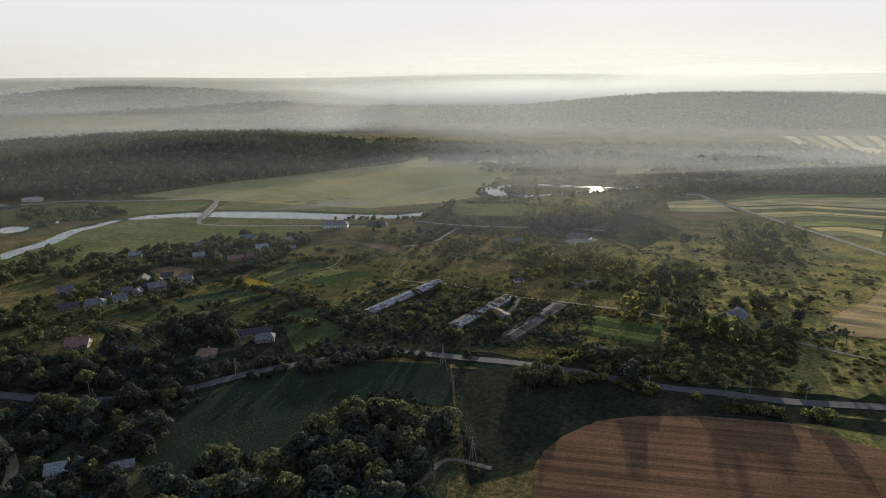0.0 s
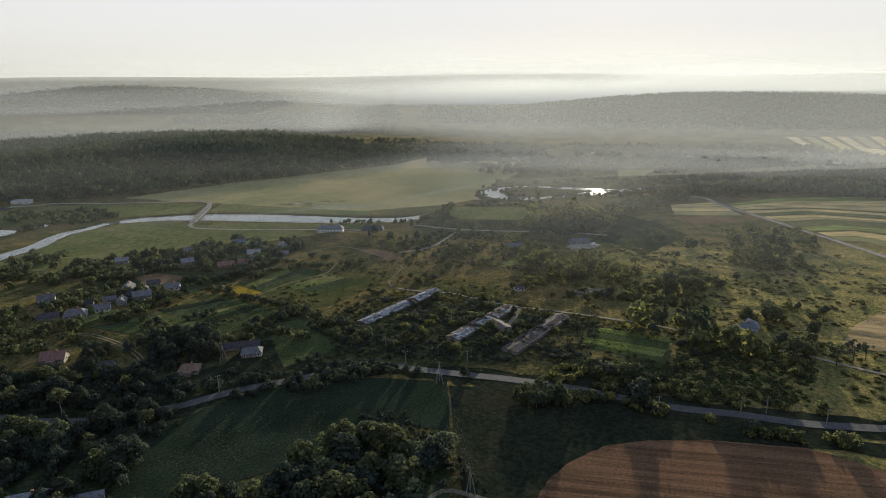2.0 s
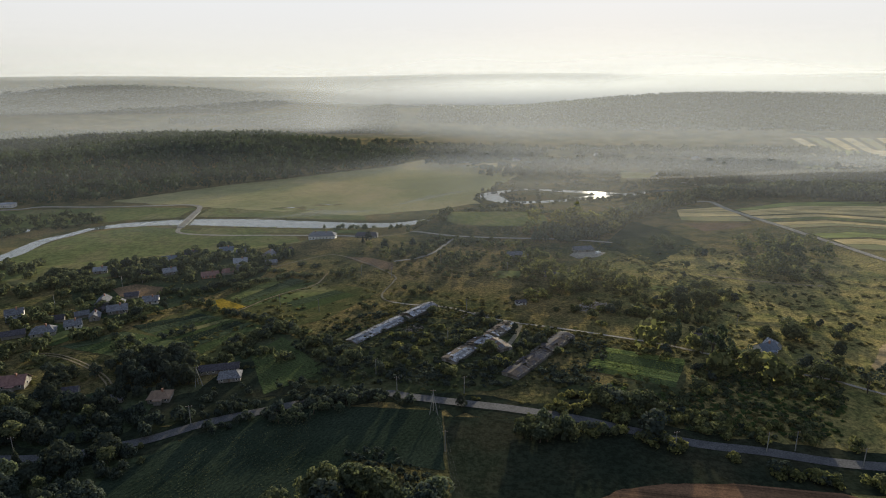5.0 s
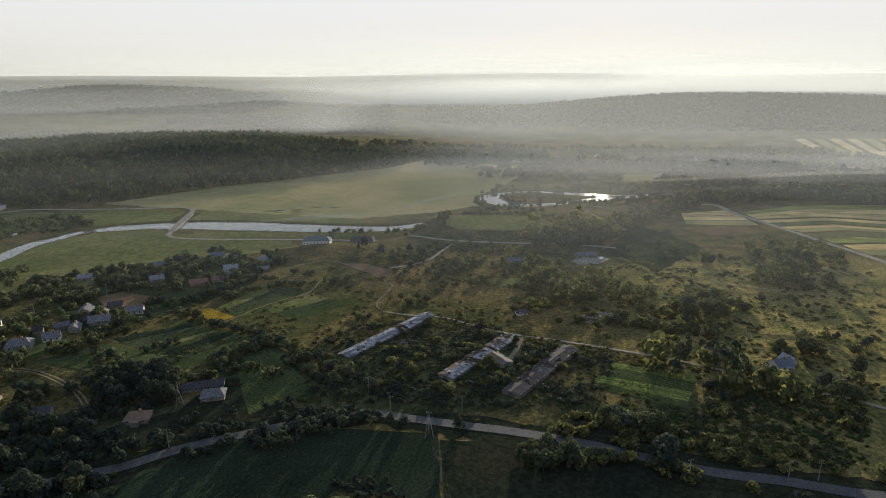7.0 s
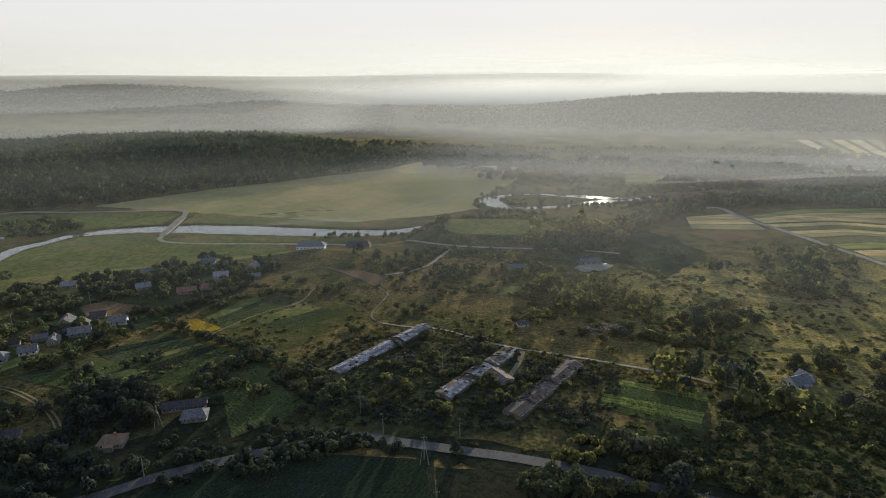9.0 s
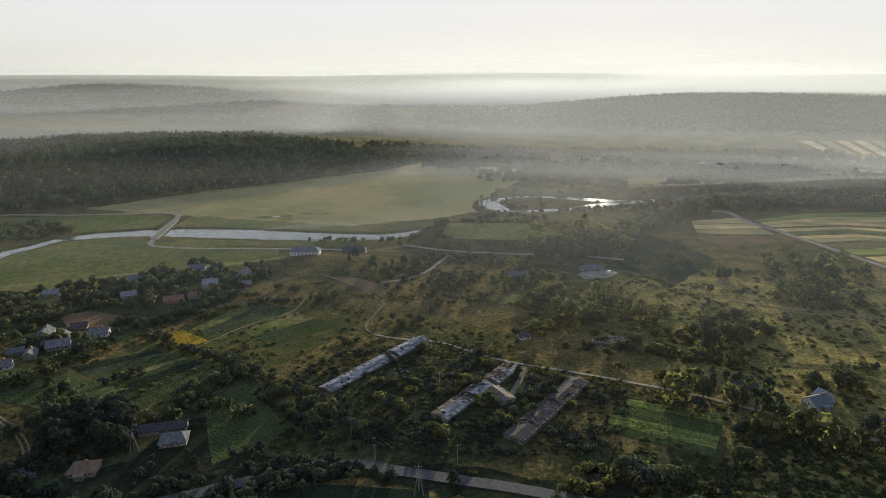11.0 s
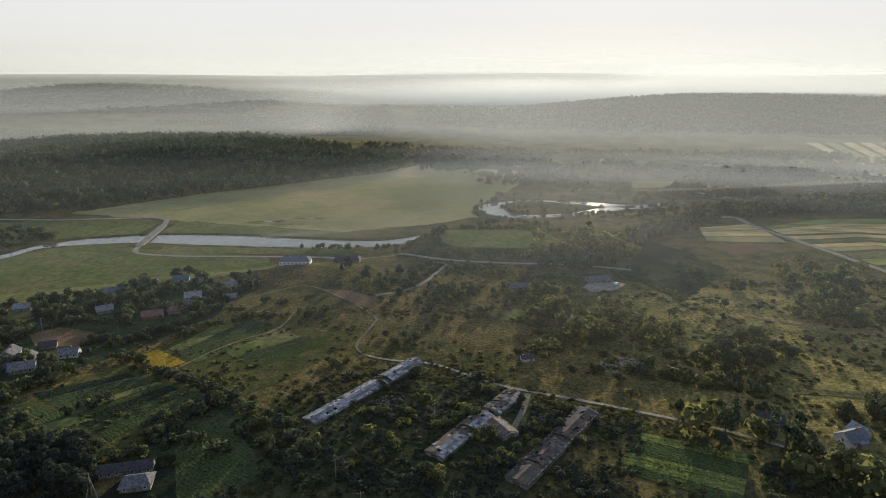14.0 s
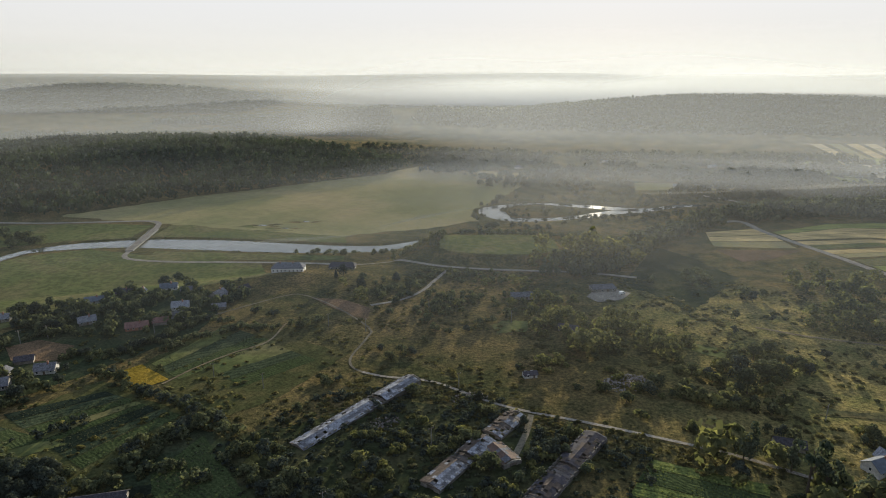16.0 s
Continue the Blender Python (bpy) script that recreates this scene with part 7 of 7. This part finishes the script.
def mat_air(name, colour):
    """Backlit haze: lets most light pass, and passes on the sun's light softly."""
    m, tr, b = nodes_of(name)
    tr.nodes.remove(b)
    dens = tr.nodes.new("ShaderNodeAttribute")
    dens.attribute_name = "mist_amount"
    t = tr.nodes.new("ShaderNodeBsdfTranslucent")
    t.inputs["Color"].default_value = (*colour, 1)
    tp = tr.nodes.new("ShaderNodeBsdfTransparent")
    mx = tr.nodes.new("ShaderNodeMixShader")
    tr.links.new(dens.outputs["Fac"], mx.inputs[0])
    tr.links.new(tp.outputs[0], mx.inputs[1])
    tr.links.new(t.outputs[0], mx.inputs[2])
    tr.links.new(mx.outputs[0], tr.nodes["Material Output"].inputs["Surface"])
    return m


# Haze brightness is set by these colours; the far fog's is raised
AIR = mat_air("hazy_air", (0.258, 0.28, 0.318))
FOG = mat_air("brightened_far_fog", (0.375, 0.405, 0.44))


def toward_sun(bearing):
    """Share of haze by bearing, raised below the sun to add its glow."""
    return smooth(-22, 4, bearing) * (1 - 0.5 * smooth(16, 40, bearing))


LOW = (3.4, 1.5)
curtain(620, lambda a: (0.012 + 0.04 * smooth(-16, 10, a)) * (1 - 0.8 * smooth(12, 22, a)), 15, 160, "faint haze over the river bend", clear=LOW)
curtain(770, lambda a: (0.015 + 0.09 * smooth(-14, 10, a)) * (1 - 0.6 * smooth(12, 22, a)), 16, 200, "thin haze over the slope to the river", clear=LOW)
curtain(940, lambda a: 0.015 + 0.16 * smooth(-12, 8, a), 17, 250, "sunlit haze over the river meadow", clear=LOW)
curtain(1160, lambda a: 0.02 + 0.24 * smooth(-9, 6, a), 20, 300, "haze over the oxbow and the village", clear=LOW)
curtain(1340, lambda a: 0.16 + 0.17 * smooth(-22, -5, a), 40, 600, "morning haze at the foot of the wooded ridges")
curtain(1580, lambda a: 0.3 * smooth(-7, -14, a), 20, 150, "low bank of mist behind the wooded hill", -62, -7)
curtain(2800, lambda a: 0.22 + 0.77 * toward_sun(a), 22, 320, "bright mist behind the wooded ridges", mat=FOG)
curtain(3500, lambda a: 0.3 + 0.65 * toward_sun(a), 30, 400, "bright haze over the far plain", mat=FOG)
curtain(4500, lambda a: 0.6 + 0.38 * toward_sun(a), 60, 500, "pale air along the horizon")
